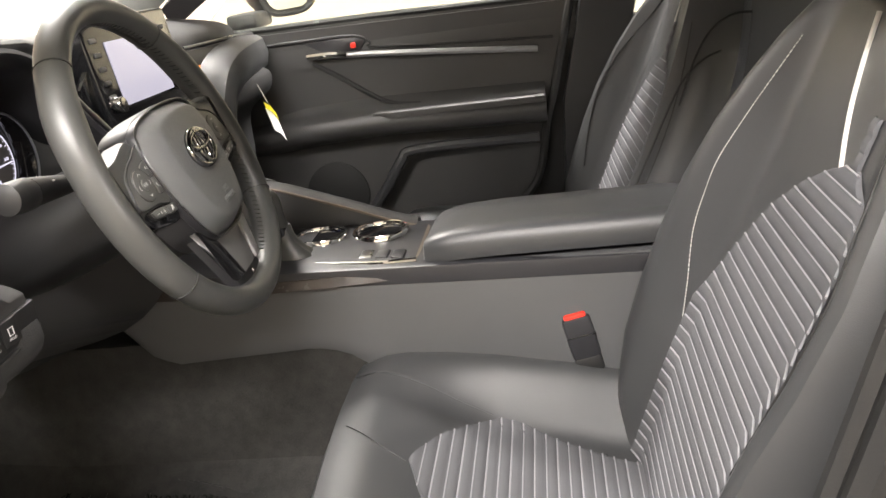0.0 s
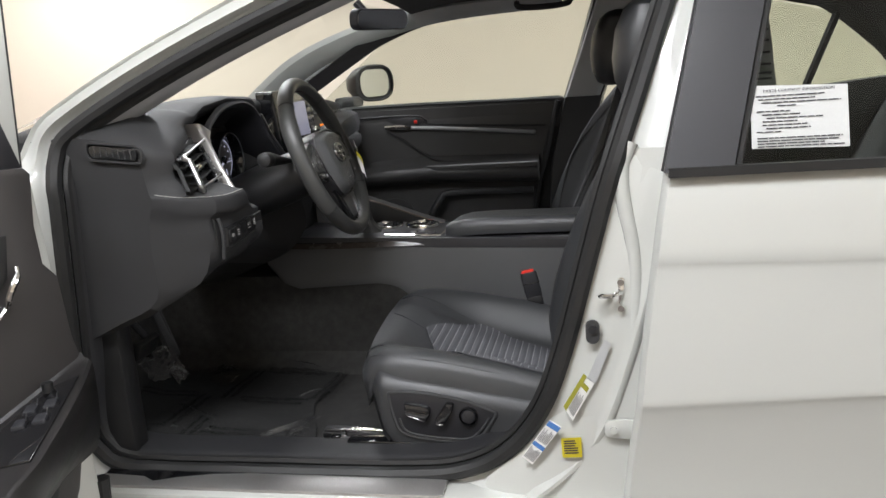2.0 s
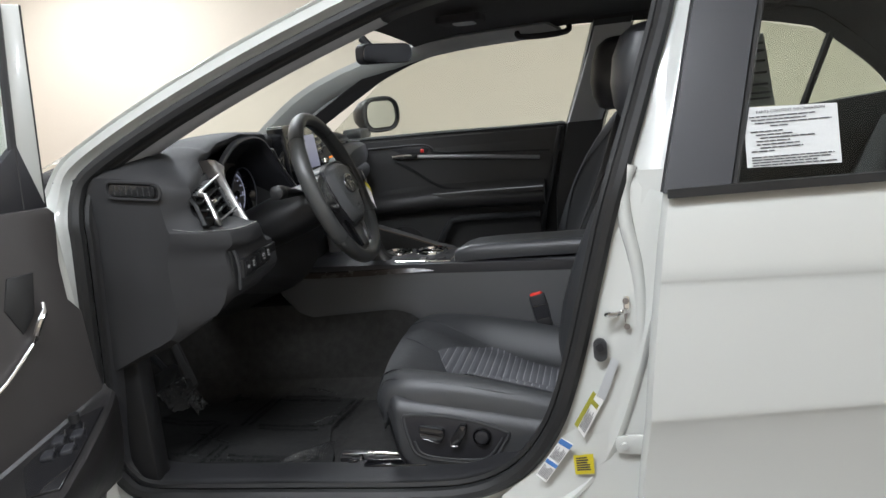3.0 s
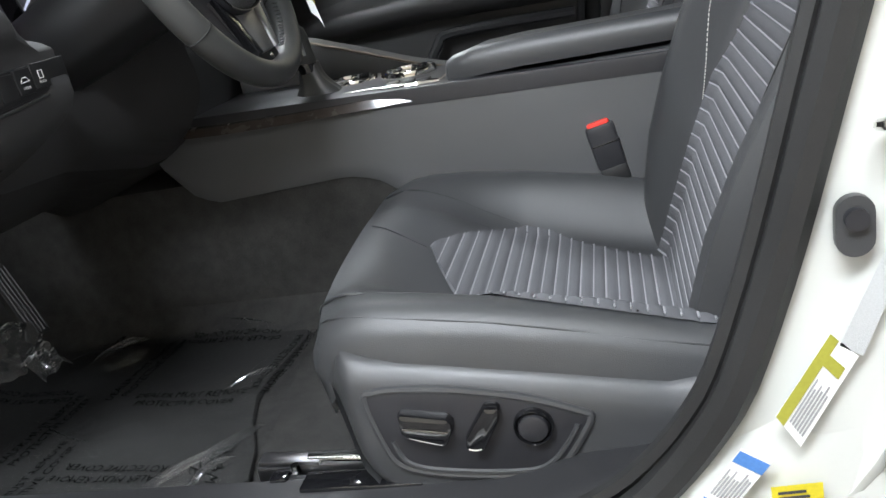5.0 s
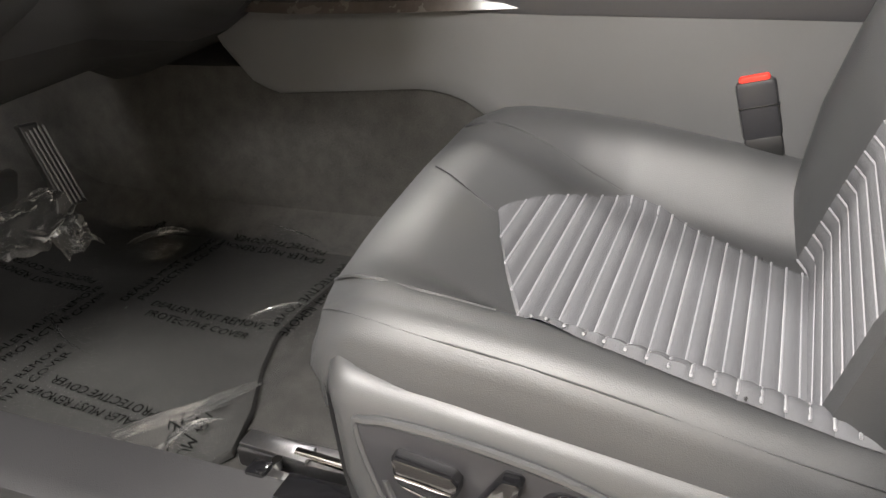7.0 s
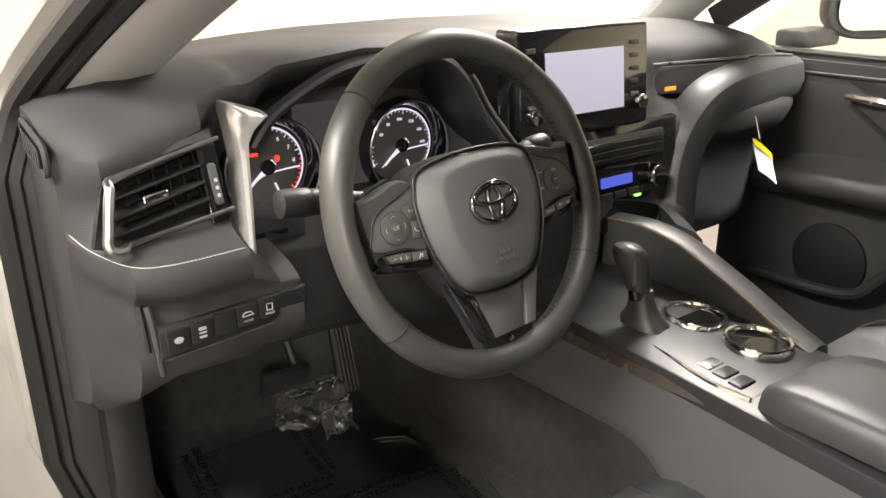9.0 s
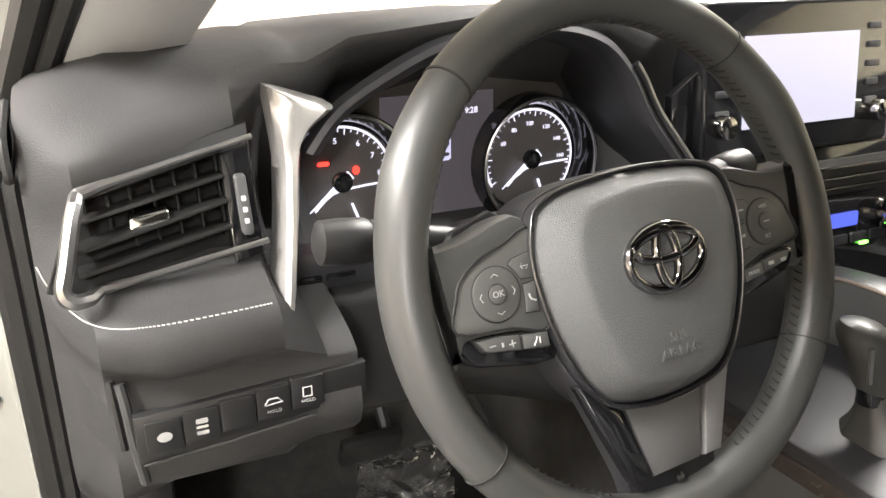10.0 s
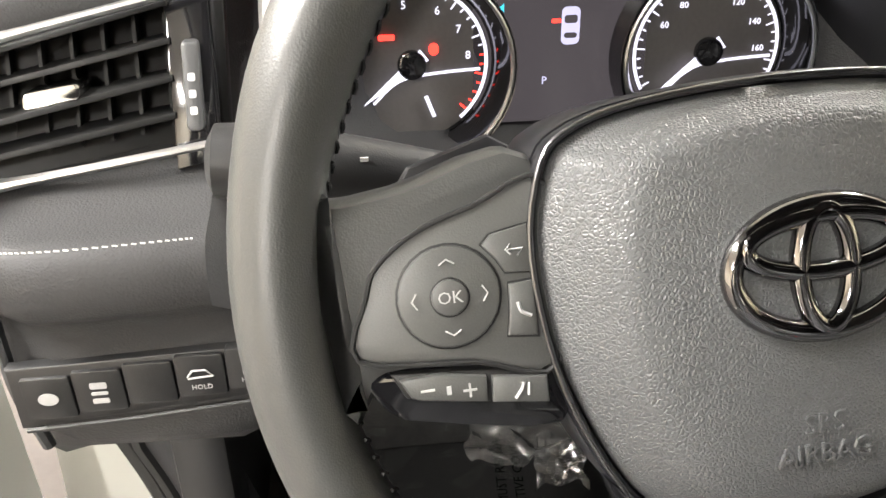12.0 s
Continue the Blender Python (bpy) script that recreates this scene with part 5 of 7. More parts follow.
def kat(u, v, w):
    return V(-0.252 + w + 0.10 * (0.9 - v), u, v)


part("stack_panel", slab([(-0.095, 0.985), (0.225, 0.985), (0.225, 0.88), (0.17, 0.795), (0.0, 0.795), (-0.07, 0.88)], 0.03, kat, 0.004), GLOSS, stack)
part("stack_vent", slab(rounded(0.25, 0.045, 0.005, c=(0.06, 0.945)), 0.004, lambda u, v, w: kat(u, v, w + 0.003), 0.001), RUBBER, stack)
for i in range(3):
    part("vent_slat", box((-0.252, 0.06, 0.932 + 0.013 * i), (0.012, 0.24, 0.003), 0.001), DARK_CHROME, stack)
part("readout", slab(rounded(0.08, 0.018, 0.003, c=(0.06, 0.888)), 0.002, lambda u, v, w: kat(u, v, w + 0.003)), BLUELCD, stack, "blue lit readout")
for u in (-0.03, 0.155):
    part("temperature_knob", thing_disc((u, 0.886), 0.020, 0.020, kat, 0.003), DARK_CHROME, stack, "ribbed temperature knob")
part("green_lamp", slab(rounded(0.016, 0.004, 0.001, c=(0.115, 0.853)), 0.002, lambda u, v, w: kat(u, v, w + 0.003)), GREEN, stack)
for i in range(5):
    part("button", slab(rounded(0.03, 0.012, 0.002, c=(0.0 + 0.035 * i, 0.862)), 0.003, lambda a, b, w: kat(a, b, w + 0.003), 0.001), SATIN_BLACK, stack)
stack.location.y = 0.06

# ---- steering wheel ----
WC = V(-0.0304, -0.3729, 0.9963)
UX, UY, UZ = V(-0.070, 0.997, 0.039).normalized(), V(-0.336, -0.060, 0.940).normalized(), V(0.939, 0.053, 0.339).normalized()


def wp(u, v, w=0.0):
    """A place on the wheel: u to the passenger side, v up the wheel, w towards the driver."""
    return WC + UX * u + UY * v + UZ * w


def wheel_frame(u, v, w):
    m = Matrix((UX, UY, UZ)).transposed().to_4x4()
    return Matrix.Translation(wp(u, v, w)) @ m


wheel = thing("steering_wheel", "black leather three-spoke steering wheel", "steering wheel")
R, RIM_C = 0.188, (0.003, -0.004, -0.004)
rings = []
for i in range(120):
    t = 2 * math.pi * i / 120
    grip = 0.0016 * math.exp(-((math.degrees(t) - 28) / 10) ** 2) + 0.0016 * math.exp(-((math.degrees(t) - 152) / 10) ** 2)
    c0 = wp(R * math.cos(t) + RIM_C[0], 1.015 * R * math.sin(t) + RIM_C[1], RIM_C[2])
    rad = (UX * math.cos(t) + UY * math.sin(t))
    rings.append([c0 + (0.0170 + grip) * math.cos(a) * rad + (0.0195 + grip) * math.sin(a) * UZ for a in [2 * math.pi * k / 18 for k in range(18)]])
rim = part("rim", loft(rings, True, False, True), WHEEL_LEATHER, wheel, "black leather wrapped rim")
for a in (48, 132, 214, 326):
    t0 = radians(a)
    c0, rad = wp(R * math.cos(t0) + RIM_C[0], 1.015 * R * math.sin(t0) + RIM_C[1], RIM_C[2]), UX * math.cos(t0) + UY * math.sin(t0)
    part("rim_seam", tube([c0 + 0.0174 * math.cos(k) * rad + 0.0199 * math.sin(k) * UZ for k in [2 * math.pi * i / 24 for i in range(24)]], 0.0009, 4, True), RUBBER, rim)
for first, last in ((4, 71), (79, 104), (121, 146)):
    bm = bmesh.new()
    for i in range(first, last):
        a = radians(360 * i / 150)
        rad, tan = UX * math.cos(a) + UY * math.sin(a), -UX * math.sin(a) + UY * math.cos(a)
        bulge = 0.0016 * (math.exp(-((math.degrees(a) - 28) / 10) ** 2) + math.exp(-((math.degrees(a) - 152) / 10) ** 2))
        c0 = wp((R - 0.0170 - bulge) * math.cos(a) + RIM_C[0], (1.015 * R - 0.0170 - bulge) * math.sin(a) + RIM_C[1], RIM_C[2])
        tube([c0 + tan * 0.0022 - UZ * 0.002 - rad * 0.0003, c0 + UZ * 0.002 - rad * 0.0005, c0 - tan * 0.0014 + UZ * 0.0055 + rad * 0.0004], 0.0008, 5, bm=bm)
    part("rim_stitching", bm, RUBBER, rim, "black cross stitching")
HUB = [(0.0, 0.0575), (0.03, 0.0565), (0.06, 0.053), (0.078, 0.047), (0.087, 0.038), (0.093, 0.015), (0.092, -0.012), (0.086, -0.042), (0.073, -0.073), (0.060, -0.092), (0.045, -0.102), (0.02, -0.107), (0.0, -0.108)]
HUB = HUB + [(-a, b) for a, b in HUB[-2:0:-1]]
hub = [(p.x, p.y) for p in smooth_path([(a, b, 0) for a, b in HUB], 3, True)]


def scaled(o, k, c=(0, -0.018)):
    return [(c[0] + (x - c[0]) * k, c[1] + (y - c[1]) * k) for x, y in o]


rings = [[wp(x * k, -0.018 + (y + 0.018) * j, w) for x, y in hub] for k, j, w in ((0.998, 0.998, -0.03), (0.998, 0.998, 0.004), (0.990, 0.990, 0.009), (0.968, 0.965, 0.0125), (0.74, 0.86, 0.0265), (0.71, 0.83, 0.0280), (0.67, 0.78, 0.0290), (0.5, 0.55, 0.0303), (0.25, 0.25, 0.031), (0.05, 0.05, 0.031))]
part("airbag_cover", loft(rings), AIRBAG, wheel, "grained black airbag cover")
part("hub_base", loft([[wp(x, y, w) for x, y in scaled(hub, k)] for k, w in ((1.06, -0.035), (1.06, -0.002), (1.045, 0.002), (1.01, 0.001), (1.0, -0.004), (0.96, -0.006))], True, True), SATIN_BLACK, wheel)
part("hub_bezel", loft([[wp(x, y, w) for x, y in scaled(hub, k)] for k, w in ((1.000, -0.004), (1.003, 0.0080), (1.008, 0.0108), (1.022, 0.0112), (1.032, 0.0098), (1.037, 0.004), (1.039, -0.02))], False, False), SATIN_BLACK, wheel, "gloss black bezel round the airbag cover")
part("hub_trim", tube([wp(x, y, 0.0124) for x, y in scaled(hub, 1.030)], 0.0010, 8, True), FLANK, wheel, "satin metal trim line")
text("airbag_text", "SRS", 0.0105, wheel_frame(-0.001, -0.063, 0.0305), AIRBAG, wheel, 0.0008)
text("airbag_text", "AIRBAG", 0.0105, wheel_frame(-0.001, -0.074, 0.0303), AIRBAG, wheel, 0.0008)
for s in (-1, 1):
    def flip(o, s=s):
        o = [(s * a, b) for a, b in o]
        return o if s > 0 else o[::-1]

    grip = [(0.170, 0.040), (0.163, 0.034), (0.140, 0.036), (0.09, 0.042), (0.085, -0.036), (0.12, -0.034), (0.150, -0.032), (0.164, -0.048), (0.171, -0.02), (0.172, 0.01)]
    part("spoke", slab([(p.x, p.y) for p in smooth_path([(a, b, 0) for a, b in flip(grip)], 4, True)], 0.030, lambda u, v, w: wp(u, v, w + 0.006), 0.008), WHEEL_LEATHER, wheel, "leather covered spoke")
    plate = [(0.160, -0.022), (0.155, 0.0), (0.150, 0.0104), (0.1357, 0.0204), (0.115, 0.027), (0.088, 0.032), (0.088, -0.032), (0.12, -0.028)]
    pad = part("switch_pad", slab([(p.x, p.y) for p in smooth_path([(a, b, 0) for a, b in flip(plate)], 3, True)], 0.010, lambda u, v, w: wp(u, v, w + 0.0085), 0.0025), PAD, wheel, "thumb switch pad")
    part("pad_gap", tube([wp(p.x, p.y, 0.0086) for p in smooth_path([(a, b, 0) for a, b in flip(plate)], 4, True)], 0.0010, 6, True), RUBBER, pad)
    part("pad_ring", thing_disc((s * 0.126, -0.0035), 0.0190, 0.0092, wp, 0.0005), RUBBER, pad)
    part("pad_disc", thing_disc((s * 0.126, -0.0035), 0.0183, 0.0104, wp, 0.0015), PAD, pad, "round thumb button")
    part("center_ring", thing_disc((s * 0.126, -0.0035), 0.0072, 0.0107, wp, 0.0004), RUBBER, pad)
    part("center_button", thing_disc((s * 0.126, -0.0035), 0.0066, 0.0118, wp, 0.0012), PAD, pad)
    for o in ([(0.1137, 0.0133), (0.110, 0.017), (0.095, 0.0195), (0.095, 0.0010), (0.1055, 0.0018), (0.1085, 0.007)], [(0.1050, -0.0010), (0.095, -0.0005), (0.095, -0.0225), (0.107, -0.021), (0.1055, -0.012)]):
        part("button_gap", slab(flip(o), 0.002, lambda u, v, w: wp(u, v, w + 0.0088), 0), RUBBER, pad)
        c = (sum(a for a, b in o) / len(o), sum(b for a, b in o) / len(o))
        part("button", slab([(s * (c[0] + (a - c[0]) * 0.90), c[1] + (b - c[1]) * 0.92) for a, b in (o if s > 0 else o[::-1])], 0.003, lambda u, v, w: wp(u, v, w + 0.0098), 0.001), PAD, pad)
    low = [(0.150, -0.0285), (0.145, -0.0385), (0.140, -0.0405), (0.093, -0.0480), (0.092, -0.0345), (0.12, -0.031)]
    bar = part("switch_bar", slab(flip(low), 0.012, lambda u, v, w: wp(u, v, w + 0.0075), 0.002), RUBBER, wheel, "lower switch bar")
    part("button", slab(flip([(0.147, -0.0305), (0.1435, -0.0375), (0.140, -0.0390), (0.1165, -0.0430), (0.1160, -0.0335), (0.132, -0.0305)]), 0.004, lambda u, v, w: wp(u, v, w + 0.0105), 0.001), PAD, bar)
    part("button", slab(flip([(0.1145, -0.0435), (0.094, -0.0465), (0.094, -0.0365), (0.1140, -0.0340)]), 0.004, lambda u, v, w: wp(u, v, w + 0.0105), 0.001), PAD, bar)
    part("bar_housing", slab([(q.x, q.y) for q in smooth_path([(a, b, 0) for a, b in flip([(0.158, -0.0270), (0.156, -0.038), (0.149, -0.046), (0.138, -0.050), (0.088, -0.058), (0.088, -0.032), (0.12, -0.0285)])], 3, True)], 0.022, lambda u, v, w: wp(u, v, w + 0.0045), 0.003), GLOSS, bar, "gloss black switch housing")
    MW = 0.0108
    if s < 0:
        text("lettering", "OK", 0.0062, wheel_frame(-0.126, -0.0035, 0.0119), MARK, pad, 0.0001)
        for k in range(4):
            a = radians(90 * k)
            tip = (-0.126 + 0.0135 * math.cos(a), -0.0035 + 0.0135 * math.sin(a))
            ca, sa = math.cos(a), math.sin(a)
            part("arrow", tube([wp(tip[0] - 0.0018 * ca - 0.0028 * sa * q, tip[1] - 0.0018 * sa + 0.0028 * ca * q, MW) if q else wp(tip[0], tip[1], MW) for q in (-1, 0, 1)], 0.00035, 4), MARK, pad)
        part("symbol", tube([wp(-0.1005, 0.008, 0.0101), wp(-0.0985, 0.0105, 0.0101), wp(-0.1045, 0.0105, 0.0101), wp(-0.1030, 0.0125, 0.0101), wp(-0.1045, 0.0105, 0.0101), wp(-0.1030, 0.0088, 0.0101)], 0.0004, 4), MARK, pad)
        part("symbol", tube(smooth_path([wp(-0.1020, -0.0085, 0.0101), wp(-0.1010, -0.0120, 0.0101), wp(-0.0975, -0.0140, 0.0101)], 4), 0.0007, 4), MARK, pad)
        part("symbol", box((0, 0, 0), (0.005, 0.0008, 0.0004), 0, wheel_frame(-0.1375, -0.0355, 0.0107)), MARK, bar)
        part("symbol", box((0, 0, 0), (0.005, 0.0008, 0.0004), 0, wheel_frame(-0.1225, -0.0375, 0.0107)), MARK, bar)
        part("symbol", box((0, 0, 0), (0.0008, 0.005, 0.0004), 0, wheel_frame(-0.1225, -0.0375, 0.0107)), MARK, bar)
        part("symbol", box((0, 0, 0), (0.0016, 0.003, 0.0004), 0, wheel_frame(-0.1300, -0.0365, 0.0107)), MARK, bar)
        part("symbol", tube([wp(-0.1065, -0.0430, 0.0107), wp(-0.1040, -0.0400, 0.0107), wp(-0.1030, -0.0375, 0.0107)], 0.0007, 4), MARK, bar)
        part("symbol", tube([wp(-0.1010, -0.0380, 0.0107), wp(-0.1015, -0.0425, 0.0107)], 0.0006, 4), MARK, bar)
    else:
        text("lettering", "+RES", 0.0042, wheel_frame(0.126, 0.0085, 0.0105), MARK, pad, 0.0001)
        text("lettering", "-SET", 0.0042, wheel_frame(0.126, -0.0155, 0.0105), MARK, pad, 0.0001)
        part("symbol", box((0, 0, 0), (0.006, 0.0010, 0.0003), 0, wheel_frame(0.126, -0.0035, 0.0119)), MARK, pad)
        text("lettering", "MODE", 0.0044, wheel_frame(0.104, -0.0405, 0.0106), MARK, bar, 0.0001)
        for q in (0.124, 0.138):
            part("symbol", box((0, 0, 0), (0.006, 0.0028, 0.0003), 0, wheel_frame(q, -0.0370, 0.0107)), MARK, bar)
        part("symbol", box((0, 0, 0), (0.006, 0.0012, 0.0003), 0, wheel_frame(0.1025, 0.0095, 0.0101)), MARK, pad)
        part("symbol", box((0, 0, 0), (0.004, 0.0022, 0.0003), 0, wheel_frame(0.1005, -0.0105, 0.0101)), MARK, pad)
for s in (-1, 1):
    paddle = part("paddle", slab([(s * 0.088, 0.014), (s * 0.092, 0.046), (s * 0.100, 0.051), (s * 0.132, 0.042), (s * 0.138, 0.034), (s * 0.138, 0.004)][::s], 0.008, lambda u, v, w: wp(u, v, w - 0.022), 0.003), SATIN_BLACK, wheel, "grey shift paddle")
    part("paddle_mark", box((0, 0, 0), (0.006, 0.0016, 0.0004), 0, wheel_frame(s * 0.112, 0.036, -0.0216)), MARK, paddle)
    if s > 0:
        part("paddle_mark", box((0, 0, 0), (0.0016, 0.006, 0.0004), 0, wheel_frame(s * 0.112, 0.036, -0.0216)), MARK, paddle)
part("lower_spoke", slab([(-0.074, -0.075), (-0.058, -0.12), (-0.045, -0.160), (-0.042, -0.182), (0.042, -0.182), (0.045, -0.160), (0.058, -0.12), (0.074, -0.075), (0, -0.07)], 0.016, lambda u, v, w: wp(u, v, w - 0.004), 0.005), SATIN_BLACK, wheel, "satin black lower spoke")
part("lower_insert", slab([(-0.038, -0.108), (0.038, -0.108), (0.024, -0.165), (-0.024, -0.165)], 0.012, lambda u, v, w: wp(u, v, w + 0.002), 0.004), SPOKE, wheel, "satin grey spoke insert")
for s in (-1, 1):
    tr = [(s * 0.040, -0.110), (s * 0.074, -0.082), (s * 0.060, -0.120), (s * 0.043, -0.164), (s * 0.026, -0.164)]
    # Left trim is black to hold the dark reflection in the silver.
    part("spoke_trim", slab(tr if s < 0 else tr[::-1], 0.012, lambda u, v, w: wp(u, v, w + 0.004), 0.003), SILVER if s > 0 else GLOSS, wheel, "satin silver spoke trim" if s > 0 else "spoke trim in black for its dark reflection")
part("spoke_screw", thing_disc((0.0, -0.172), 0.004, 0.002, wp, 0.001), DARK_CHROME, wheel)
EMBLEM = material("emblem_chrome", (0.27, 0.265, 0.265), 0.08, metal=1.0, vary=0.02)
# emblem of plain ovals
EV = -0.0064
emb = part("emblem", tube([wp(0.0333 * math.cos(t), EV + 0.0222 * math.sin(t), 0.0325) for t in [2 * math.pi * i / 56 for i in range(56)]], 0.0040, 10, True), EMBLEM, wheel, "dark chrome oval emblem")
part("emblem_plate", slab(oval(0.066, 0.044, 40, (0, EV)), 0.004, lambda u, v, w: wp(u, v, w + 0.032)), AIRBAG, emb)
part("emblem_oval", tube([wp(0.0095 * math.cos(t), EV + 0.0205 * math.sin(t), 0.0338) for t in [2 * math.pi * i / 40 for i in range(40)]], 0.0036, 10, True), EMBLEM, emb)
part("emblem_oval", tube([wp(0.0285 * math.cos(t), EV + 0.0088 + 0.0098 * math.sin(t), 0.0338) for t in [2 * math.pi * i / 40 for i in range(40)]], 0.0036, 10, True), EMBLEM, emb)

column = thing("steering_column", "black steering column cover with stalks", "steering column")
part("column_cover", loft([[wp(a * math.cos(t), -0.015 + b * math.sin(t), w) for t in [2 * math.pi * i / 28 for i in range(28)]] for w, a, b in ((-0.32, 0.07, 0.055), (-0.20, 0.08, 0.062), (-0.10, 0.078, 0.06), (-0.05, 0.07, 0.055), (-0.03, 0.06, 0.045))]), BLACK_PLASTIC, column, "column shroud")
for ends in (((-0.10, -0.44, 0.993), (-0.104, -0.51, 1.003), (-0.105, -0.552, 1.009), (-0.104, -0.592, 1.013)), ((-0.10, -0.30, 1.005), (-0.105, -0.25, 1.012), (-0.110, -0.22, 1.018), (-0.113, -0.186, 1.023))):
    a, b, c, d = [Vector(e) for e in ends]
    st = part("stalk", tube(smooth_path([a, b, c], 6), [0.005 + 0.0105 * math.sin(0.5 * math.pi * k / 12) for k in range(13)], 14), BLACK_PLASTIC, column, "black control stalk")
    part("stalk_knob", tube([c, c.lerp(d, 0.08), c.lerp(d, 0.5), c.lerp(d, 0.92), d], [0.0148, 0.0168, 0.0172, 0.0160, 0.009], 16), BLACK_PLASTIC, st)
    part("stalk_mark", box(b.lerp(c, 0.35) + V(0.0115, 0, 0.0085), (0.001, 0.0035, 0.0016), 0), MARK, st)

# ---- centre console ----
console = thing("center_console", "black centre console with bronze trim panel", "console")
for s in (-1, 1):
    cols = []
    for x in [-0.36 + 0.0232 * i for i in range(51)]:
        lo = lerp(x, [(-0.36, 0.70), (-0.34, 0.655), (-0.29, 0.60), (-0.25, 0.582), (0.0, 0.595), (0.05, 0.585), (0.10, 0.55), (0.16, 0.48), (0.20, 0.30)])
        hi = lerp(x, [(-0.36, 0.705), (0.0, 0.708), (0.20, 0.718), (0.80, 0.715)])
        zs = [lo + (hi - lo) * k / 9 for k in range(10)]
        cols.append([V(x, s * 0.10, lo - 0.002)] + [V(x, s * (0.126 - 0.012 * ease(0.56, 0.72, z) - 0.004 * (k == 0) - 0.004 * (k == 9)), z) for k, z in enumerate(zs)] + [V(x, s * 0.095, hi + 0.002)])
    part("console_side", loft(cols, False, False), CONSOLE_LIT, console, "textured console side")
part("console_top", slab([(-0.34, -0.115), (0.80, -0.115), (0.80, 0.115), (-0.34, 0.115)], 0.03, lambda u, v, w: V(u, v, lerp(u, [(-0.34, 0.740), (-0.2, 0.712), (0.2, 0.706), (0.8, 0.706)]) + w), 0.006), SATIN_BLACK, console)
part("trim_panel", slab([(p.x, p.y) for p in smooth_path([(a, b, 0) for a, b in ((-0.10, -0.045), (-0.02, -0.062), (0.06, -0.078), (0.14, -0.090), (0.185, -0.085), (0.190, 0.0), (0.188, 0.085), (0.15, 0.108), (0.0, 0.112), (-0.12, 0.112), (-0.14, 0.03))], 4, True)], 0.016, lambda u, v, w: V(u, v, 0.724 + w), 0.004), BRONZE, console, "bronze satin shifter surround")
part("side_band", loft([[V(x, y - 0.010, z - 0.014), V(x, y - 0.003, z), V(x, y + 0.010, z + 0.004), V(x, y + 0.030, z + 0.005), V(x, y + 0.034, z - 0.014)] for x, y, z in ((-0.33, -0.120, 0.722), (-0.20, -0.119, 0.716), (-0.08, -0.117, 0.715), (0.04, -0.114, 0.716), (0.12, -0.108, 0.717), (0.17, -0.100, 0.717))], True), material("dark_grained_trim", (0.050, 0.042, 0.037), 0.25, vary=0.2, scale=90, coat=0.5, broad=25), console, "dark grained trim band")
part("trim_edge", tube(smooth_path([(-0.06, -0.060, 0.723), (0.04, -0.078, 0.725), (0.12, -0.092, 0.725), (0.185, -0.088, 0.724)], 4), 0.0045, 8), CHROME, console, "bright edge strip")
part("gate_plate", slab(rounded(0.13, 0.070, 0.02, c=(-0.05, -0.025)), 0.004, lambda u, v, w: V(u, v, 0.7275 + w), 0.002), GLOSS, console)
for i in range(3):
    part("console_switch", slab(rounded(0.022, 0.034, 0.003, c=(0.095 + 0.028 * i, -0.050 - 0.004 * i)), 0.008, lambda u, v, w: V(u, v, 0.7285 + w), 0.002), SATIN if i == 0 else SATIN_BLACK, console, "small console switch")
for cx in (-0.012, 0.100):
    rim = part("cup_rim", loft([[V(cx + (0.044 + d) * math.cos(t), 0.055 + (0.040 + d) * math.sin(t), z) for t in [2 * math.pi * i / 36 for i in range(36)]] for d, z in ((0.008, 0.722), (0.0075, 0.733), (0.005, 0.7365), (0.001, 0.736), (-0.001, 0.731), (-0.001, 0.727))], True, False), CHROME, console, "chrome cup holder rim")
    part("cup_well", loft([[V(cx + r * math.cos(t), 0.055 + r * 0.91 * math.sin(t), z) for t in [2 * math.pi * i / 30 for i in range(30)]] for r, z in ((0.0435, 0.7300), (0.040, 0.7262), (0.001, 0.7258))], True, True), GLOSS, rim)
armrest = part("armrest", loft([[V(x, v * w, z + dz) for v, dz in ((-0.985, -0.050), (-1.005, -0.040), (-1.0, -0.026), (-0.95, -0.012), (-0.86, -0.006), (-0.5, -0.010), (0, -0.013), (0.5, -0.016), (0.88, -0.019), (0.97, -0.026), (1.005, -0.040), (0.985, -0.050))]
                               for x, w, z in ((0.196, 0.085, 0.745), (0.200, 0.094, 0.757), (0.215, 0.100, 0.766), (0.25, 0.105, 0.774), (0.32, 0.108, 0.777), (0.60, 0.108, 0.777), (0.66, 0.108, 0.77))], True), LEATHER, console, "padded black armrest lid")
rail_path = smooth_path([(0.16, 0.118, 0.722), (0.10, 0.128, 0.738), (0.03, 0.138, 0.762), (-0.05, 0.143, 0.790), (-0.11, 0.144, 0.810), (-0.18, 0.138, 0.822), (-0.25, 0.122, 0.822)], 5)
part("console_rail", loft([[q + V(0, -0.026, -0.14), q + V(0, -0.026, -0.006), q + V(0, -0.022, 0.002), q + V(0, 0, 0.007), q + V(0, 0.020, 0.002), q + V(0, 0.026, -0.008), q + V(0, 0.028, -0.14)] for q in rail_path], True), PLASTIC, console, "rising padded console side rail")
part("rail_trim", tube([q + V(0, -0.025, 0.000) for q in rail_path], 0.0028, 8), BRONZE, console)
shifter = thing("gear_shifter", "leather gear lever with satin trim", "gear lever")
boot_rings = []
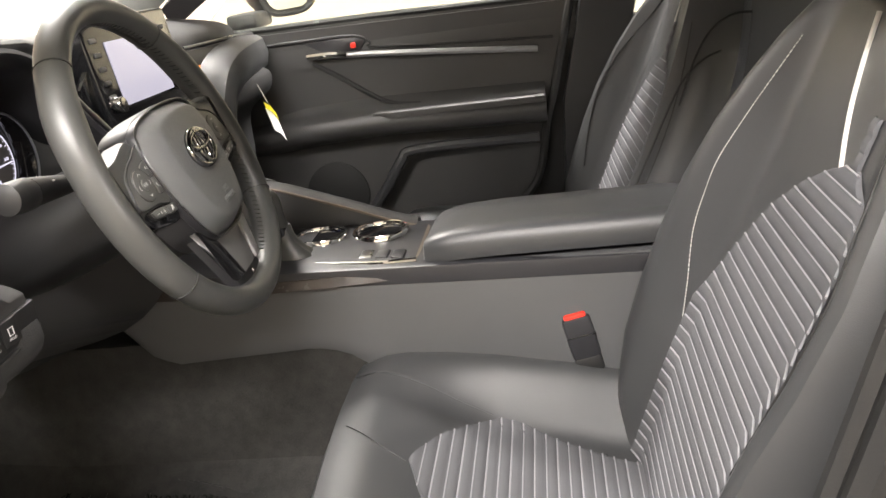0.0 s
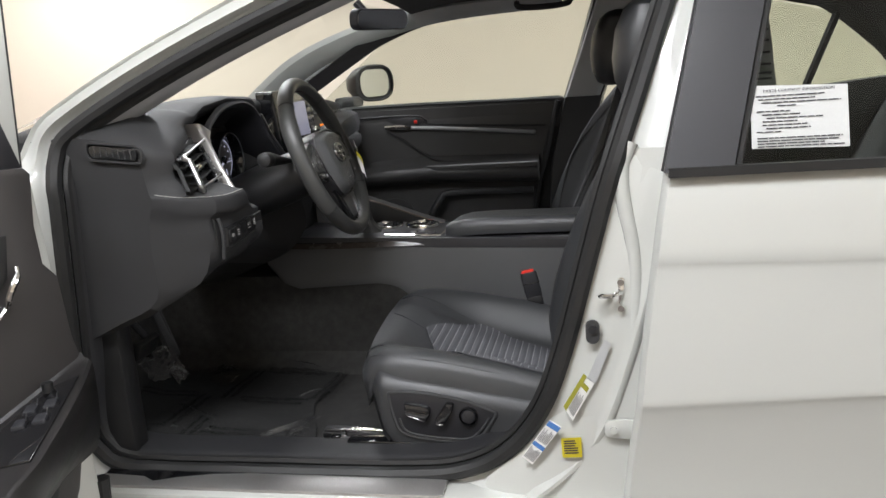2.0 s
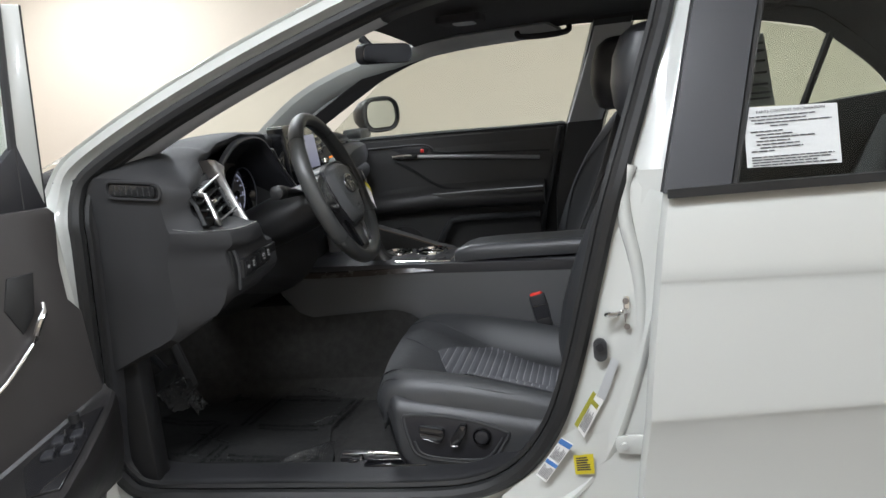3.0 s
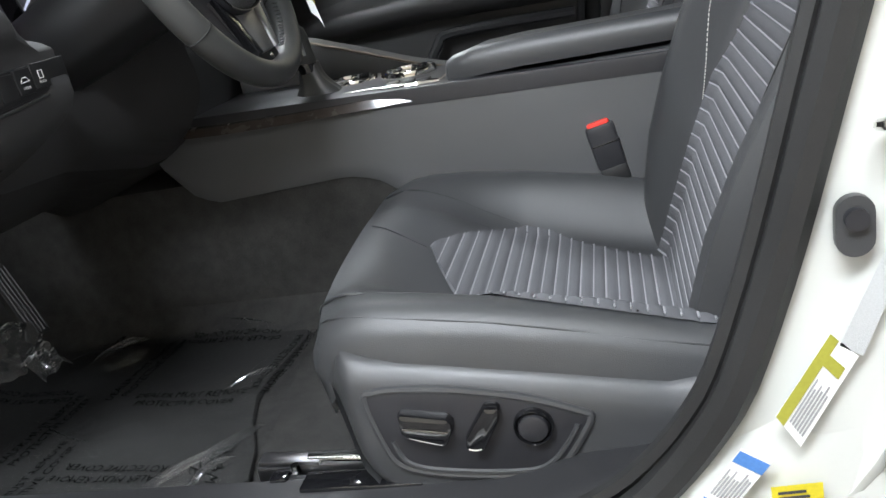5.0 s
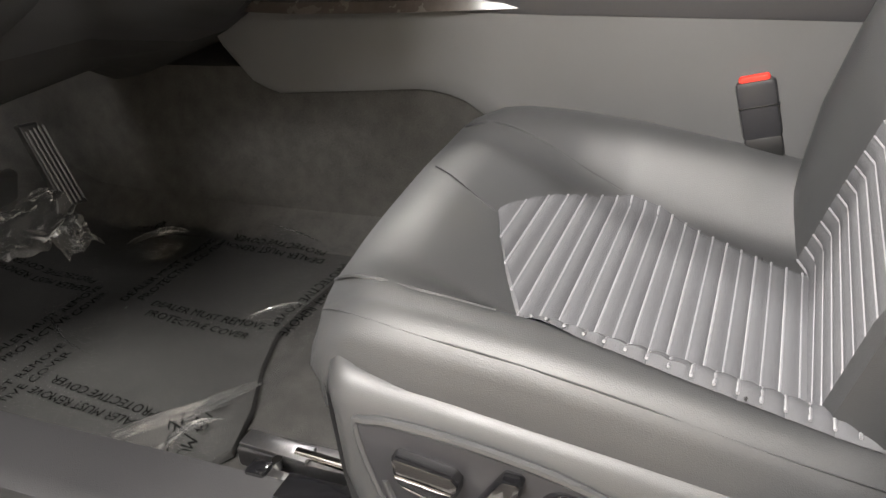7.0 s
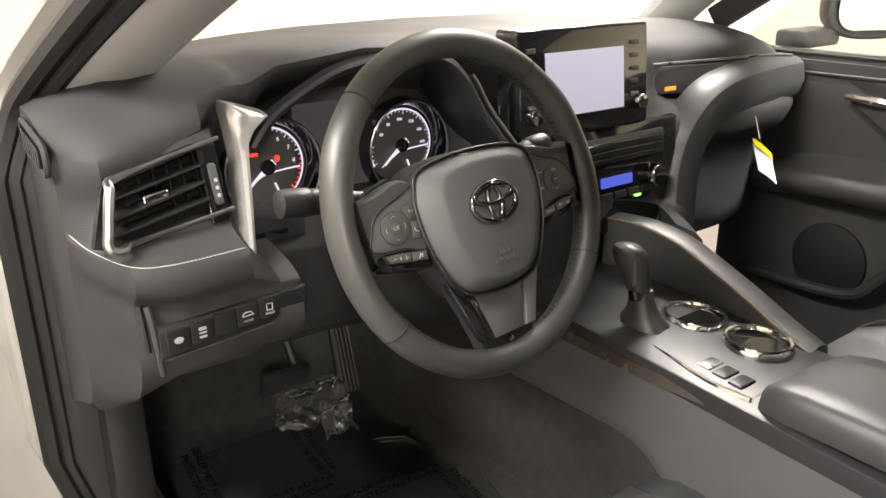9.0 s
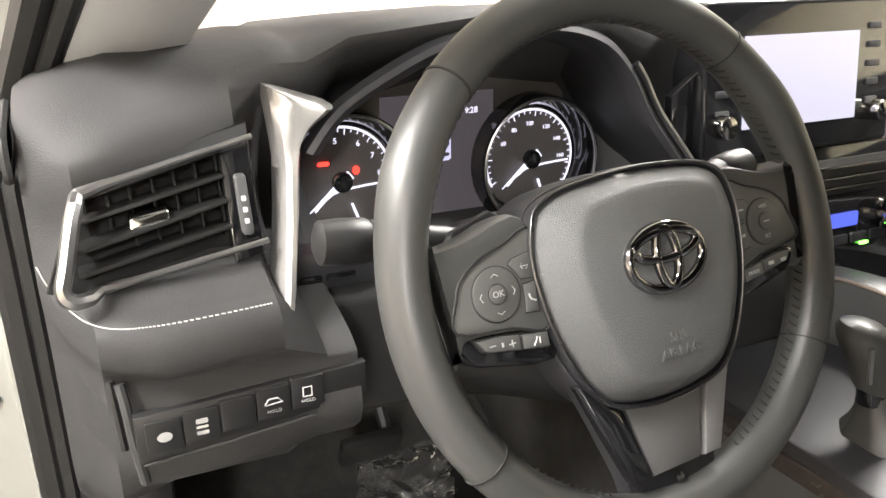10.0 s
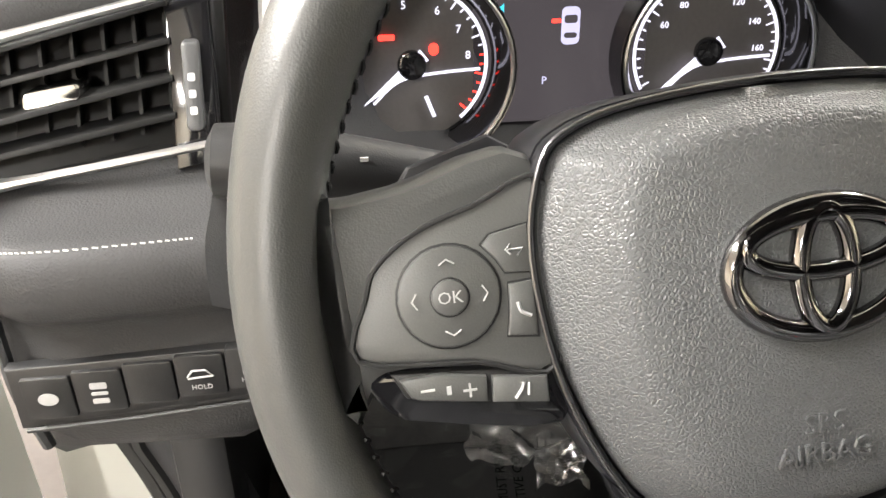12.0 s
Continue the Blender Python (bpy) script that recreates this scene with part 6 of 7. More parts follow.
for r, z, ox in ((0.042, 0.727, 0.0), (0.038, 0.735, 0.0), (0.030, 0.745, -0.003), (0.024, 0.756, -0.006), (0.021, 0.770, -0.009), (0.019, 0.785, -0.010)):
    boot_rings.append([V(-0.045 + ox + r * (1 + 0.10 * math.sin(5 * t + 40 * z)) * math.cos(t), -0.028 + 0.78 * r * (1 + 0.10 * math.cos(4 * t + 30 * z)) * math.sin(t), z) for t in [2 * math.pi * i / 36 for i in range(36)]])
part("boot", loft(boot_rings), WHEEL_LEATHER, shifter, "gathered leather boot")
part("stem", tube([(-0.054, -0.030, 0.770), (-0.058, -0.033, 0.80)], 0.0175, 16), GLOSS, shifter, "gloss black lever stem")
part("knob", loft([[V(-0.058 - 0.25 * (z - 0.79) + r * math.cos(t), -0.034 - 0.15 * (z - 0.79) + 0.80 * r * math.sin(t), z) for t in [2 * math.pi * i / 24 for i in range(24)]] for r, z in ((0.019, 0.784), (0.0215, 0.790), (0.0235, 0.805), (0.0265, 0.820), (0.0295, 0.833), (0.0290, 0.844), (0.022, 0.852), (0.010, 0.8555), (0.002, 0.856))]), WHEEL_LEATHER, shifter, "leather gear knob")
part("knob_inlay", tube([(-0.048, -0.058, 0.838), (-0.046, -0.056, 0.80)], 0.003, 6), SATIN, shifter)
part("gate_light", box((-0.045, -0.072, 0.7265), (0.012, 0.005, 0.003), 0.001), LED, shifter, "blue gear light")

# ---- passenger door ----
pdoor = thing("passenger_door", "closed black passenger door trim with chrome strip", "car door")


def dx(u, v, w):
    return V(u, 0.735 - w, v)


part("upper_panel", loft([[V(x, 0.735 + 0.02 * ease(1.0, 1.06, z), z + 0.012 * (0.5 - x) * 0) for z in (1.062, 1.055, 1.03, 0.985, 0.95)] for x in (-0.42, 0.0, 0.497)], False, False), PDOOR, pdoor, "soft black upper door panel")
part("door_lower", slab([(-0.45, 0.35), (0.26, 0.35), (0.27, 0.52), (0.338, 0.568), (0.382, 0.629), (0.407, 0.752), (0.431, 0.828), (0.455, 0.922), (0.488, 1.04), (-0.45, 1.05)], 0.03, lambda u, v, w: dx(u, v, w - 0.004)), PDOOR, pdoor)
part("chrome_strip", tube(smooth_path([(-0.165, 0.722, 0.983), (0.0, 0.721, 0.972), (0.2, 0.720, 0.955), (0.401, 0.720, 0.936)], 4), 0.0075, 8), SILVER, pdoor, "satin silver trim strip")
part("door_edge_seal", tube(smooth_path([(0.27, 0.724, 0.52), (0.338, 0.724, 0.568), (0.382, 0.724, 0.629), (0.407, 0.724, 0.752), (0.431, 0.724, 0.828), (0.455, 0.724, 0.922), (0.489, 0.724, 1.045)], 4), 0.0105, 8), RUBBER, pdoor, "black rubber rear edge seal")
part("belt_line", tube([(-0.42, 0.755, 1.062), (0.0, 0.757, 1.06), (0.505, 0.755, 1.05)], 0.008, 8), RUBBER, pdoor)
part("handle_recess", slab([(-0.13, 0.985), (-0.04, 0.98), (-0.02, 1.005), (-0.05, 1.02), (-0.18, 1.015)], 0.012, lambda u, v, w: dx(u, v, w + 0.004), 0.003), SATIN_BLACK, pdoor)
part("inner_handle", tube(smooth_path([(-0.17, 0.716, 0.984), (-0.11, 0.705, 0.985), (-0.07, 0.712, 0.98)], 4), 0.008, 8), CHROME, pdoor, "chrome inner handle")
part("lock_tab", box((-0.052, 0.724, 0.998), (0.013, 0.010, 0.013), 0.002), RED, pdoor, "red lock tab")
part("armrest", loft([smooth_path([V(x, 0.742, z + 0.045), V(x, 0.728 - d, z + 0.026), V(x, 0.700 - d, z + 0.014), V(x, 0.675 - d, z + 0.006), V(x, 0.664 - d, z - 0.008), V(x, 0.668 - d, z - 0.024), V(x, 0.69 - d, z - 0.042), V(x, 0.742, z - 0.06)], 3) for x, z, d in ((-0.42, 0.792, -0.03), (-0.3, 0.802, -0.01), (-0.2, 0.812, 0.005), (0.0, 0.82, 0.015), (0.2, 0.815, 0.02), (0.41, 0.81, 0.02))], True), PDOOR, pdoor, "padded door armrest")
part("pocket_edge", tube(smooth_path([(-0.35, 0.70, 0.56), (-0.10, 0.69, 0.57), (-0.02, 0.69, 0.63), (0.03, 0.69, 0.70), (0.08, 0.70, 0.725), (0.385, 0.705, 0.722)], 4), 0.013, 8), PLASTIC, pdoor, "map pocket edge")
part("panel_crease", tube(smooth_path([(-0.165, 0.731, 0.965), (-0.10, 0.728, 0.925), (-0.03, 0.724, 0.875), (0.03, 0.715, 0.845), (0.10, 0.71, 0.838)], 4), 0.006, 6), DASH, pdoor)
part("upper_edge", tube(smooth_path([(-0.40, 0.733, 1.02), (-0.20, 0.732, 1.022), (-0.05, 0.732, 1.02), (-0.01, 0.731, 1.00), (0.02, 0.731, 0.985), (0.44, 0.731, 0.958)], 4), 0.004, 6), DASH, pdoor)
part("grip_top", slab([(0.0, 0.685), (0.41, 0.672), (0.41, 0.648), (0.03, 0.650), (-0.02, 0.668)], 0.016, lambda u, v, w: V(u, v, 0.835 + w), 0.007), PDOOR, pdoor, "padded grip top")
part("speaker", thing_disc((-0.16, 0.62), 0.085, 0.004, dx, 0.002), RUBBER, pdoor, "round door speaker grille")

mirror = thing("side_mirror", "passenger side door mirror", "mirror")
MM = pose(-0.262, 0.945, 1.152, 0, 0, -30)
part("mirror_shell", loft([[MM @ V(d, a * math.copysign(abs(math.cos(t)) ** 0.75, math.cos(t)), b * math.copysign(abs(math.sin(t)) ** 0.75, math.sin(t))) for t in [2 * math.pi * i / 36 for i in range(36)]] for d, a, b in ((-0.13, 0.02, 0.02), (-0.10, 0.065, 0.045), (-0.05, 0.098, 0.066), (-0.01, 0.108, 0.074), (0.004, 0.108, 0.074), (0.006, 0.102, 0.068), (-0.004, 0.098, 0.064))]), SATIN_BLACK, mirror, "mirror shell")
part("mirror_glass", slab(rounded(0.160, 0.108, 0.042), 0.004, lambda u, v, w: MM @ V(0.002 + w, u, v)), MIRROR, mirror, "mirror glass")
part("mirror_arm", box((-0.34, 0.83, 1.085), (0.08, 0.14, 0.04), 0.01), SATIN_BLACK, mirror)

inner = thing("rearview_mirror", "frameless rearview mirror on the windshield", "mirror")
IM = look((0.045, 0.0, 1.333), (1.0, -0.58, 1.25))
part("mirror_body", slab(rounded(0.20, 0.058, 0.022), 0.03, lambda u, v, w: IM @ V(u, v, -w), 0.006), SATIN_BLACK, inner)
part("mirror_face", slab(rounded(0.192, 0.051, 0.02), 0.002, lambda u, v, w: IM @ V(u, v, -0.002 - w)), MIRROR, inner, "mirror face")
part("mirror_stem", tube([(0.02, 0.0, 1.335), (-0.01, 0.0, 1.36), (-0.03, 0.0, 1.385)], 0.012, 8), SATIN_BLACK, inner)


# ---- passenger side of the dash ----
sweep = smooth_path([(-0.285, 0.72, 1.010), (-0.262, 0.60, 1.012), (-0.255, 0.48, 1.004), (-0.252, 0.40, 0.985), (-0.250, 0.345, 0.945), (-0.248, 0.318, 0.895), (-0.240, 0.302, 0.845), (-0.225, 0.285, 0.80), (-0.19, 0.25, 0.775), (-0.12, 0.20, 0.765)], 5)
rings = []
for k, q in enumerate(sweep):
    a, b = sweep[max(k - 1, 0)], sweep[min(k + 1, len(sweep) - 1)]
    n = V(0, -(b.z - a.z), b.y - a.y).normalized() * (-1 if b.y < a.y else 1)
    rings.append([q + n * 0.050 + V(-0.05, 0, 0), q + n * 0.044 + V(-0.006, 0, 0), q + n * 0.034 + V(0.008, 0, 0), q + V(0.016, 0, 0), q - n * 0.030 + V(0.008, 0, 0), q - n * 0.042 + V(-0.006, 0, 0), q - n * 0.048 + V(-0.06, 0, 0)])
part("dash_sweep", loft(rings), PLASTIC, dash, "padded sweep running into the console")
decor = smooth_path([(-0.325, 0.28, 1.045), (-0.312, 0.42, 1.040), (-0.305, 0.56, 1.038)], 4)
part("decor_panel", loft([[p + V(0, 0, 0.020), p + V(0.008, 0, 0.0), p + V(0.010, 0, -0.030), p + V(-0.04, 0, -0.035), p + V(-0.04, 0, 0.02)] for p in decor]), SATIN_BLACK, dash, "grey decor panel")
part("decor_line", tube([p + V(0.006, 0, 0.024) for p in smooth_path([(-0.31, 0.245, 1.050), (-0.312, 0.42, 1.045), (-0.302, 0.60, 1.042), (-0.30, 0.70, 1.035)], 4)], 0.0028, 6), SATIN, dash)
part("passenger_vent", slab([(0.575, 1.005), (0.70, 1.010), (0.705, 1.048), (0.575, 1.055)], 0.02, lambda u, v, w: V(-0.292 - w * -1, u, v), 0.003), GLOSS, dash, "passenger side vent")
for i in range(3):
    part("vent_slat", box((-0.288, 0.638, 1.018 + 0.012 * i), (0.012, 0.115, 0.003), 0.001), SATIN, dash)
part("orange_mark", box((-0.262, 0.262, 1.035), (0.004, 0.028, 0.007), 0.001), ORANGE, dash, "amber indicator")
part("start_panel", slab([(-0.125, 0.92), (-0.085, 0.92), (-0.095, 1.09), (-0.14, 1.06)], 0.01, lambda u, v, w: V(-0.272 + w, u, v), 0.002), GLOSS, dash, "gloss black side panel")

tag = thing("paper_tag", "white paper tag with yellow header", "tag")
part("tag_sheet", loft([[V(-0.222 + 0.004 * math.sin(3 * k), 0.475 + 0.055 * k + 0.03 * j, 0.922 - 0.030 * k - 0.055 * j) for k in (0, 0.5, 1, 1.5)] for j in (0.25, 0.6, 1.0, 1.35)], False, False), PAPER, tag)
part("tag_header", loft([[V(-0.220 + 0.004 * math.sin(3 * k), 0.475 + 0.055 * k + 0.03 * j, 0.9225 - 0.030 * k - 0.055 * j) for k in (0, 0.5, 1, 1.5)] for j in (0.0, 0.3)], False, False), YELLOW, tag, "yellow header band")
part("tag_string", tube([(-0.235, 0.50, 0.96), (-0.222, 0.505, 0.915)], 0.001, 4), STITCH, tag)

# ---- seat hardware ----
buckle = thing("seat_belt_buckle", "black seat belt buckle with red button", "seat belt buckle")
BK = look((0.46, -0.118, 0.50), (0.425, -0.112, 0.66)) @ pose(0, 0, 0, 0, 0, 90)


def bk(u, v, w):
    return V(0.432 + u + 0.18 * (0.60 - v), -0.118 - w * -1 * -1, v)


part("buckle_body", box((0, 0, 0), (0.046, 0.024, 0.075), 0.006, pose(0.437, -0.120, 0.583, 0, -12, 0)), SATIN_BLACK, buckle, "black buckle body")
part("buckle_band", box((0, 0, 0), (0.0465, 0.0245, 0.003), 0.001, pose(0.437, -0.120, 0.588, 0, -12, 0)), GLOSS, buckle)
part("release_button", box((0, 0, 0), (0.036, 0.017, 0.014), 0.004, pose(0.429, -0.1205, 0.618, 0, -12, 0)), RED, buckle, "red release button")
part("buckle_collar", box((0, 0, 0), (0.044, 0.022, 0.030), 0.005, pose(0.447, -0.121, 0.536, 0, -12, 0)), BLACK_PLASTIC, buckle)
part("buckle_stem", box((0, 0, 0), (0.034, 0.012, 0.14), 0.003, pose(0.458, -0.122, 0.48, 0, -10, 0)), RUBBER, buckle)

rail = thing("seat_rail", "bare steel seat slide rail on the carpet", "seat rail")
part("rail_channel", box((0.13, -0.617, 0.364), (0.30, 0.030, 0.024), 0.004), STEEL, rail, "grey steel channel")
part("rail_cap", slab([(-0.016, -0.628), (0.066, -0.634), (0.066, -0.612), (-0.016, -0.606)], 0.005, lambda u, v, w: V(u, v, 0.382 + w), 0.0015), STEEL, rail, "folded steel cap")
part("rail_pin", tube([(0.05, -0.622, 0.380), (0.16, -0.630, 0.380)], 0.0055, 10), CHROME, rail)
part("rail_cover", box((0.13, -0.662, 0.360), (0.15, 0.034, 0.036), 0.003), GLOSS, rail, "black rail cover box")
part("rail_bracket", slab([(0.006, -0.690), (0.076, -0.690), (0.072, -0.645), (0.030, -0.640), (0.026, -0.662), (0.0, -0.668)], 0.008, lambda u, v, w: V(u, v, 0.372 + w), 0.002), STEEL, rail, "grey end bracket")
part("rail_tab", box((0.02, -0.648, 0.372), (0.022, 0.020, 0.010), 0.002), GLOSS, rail)
part("rail_bolt", tube([(0.038, -0.640, 0.374), (0.038, -0.640, 0.384)], 0.006, 6), CHROME, rail)
part("rail_label", box((0.10, -0.680, 0.368), (0.012, 0.001, 0.006), 0), STEEL, rail)

# ---- pedals ----
gas = thing("accelerator_pedal", "ribbed black accelerator pedal", "pedal")
part("pedal_plate", slab([(-0.268, 0.425), (-0.222, 0.415), (-0.228, 0.555), (-0.262, 0.560)], 0.012, lambda u, v, w: V(-0.625 + w - 0.35 * (v - 0.49), u, v), 0.004), RUBBER, gas)
for i in range(5):
    part("pedal_rib", tube([V(-0.622 - 0.35 * (v - 0.49), -0.262 + 0.0085 * i + 0.004 * (v - 0.42) / 0.14, v) for v in (0.425, 0.55)], 0.0018, 5), SATIN_BLACK, gas)
brake = thing("brake_pedal", "black rubber brake pedal", "pedal")
part("pedal_pad", box((0, 0, 0), (0.02, 0.10, 0.055), 0.006, pose(-0.60, -0.39, 0.50, 0, 25, 0)), RUBBER, brake)
part("pedal_arm", tube([(-0.61, -0.36, 0.51), (-0.70, -0.36, 0.62), (-0.72, -0.36, 0.75)], 0.010, 8), SATIN_BLACK, brake)

# ---- floor mat and its film ----
floor_mat = thing("floor_mat", "dark carpet floor mat", "floor mat")
mat_o = [(-0.075, -0.655), (-0.125, -0.40), (-0.120, -0.165), (-0.30, -0.155), (-0.60, -0.20), (-0.66, -0.30), (-0.66, -0.60), (-0.60, -0.655)]
part("mat_pad", slab([(p.x, p.y) for p in smooth_path([(a, b, 0) for a, b in mat_o], 4, True)], 0.010, lambda u, v, w: V(u, v, 0.346 + w + 0.15 * max(0, -0.58 - u)), 0.004), MAT, floor_mat)
film = thing("protective_film", "clear crinkled protective film printed with text", "plastic film")


def film_z(x, y):
    """The height of the film where it lies on the mat."""
    n1 = abs(noise.noise(V(x * 9, y * 9, 0.3))) * 0.006 + abs(noise.noise(V(x * 22 + y * 14, y * 20, 1.7))) * 0.006 + abs(noise.noise(V(x * 60, y * 60, 4))) * 0.0015
    along, off = (x + 0.181) * 0.66 + (y + 0.671) * 0.75, (x + 0.181) * 0.75 - (y + 0.671) * 0.66
    fold = (0.018 * math.exp(-(off / 0.010) ** 2) + 0.010 * math.exp(-((off - 0.028) / 0.006) ** 2)) * ease(-0.02, 0.03, along) * (1 - ease(0.10, 0.16, along))
    far = 0.014 * math.exp(-((y + 0.165) / 0.012) ** 2) * (0.4 + abs(noise.noise(V(x * 25, 0, 9))))
    return 0.350 + n1 + fold + far + 0.15 * max(0, -0.58 - x)


rows = []
for i in range(81):
    row = []
    for j in range(71):
        a, b = i / 80, j / 70
        y = -0.672 + b * 0.53
        x = -0.70 + a * (0.615 + lerp(y, [(-0.67, 0.036), (-0.53, 0.036), (-0.37, 0.014), (-0.18, -0.033), (-0.14, -0.05)]))
        row.append(V(x, y, film_z(x, y)))
    rows.append(row)
sheet = part("film_sheet", loft(rows, False, False), FILM, film, "clear plastic sheet")
sheet.visible_shadow = False


def print_line(body, x, y, size, turn):
    o = text("print", body, size, Matrix.Translation((x, y, 0)) @ Matrix.Rotation(radians(turn), 4, "Z"), FILM_INK, film, 0.0)
    for v in o.data.vertices:
        v.co.z = film_z(v.co.x, v.co.y) + 0.0012


# each side of a printed frame: its middle and turn, with two lines of text
for x, y, turn in ((-0.240, -0.408, -4), (-0.255, -0.200, 176), (-0.372, -0.295, 86), (-0.112, -0.312, -94), (-0.570, -0.362, 176), (-0.452, -0.470, 86), (-0.255, -0.592, 174),
                   (-0.385, -0.610, 86), (-0.100, -0.645, -80), (-0.580, -0.165, -2), (-0.478, -0.120, 86), (-0.580, -0.575, -4)):
    a = radians(turn)
    for k, body in ((0.012, "DEALER MUST REMOVE"), (-0.012, "PROTECTIVE COVER")):
        print_line(body, x - k * math.sin(a), y + k * math.cos(a), 0.0195, turn)


def film_fold(points, spread, count, thick, seed):
    """A bundle of thin tapering creases of film along a line."""
    random.seed(seed)
    for i in range(count):
        off, rise = spread * (random.random() - 0.5), 0.010 * random.random()
        a, b = 0.35 * random.random(), 0.55 + 0.45 * random.random()
        path = smooth_path(points, 8)
        path = path[int(a * len(path)):int(b * len(path)) + 1]
        n = len(path) - 1
        line = [p + V(off * 0.8 + 0.002 * noise.noise(p * 60 + V(i, 0, 0)), -off * 0.6, rise * math.sin(math.pi * k / n)) for k, p in enumerate(path)]
        fold = part("film_fold", tube(line, [thick * (0.15 + math.sin(math.pi * k / n)) for k in range(n + 1)], 6, flat=2.2), CRUMPLE, film, "shiny crease of film")
        fold.visible_shadow = False


film_fold([(-0.200, -0.690, 0.366), (-0.157, -0.629, 0.366), (-0.113, -0.585, 0.364), (-0.086, -0.538, 0.360), (-0.068, -0.500, 0.356)], 0.024, 14, 0.0009, 3)
film_fold([(-0.110, -0.660, 0.362), (-0.100, -0.615, 0.364), (-0.075, -0.580, 0.360)], 0.016, 4, 0.0012, 5)
film_fold([(-0.180, -0.400, 0.358), (-0.135, -0.364, 0.358), (-0.105, -0.340, 0.356)], 0.006, 2, 0.0010, 6)
film_fold([(-0.430, -0.130, 0.362), (-0.330, -0.150, 0.362), (-0.211, -0.168, 0.360), (-0.150, -0.180, 0.358)], 0.008, 5, 0.0009, 7)
film_fold([(-0.50, -0.26, 0.362), (-0.455, -0.21, 0.362), (-0.42, -0.19, 0.360)], 0.014, 3, 0.0014, 8)
film_fold([(-0.50, -0.44, 0.358), (-0.40, -0.50, 0.358), (-0.33, -0.52, 0.356)], 0.05, 3, 0.0007, 9)

# film bunched up over the pedals
for cx, cy2, cz, sx2, sy2, sd in ((-0.600, -0.345, 0.435, 0.030, 0.075, 1), (-0.575, -0.295, 0.392, 0.024, 0.034, 2)):
    rows = []
    for i in range(23):
        row = []
        for j in range(31):
            a, b = i / 11 - 1, j / 15 - 1
            q = V(a, b, 0) + 0.30 * noise.noise_vector(V(a * 1.3 + sd, b * 1.3, 0.5)) + 0.16 * noise.noise_vector(V(a * 3.2 + sd, b * 3.2, 2))
            row.append(V(cx + q.x * sx2 - 0.010 * q.z, cy2 + q.y * sy2, cz + 0.055 * q.z - 0.9 * q.x * sx2))
        rows.append(row)
    crumple = part("film_crumple", loft(rows, False, False), WRAP, film, "crumpled milky bunch of film")
    crumple.visible_shadow = False

# ---- things on the centre pillar ----
striker = thing("door_striker", "chrome door latch striker", "latch")
sy0 = pillar_y(0.655, 0.755)
part("striker_plate", slab(rounded(0.013, 0.066, 0.006, c=(0.668, 0.752)), 0.005, lambda u, v, w: V(u, sy0 - 0.002 - w, v), 0.002), CHROME, striker)
part("striker_loop", tube(smooth_path([(0.668, sy0 - 0.004, 0.757), (0.650, sy0 - 0.022, 0.757), (0.632, sy0 - 0.024, 0.756), (0.630, sy0 - 0.010, 0.752), (0.650, sy0 - 0.002, 0.748)], 5), 0.0045, 8), CHROME, striker, "chrome wire loop")
for z in (0.728, 0.778):
    part("striker_screw", tube([(0.666, sy0 - 0.008, z), (0.666, sy0 - 0.013, z)], 0.006, 12), CHROME, striker)
stop = thing("courtesy_switch", "black oval rubber door switch", "switch")
sy1 = pillar_y(0.614, 0.684)
part("switch_base", slab(rounded(0.026, 0.046, 0.013, c=(0.613, 0.682)), 0.010, lambda u, v, w: V(u, sy1 - 0.008 - w * -1, v), 0.003), PLASTIC, stop)
part("switch_button", slab(oval(0.016, 0.016, 20, (0.613, 0.689)), 0.010, lambda u, v, w: V(u, sy1 - 0.014 - w * -1, v), 0.003), SATIN_BLACK, stop)
part("switch_screw", slab(oval(0.009, 0.009, 16, (0.613, 0.669)), 0.004, lambda u, v, w: V(u, sy1 - 0.010 - w * -1, v), 0.001), GLOSS, stop)


def sticker(name, label, quad, mat):
    """A thin label that follows the pillar; corners go round."""
    th = thing(name, label, "label")
    ys = [min(pillar_y(px, pz), -0.818) - 0.005 for px, pz in quad]
    rows = []
    for i in range(9):
        row = []
        for j in range(5):
            a, b = i / 8, j / 4
            x = (1 - a) * ((1 - b) * quad[0][0] + b * quad[3][0]) + a * ((1 - b) * quad[1][0] + b * quad[2][0])
            z = (1 - a) * ((1 - b) * quad[0][1] + b * quad[3][1]) + a * ((1 - b) * quad[1][1] + b * quad[2][1])
            row.append(V(x, (1 - a) * ((1 - b) * ys[0] + b * ys[3]) + a * ((1 - b) * ys[1] + b * ys[2]), z))
        rows.append(row)
    part("sheet", loft(rows, False, False), mat, th)

    def at(a, b, lift=0.0035):
        x = (1 - a) * ((1 - b) * quad[0][0] + b * quad[3][0]) + a * ((1 - b) * quad[1][0] + b * quad[2][0])
        z = (1 - a) * ((1 - b) * quad[0][1] + b * quad[3][1]) + a * ((1 - b) * quad[1][1] + b * quad[2][1])
        return V(x, (1 - a) * ((1 - b) * ys[0] + b * ys[3]) + a * ((1 - b) * ys[1] + b * ys[2]) - 0.001, z)

    return th, at


def bars(th, at, a0, a1, b0, b1, n, mat):
    for i in range(n):
        b = b0 + (b1 - b0) * i / n
        end = a1 - (a1 - a0) * 0.35 * random.random()
        part("print_bar", loft([[at(a0 + (end - a0) * k / 4, b) for k in range(5)], [at(a0 + (end - a0) * k / 4, b + (b1 - b0) / n * 0.55) for k in range(5)]], False, False), mat, th)


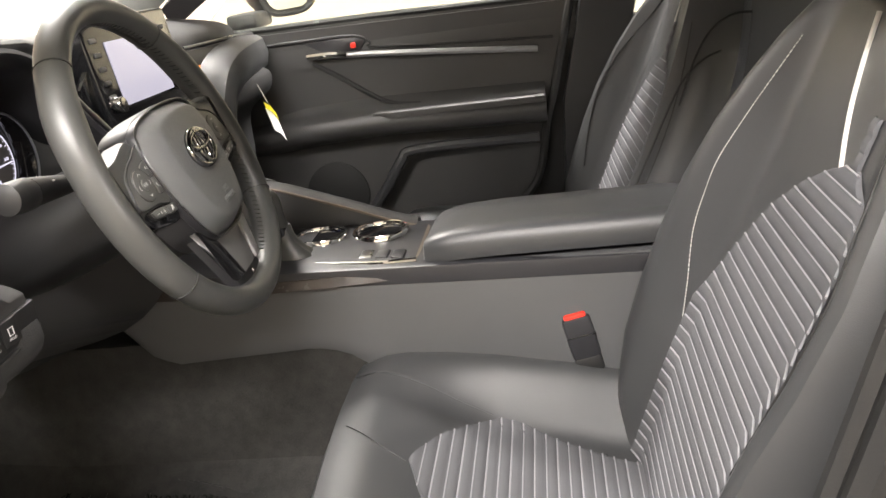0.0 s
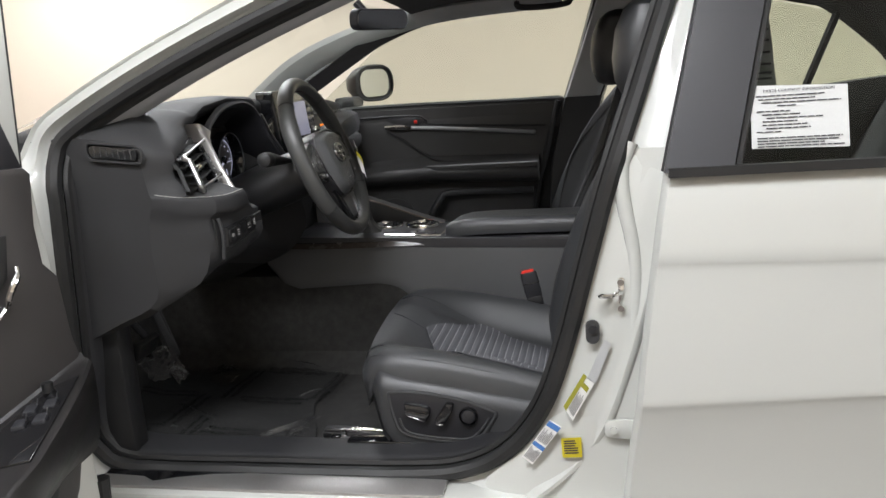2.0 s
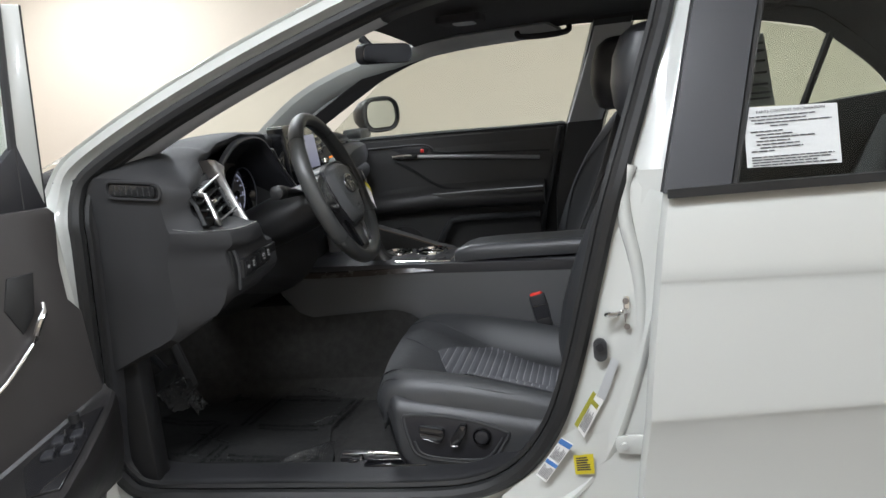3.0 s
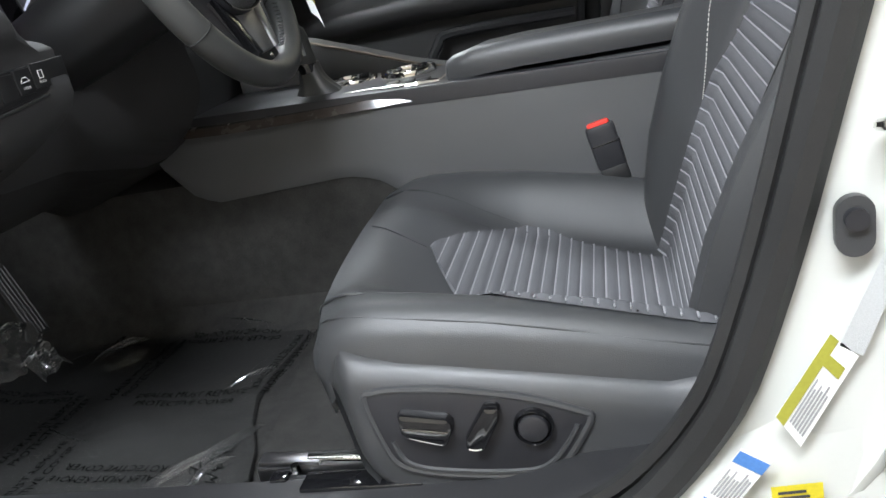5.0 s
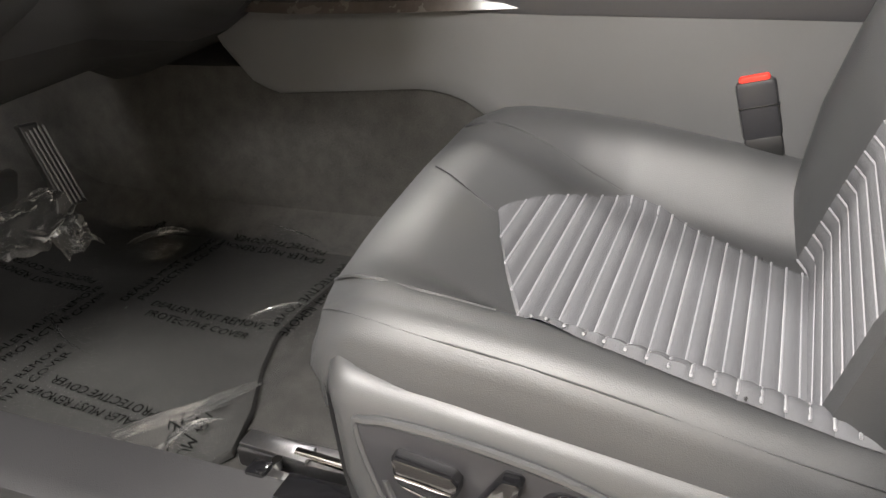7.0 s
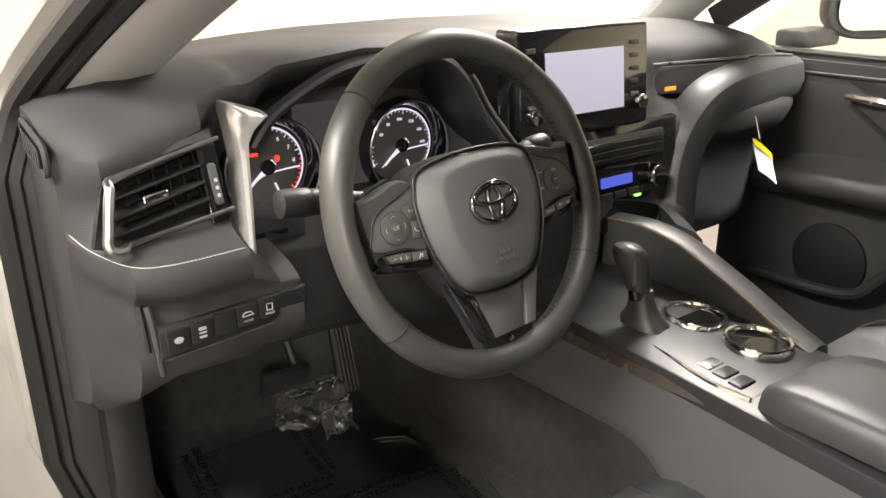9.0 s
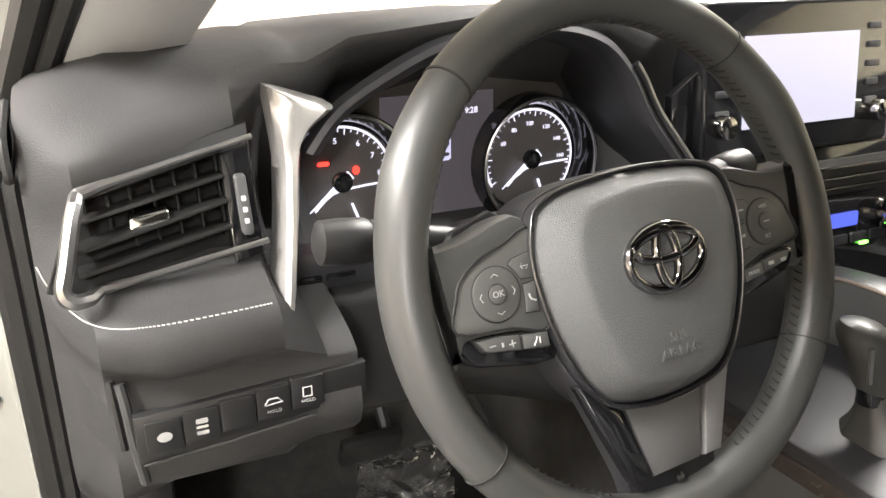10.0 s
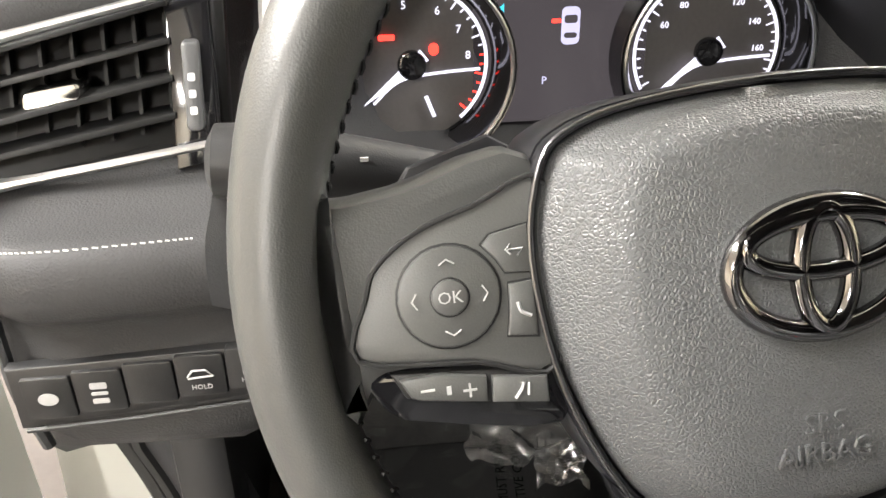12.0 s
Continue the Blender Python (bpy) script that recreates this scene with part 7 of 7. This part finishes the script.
th, at = sticker("yellow_sticker", "yellow warning sticker with fine black print", [(0.546, 0.466), (0.585, 0.469), (0.586, 0.427), (0.548, 0.425)], YELLOW)
bars(th, at, 0.12, 0.85, 0.12, 0.85, 6, INK)
th, at = sticker("tyre_label", "white and yellow tyre pressure label", [(0.553, 0.533), (0.594, 0.601), (0.613, 0.580), (0.570, 0.503)], PAPER)
part("yellow_band", loft([[at(k / 6, 0.0) for k in range(7)], [at(k / 6, 0.30) for k in range(7)]], False, False), OLIVE, th)
bars(th, at, 0.08, 0.7, 0.36, 0.92, 6, PRINT)
part("yellow_box", loft([[at(0.72 + 0.04 * k, 0.30) for k in range(4)], [at(0.72 + 0.04 * k, 0.85) for k in range(4)]], False, False), OLIVE, th)
th, at = sticker("certification_label", "white certification label with blue band", [(0.468, 0.425), (0.526, 0.505), (0.548, 0.490), (0.488, 0.408)], PAPER)
part("blue_band", loft([[at(0.86 + 0.04 * k, 0.0) for k in range(4)], [at(0.86 + 0.04 * k, 1.0) for k in range(4)]], False, False), BLUEINK, th)
part("blue_band", loft([[at(0.36 + 0.03 * k, 0.0) for k in range(4)], [at(0.36 + 0.03 * k, 1.0) for k in range(4)]], False, False), BLUEINK, th)
bars(th, at, 0.05, 0.34, 0.08, 0.95, 8, PRINT)
bars(th, at, 0.5, 0.82, 0.08, 0.95, 8, PRINT)
th, at = sticker("pillar_tape", "grey protective tape strip", [(0.600, 0.590), (0.634, 0.668), (0.647, 0.660), (0.616, 0.580)], PILLAR)

check = thing("door_bracket", "white painted door hinge bracket", "hinge")
by = pillar_y(0.65, 0.49)
part("bracket_plate", slab([(p.x, p.y) for p in smooth_path([(a, b, 0) for a, b in ((0.630, 0.489), (0.638, 0.506), (0.69, 0.507), (0.69, 0.472), (0.638, 0.473))], 3, True)], 0.006, lambda u, v, w: V(u, by - 0.006 - w, v), 0.002), PAINT, check)
part("bracket_bolt", tube([(0.647, by - 0.005, 0.489), (0.647, by - 0.012, 0.489)], 0.007, 12), PAINT, check)

bumper = thing("door_bumper", "black rubber bump stop at the door edge", "bump stop")
part("bumper_pad", slab([(p.x, p.y) for p in smooth_path([(a, b, 0) for a, b in ((0.704, 0.665), (0.706, 0.705), (0.716, 0.730), (0.735, 0.730), (0.735, 0.652), (0.716, 0.652))], 3, True)], 0.014, lambda u, v, w: V(u, -0.832 - w * -1, v), 0.004), RUBBER, bumper)

# ---- label on the rear window ----
wl = thing("window_label", "white parts content label on the rear window", "label")


def wy(u, v, w):
    return V(u, glass_y(v) - 0.002 - w, v)


part("label_sheet", slab([(0.886, 1.014), (1.038, 1.011), (1.042, 1.110), (0.889, 1.116)], 0.0012, lambda u, v, w: wy(u, v, w), 0), DIMMED_PAPER, wl)
WLM = Matrix(((1, 0, 0, 0), (0, 0, -1, 0), (0, 1, 0, 0), (0, 0, 0, 1)))
TILTG = Matrix.Rotation(-math.atan(0.42), 4, "X")
text("heading", "PARTS CONTENT INFORMATION", 0.0075, Matrix.Translation((0.965, glass_y(1.106) - 0.0045, 1.106)) @ TILTG @ WLM, INK, wl, 0.0001)
random.seed(4)
for k, (z, x0, x1) in enumerate(((1.098, 0.897, 1.005), (1.0925, 0.900, 0.990), (1.087, 0.905, 1.030), (1.0815, 0.93, 0.96), (1.073, 0.897, 0.95), (1.0675, 0.905, 0.965), (1.062, 0.912, 1.0), (1.0565, 0.905, 0.96), (1.051, 0.905, 0.975), (1.0455, 0.91, 0.98), (1.040, 0.895, 0.935), (1.030, 0.895, 1.028), (1.0255, 0.895, 1.022), (1.021, 0.895, 1.0), (1.0165, 0.895, 1.03))):
    x = x0
    while x < x1:
        e = min(x1, x + 0.006 + 0.012 * random.random())
        part("print_bar", slab([(x, z - 0.0010), (e, z - 0.0010), (e, z + 0.0010), (x, z + 0.0010)], 0.0003, lambda u, v, w: wy(u, v, w + 0.0018)), INK, wl)
        x = e + 0.0016

ws2 = thing("window_sticker", "grey price sheet on the far rear window", "label")
part("sheet", slab([(1.135, 1.045), (1.247, 1.045), (1.195, 1.295), (1.09, 1.295)], 0.001, lambda u, v, w: V(u, far_y(v) - 0.004 - w, v)), PILLAR, ws2)
for k, z in enumerate((1.26, 1.235, 1.20, 1.16, 1.12, 1.09, 1.07)):
    part("print_bar", slab([(1.105 + 0.21 * (1.295 - z) * 0.8, z), (1.19 + 0.21 * (1.295 - z) * 0.8, z), (1.19 + 0.21 * (1.295 - z) * 0.8, z + 0.008), (1.105 + 0.21 * (1.295 - z) * 0.8, z + 0.008)], 0.0005, lambda u, v, w: V(u, far_y(v) - 0.006 - w, v)), INK, ws2)

# ---- open driver's door ----
door = thing("driver_door", "white driver door standing open with black trim", "car door")
DP, DD, DN = V(-0.348, -1.0, 0), V(-0.349, -0.937, 0), V(0.937, -0.349, 0)


def dd(s, z, w=0.0):
    return DP + DD * s + DN * w + V(0, 0, z)


trim_o = [(0.018, 1.053), (0.028, 0.96), (0.025, 0.89), (0.002, 0.861), (-0.002, 0.80), (-0.006, 0.74), (-0.025, 0.654), (-0.012, 0.60), (0.01, 0.534), (0.033, 0.446), (0.06, 0.39), (0.95, 0.40), (1.0, 0.60), (0.98, 1.08), (0.5, 1.075), (0.1, 1.068), (0.03, 1.066)]
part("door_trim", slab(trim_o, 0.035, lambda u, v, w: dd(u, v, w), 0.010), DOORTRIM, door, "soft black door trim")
part("door_shell", slab([(-0.03, 0.30), (1.02, 0.32), (1.03, 1.05), (0.0, 1.05), (-0.02, 0.70)], 0.13, lambda u, v, w: dd(u, v, w - 0.036), 0.01), PAINT, door, "white painted door shell")
part("window_frame", slab([(0.0, 1.43), (0.043, 1.43), (0.066, 1.184), (0.075, 1.06), (0.024, 1.06)], 0.05, lambda u, v, w: dd(u, v, w - 0.02), 0.005), PAINT, door, "white window frame")
part("frame_seal", tube([dd(0.046, 1.43, -0.015), dd(0.068, 1.184, -0.015), dd(0.075, 1.06, -0.015)], 0.008, 6), RUBBER, door)
part("outer_seal", tube([dd(-0.003, 1.43, -0.03), dd(0.022, 1.06, -0.03)], 0.005, 6), RUBBER, door)
part("mirror_patch", slab([(0.028, 1.06), (0.064, 1.185), (0.16, 1.10), (0.16, 1.06)], 0.02, lambda u, v, w: dd(u, v, w - 0.008), 0.004), SATIN_BLACK, door, "black corner cover")
dg = part("door_glass", slab([(0.05, 1.43), (0.07, 1.06), (0.98, 1.06), (0.8, 1.43)], 0.004, lambda u, v, w: dd(u, v, w - 0.035)), DARKTINT, door, "door window glass")
dg.visible_shadow = False


def arm_z(s0):
    """The height of the sloping armrest along the door."""
    return 0.690 - 0.35 * min(s0, 0.30) - 0.05 * max(0, s0 - 0.30)


def arm_at(s0, w, lift=0.0):
    return dd(s0, arm_z(s0) + lift, w)


arm_rows = []
for s0, w1 in ((-0.015, 0.030), (0.02, 0.062), (0.06, 0.092), (0.13, 0.138), (0.20, 0.178), (0.28, 0.20), (0.40, 0.19), (0.60, 0.15), (0.85, 0.08), (0.93, 0.02)):
    z = arm_z(s0)
    arm_rows.append([dd(s0, z + 0.010, -0.004), dd(s0, z + 0.001, 0.006), dd(s0, z, w1 * 0.45), dd(s0, z - 0.001, w1 - 0.012), dd(s0, z - 0.006, w1 - 0.004), dd(s0, z - 0.016, w1), dd(s0, z - 0.075, w1 * 0.94), dd(s0, z - 0.12, w1 * 0.72), dd(s0, z - 0.16, w1 * 0.35), dd(s0, z - 0.19, -0.004)])
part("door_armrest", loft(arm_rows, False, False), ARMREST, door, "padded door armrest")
sp = part("window_switch_panel", slab([(0.030, 0.050), (0.132, 0.118), (0.206, 0.163), (0.236, 0.112), (0.190, 0.030), (0.075, 0.012)], 0.006, lambda u, v, w: arm_at(u, v, w + 0.004), 0.002), GLOSS, door, "glossy window switch panel")
for i, (a, b) in enumerate(((0.100, 0.066), (0.122, 0.040), (0.134, 0.086), (0.156, 0.058))):
    part("window_switch", slab([(p[0] * 0.83 - p[1] * 0.55 + a, p[0] * 0.55 + p[1] * 0.83 + b) for p in rounded(0.024, 0.024, 0.004)], 0.006, lambda u, v, w: arm_at(u, v, w + 0.008 + 0.05 * (u - 0.12)), 0.002), SATIN_BLACK, sp, "rocker window switch")
    part("switch_lip", tube([arm_at(a - 0.016, b - 0.002, 0.0125), arm_at(a - 0.004, b + 0.014, 0.0125)], 0.0012, 5), SATIN, sp)
part("mirror_knob", tube([arm_at(0.078, 0.026, 0.003), arm_at(0.078, 0.026, 0.020)], 0.010, 14), BLACK_PLASTIC, sp)
part("handle_recess", slab([(0.086, 0.955), (0.098, 0.880), (0.125, 0.850), (0.150, 0.90), (0.135, 0.955)], 0.006, lambda u, v, w: dd(u, v, w + 0.004), 0.003), RUBBER, door, "dark handle recess")
part("door_handle", tube(smooth_path([dd(0.084, 0.898, 0.012), dd(0.090, 0.884, 0.020), dd(0.104, 0.866, 0.022), dd(0.112, 0.846, 0.018), dd(0.113, 0.832, 0.010)], 5), [0.004] * 5 + [0.006] * 11 + [0.004] * 5, 8), CHROME, door, "chrome inner door handle")
part("handle_strip", tube(smooth_path([dd(0.106, 0.838, 0.008), dd(0.143, 0.804, 0.010), dd(0.189, 0.767, 0.010), dd(0.26, 0.735, 0.008), dd(0.5, 0.73, 0.008), dd(0.9, 0.75, 0.006)], 5), 0.0035, 8), CHROME, door, "chrome trim strip")
part("door_check", tube([(-0.592, -0.845, 0.716), (-0.585, -0.95, 0.700)], 0.006, 8), RUBBER, door, "black door check strap")
part("door_speaker", slab(oval(0.17, 0.17, 30, (0.16, 0.49)), 0.006, lambda u, v, w: dd(u, v, w + 0.003), 0.002), RUBBER, door)
part("lower_edge", tube([dd(-0.035, 0.42, -0.05), dd(-0.03, 0.33, -0.05), dd(0.03, 0.30, -0.05)], 0.02, 8), RUBBER, door)

# ---- roof fittings ----
oh = thing("overhead_console", "grey overhead lamp console", "roof lamp")
part("console_plate", slab(rounded(0.13, 0.16, 0.03, c=(0.26, 0.05)), 0.02, lambda u, v, w: V(u, v, 1.415 + w * -1 - 0.02), 0.006), ROOF, oh)
part("lamp_lens", slab(rounded(0.06, 0.10, 0.02, c=(0.27, 0.05)), 0.006, lambda u, v, w: V(u, v, 1.398 + w), 0.002), PILLAR, oh, "pale lamp lens")
for gx0, gy0 in ((0.46, 0.565), (1.15, 0.545)):
    gh = thing("grab_handle", "dark grey folded grab handle", "grab handle", "grab handles")
    part("handle_bar", tube(smooth_path([(gx0 - 0.09, gy0, 1.392), (gx0 - 0.08, gy0 - 0.02, 1.372), (gx0, gy0 - 0.025, 1.366), (gx0 + 0.08, gy0 - 0.02, 1.372), (gx0 + 0.09, gy0, 1.392)], 5), 0.010, 8), ROOF, gh)
rear_seat = thing("rear_seat", "dark leather rear bench seat", "car seat")
part("bench_back", loft([[V(x + dx0, y, z) for y in (-0.68, -0.64, -0.2, 0.2, 0.64, 0.68)] for x, dx0, z in ((1.30, 0, 0.42), (1.38, 0, 0.60), (1.50, 0, 0.85), (1.57, 0, 0.98), (1.64, 0, 1.0), (1.75, 0, 0.98))], False, False), LEATHER, rear_seat, "bench backrest")
part("bench_cushion", box((1.15, 0, 0.42), (0.45, 1.34, 0.14), 0.04), LEATHER, rear_seat)
for y in (-0.38, 0.0, 0.38):
    part("headrest", box((1.60, y, 1.03), (0.09, 0.24, 0.12), 0.03), LEATHER, rear_seat)
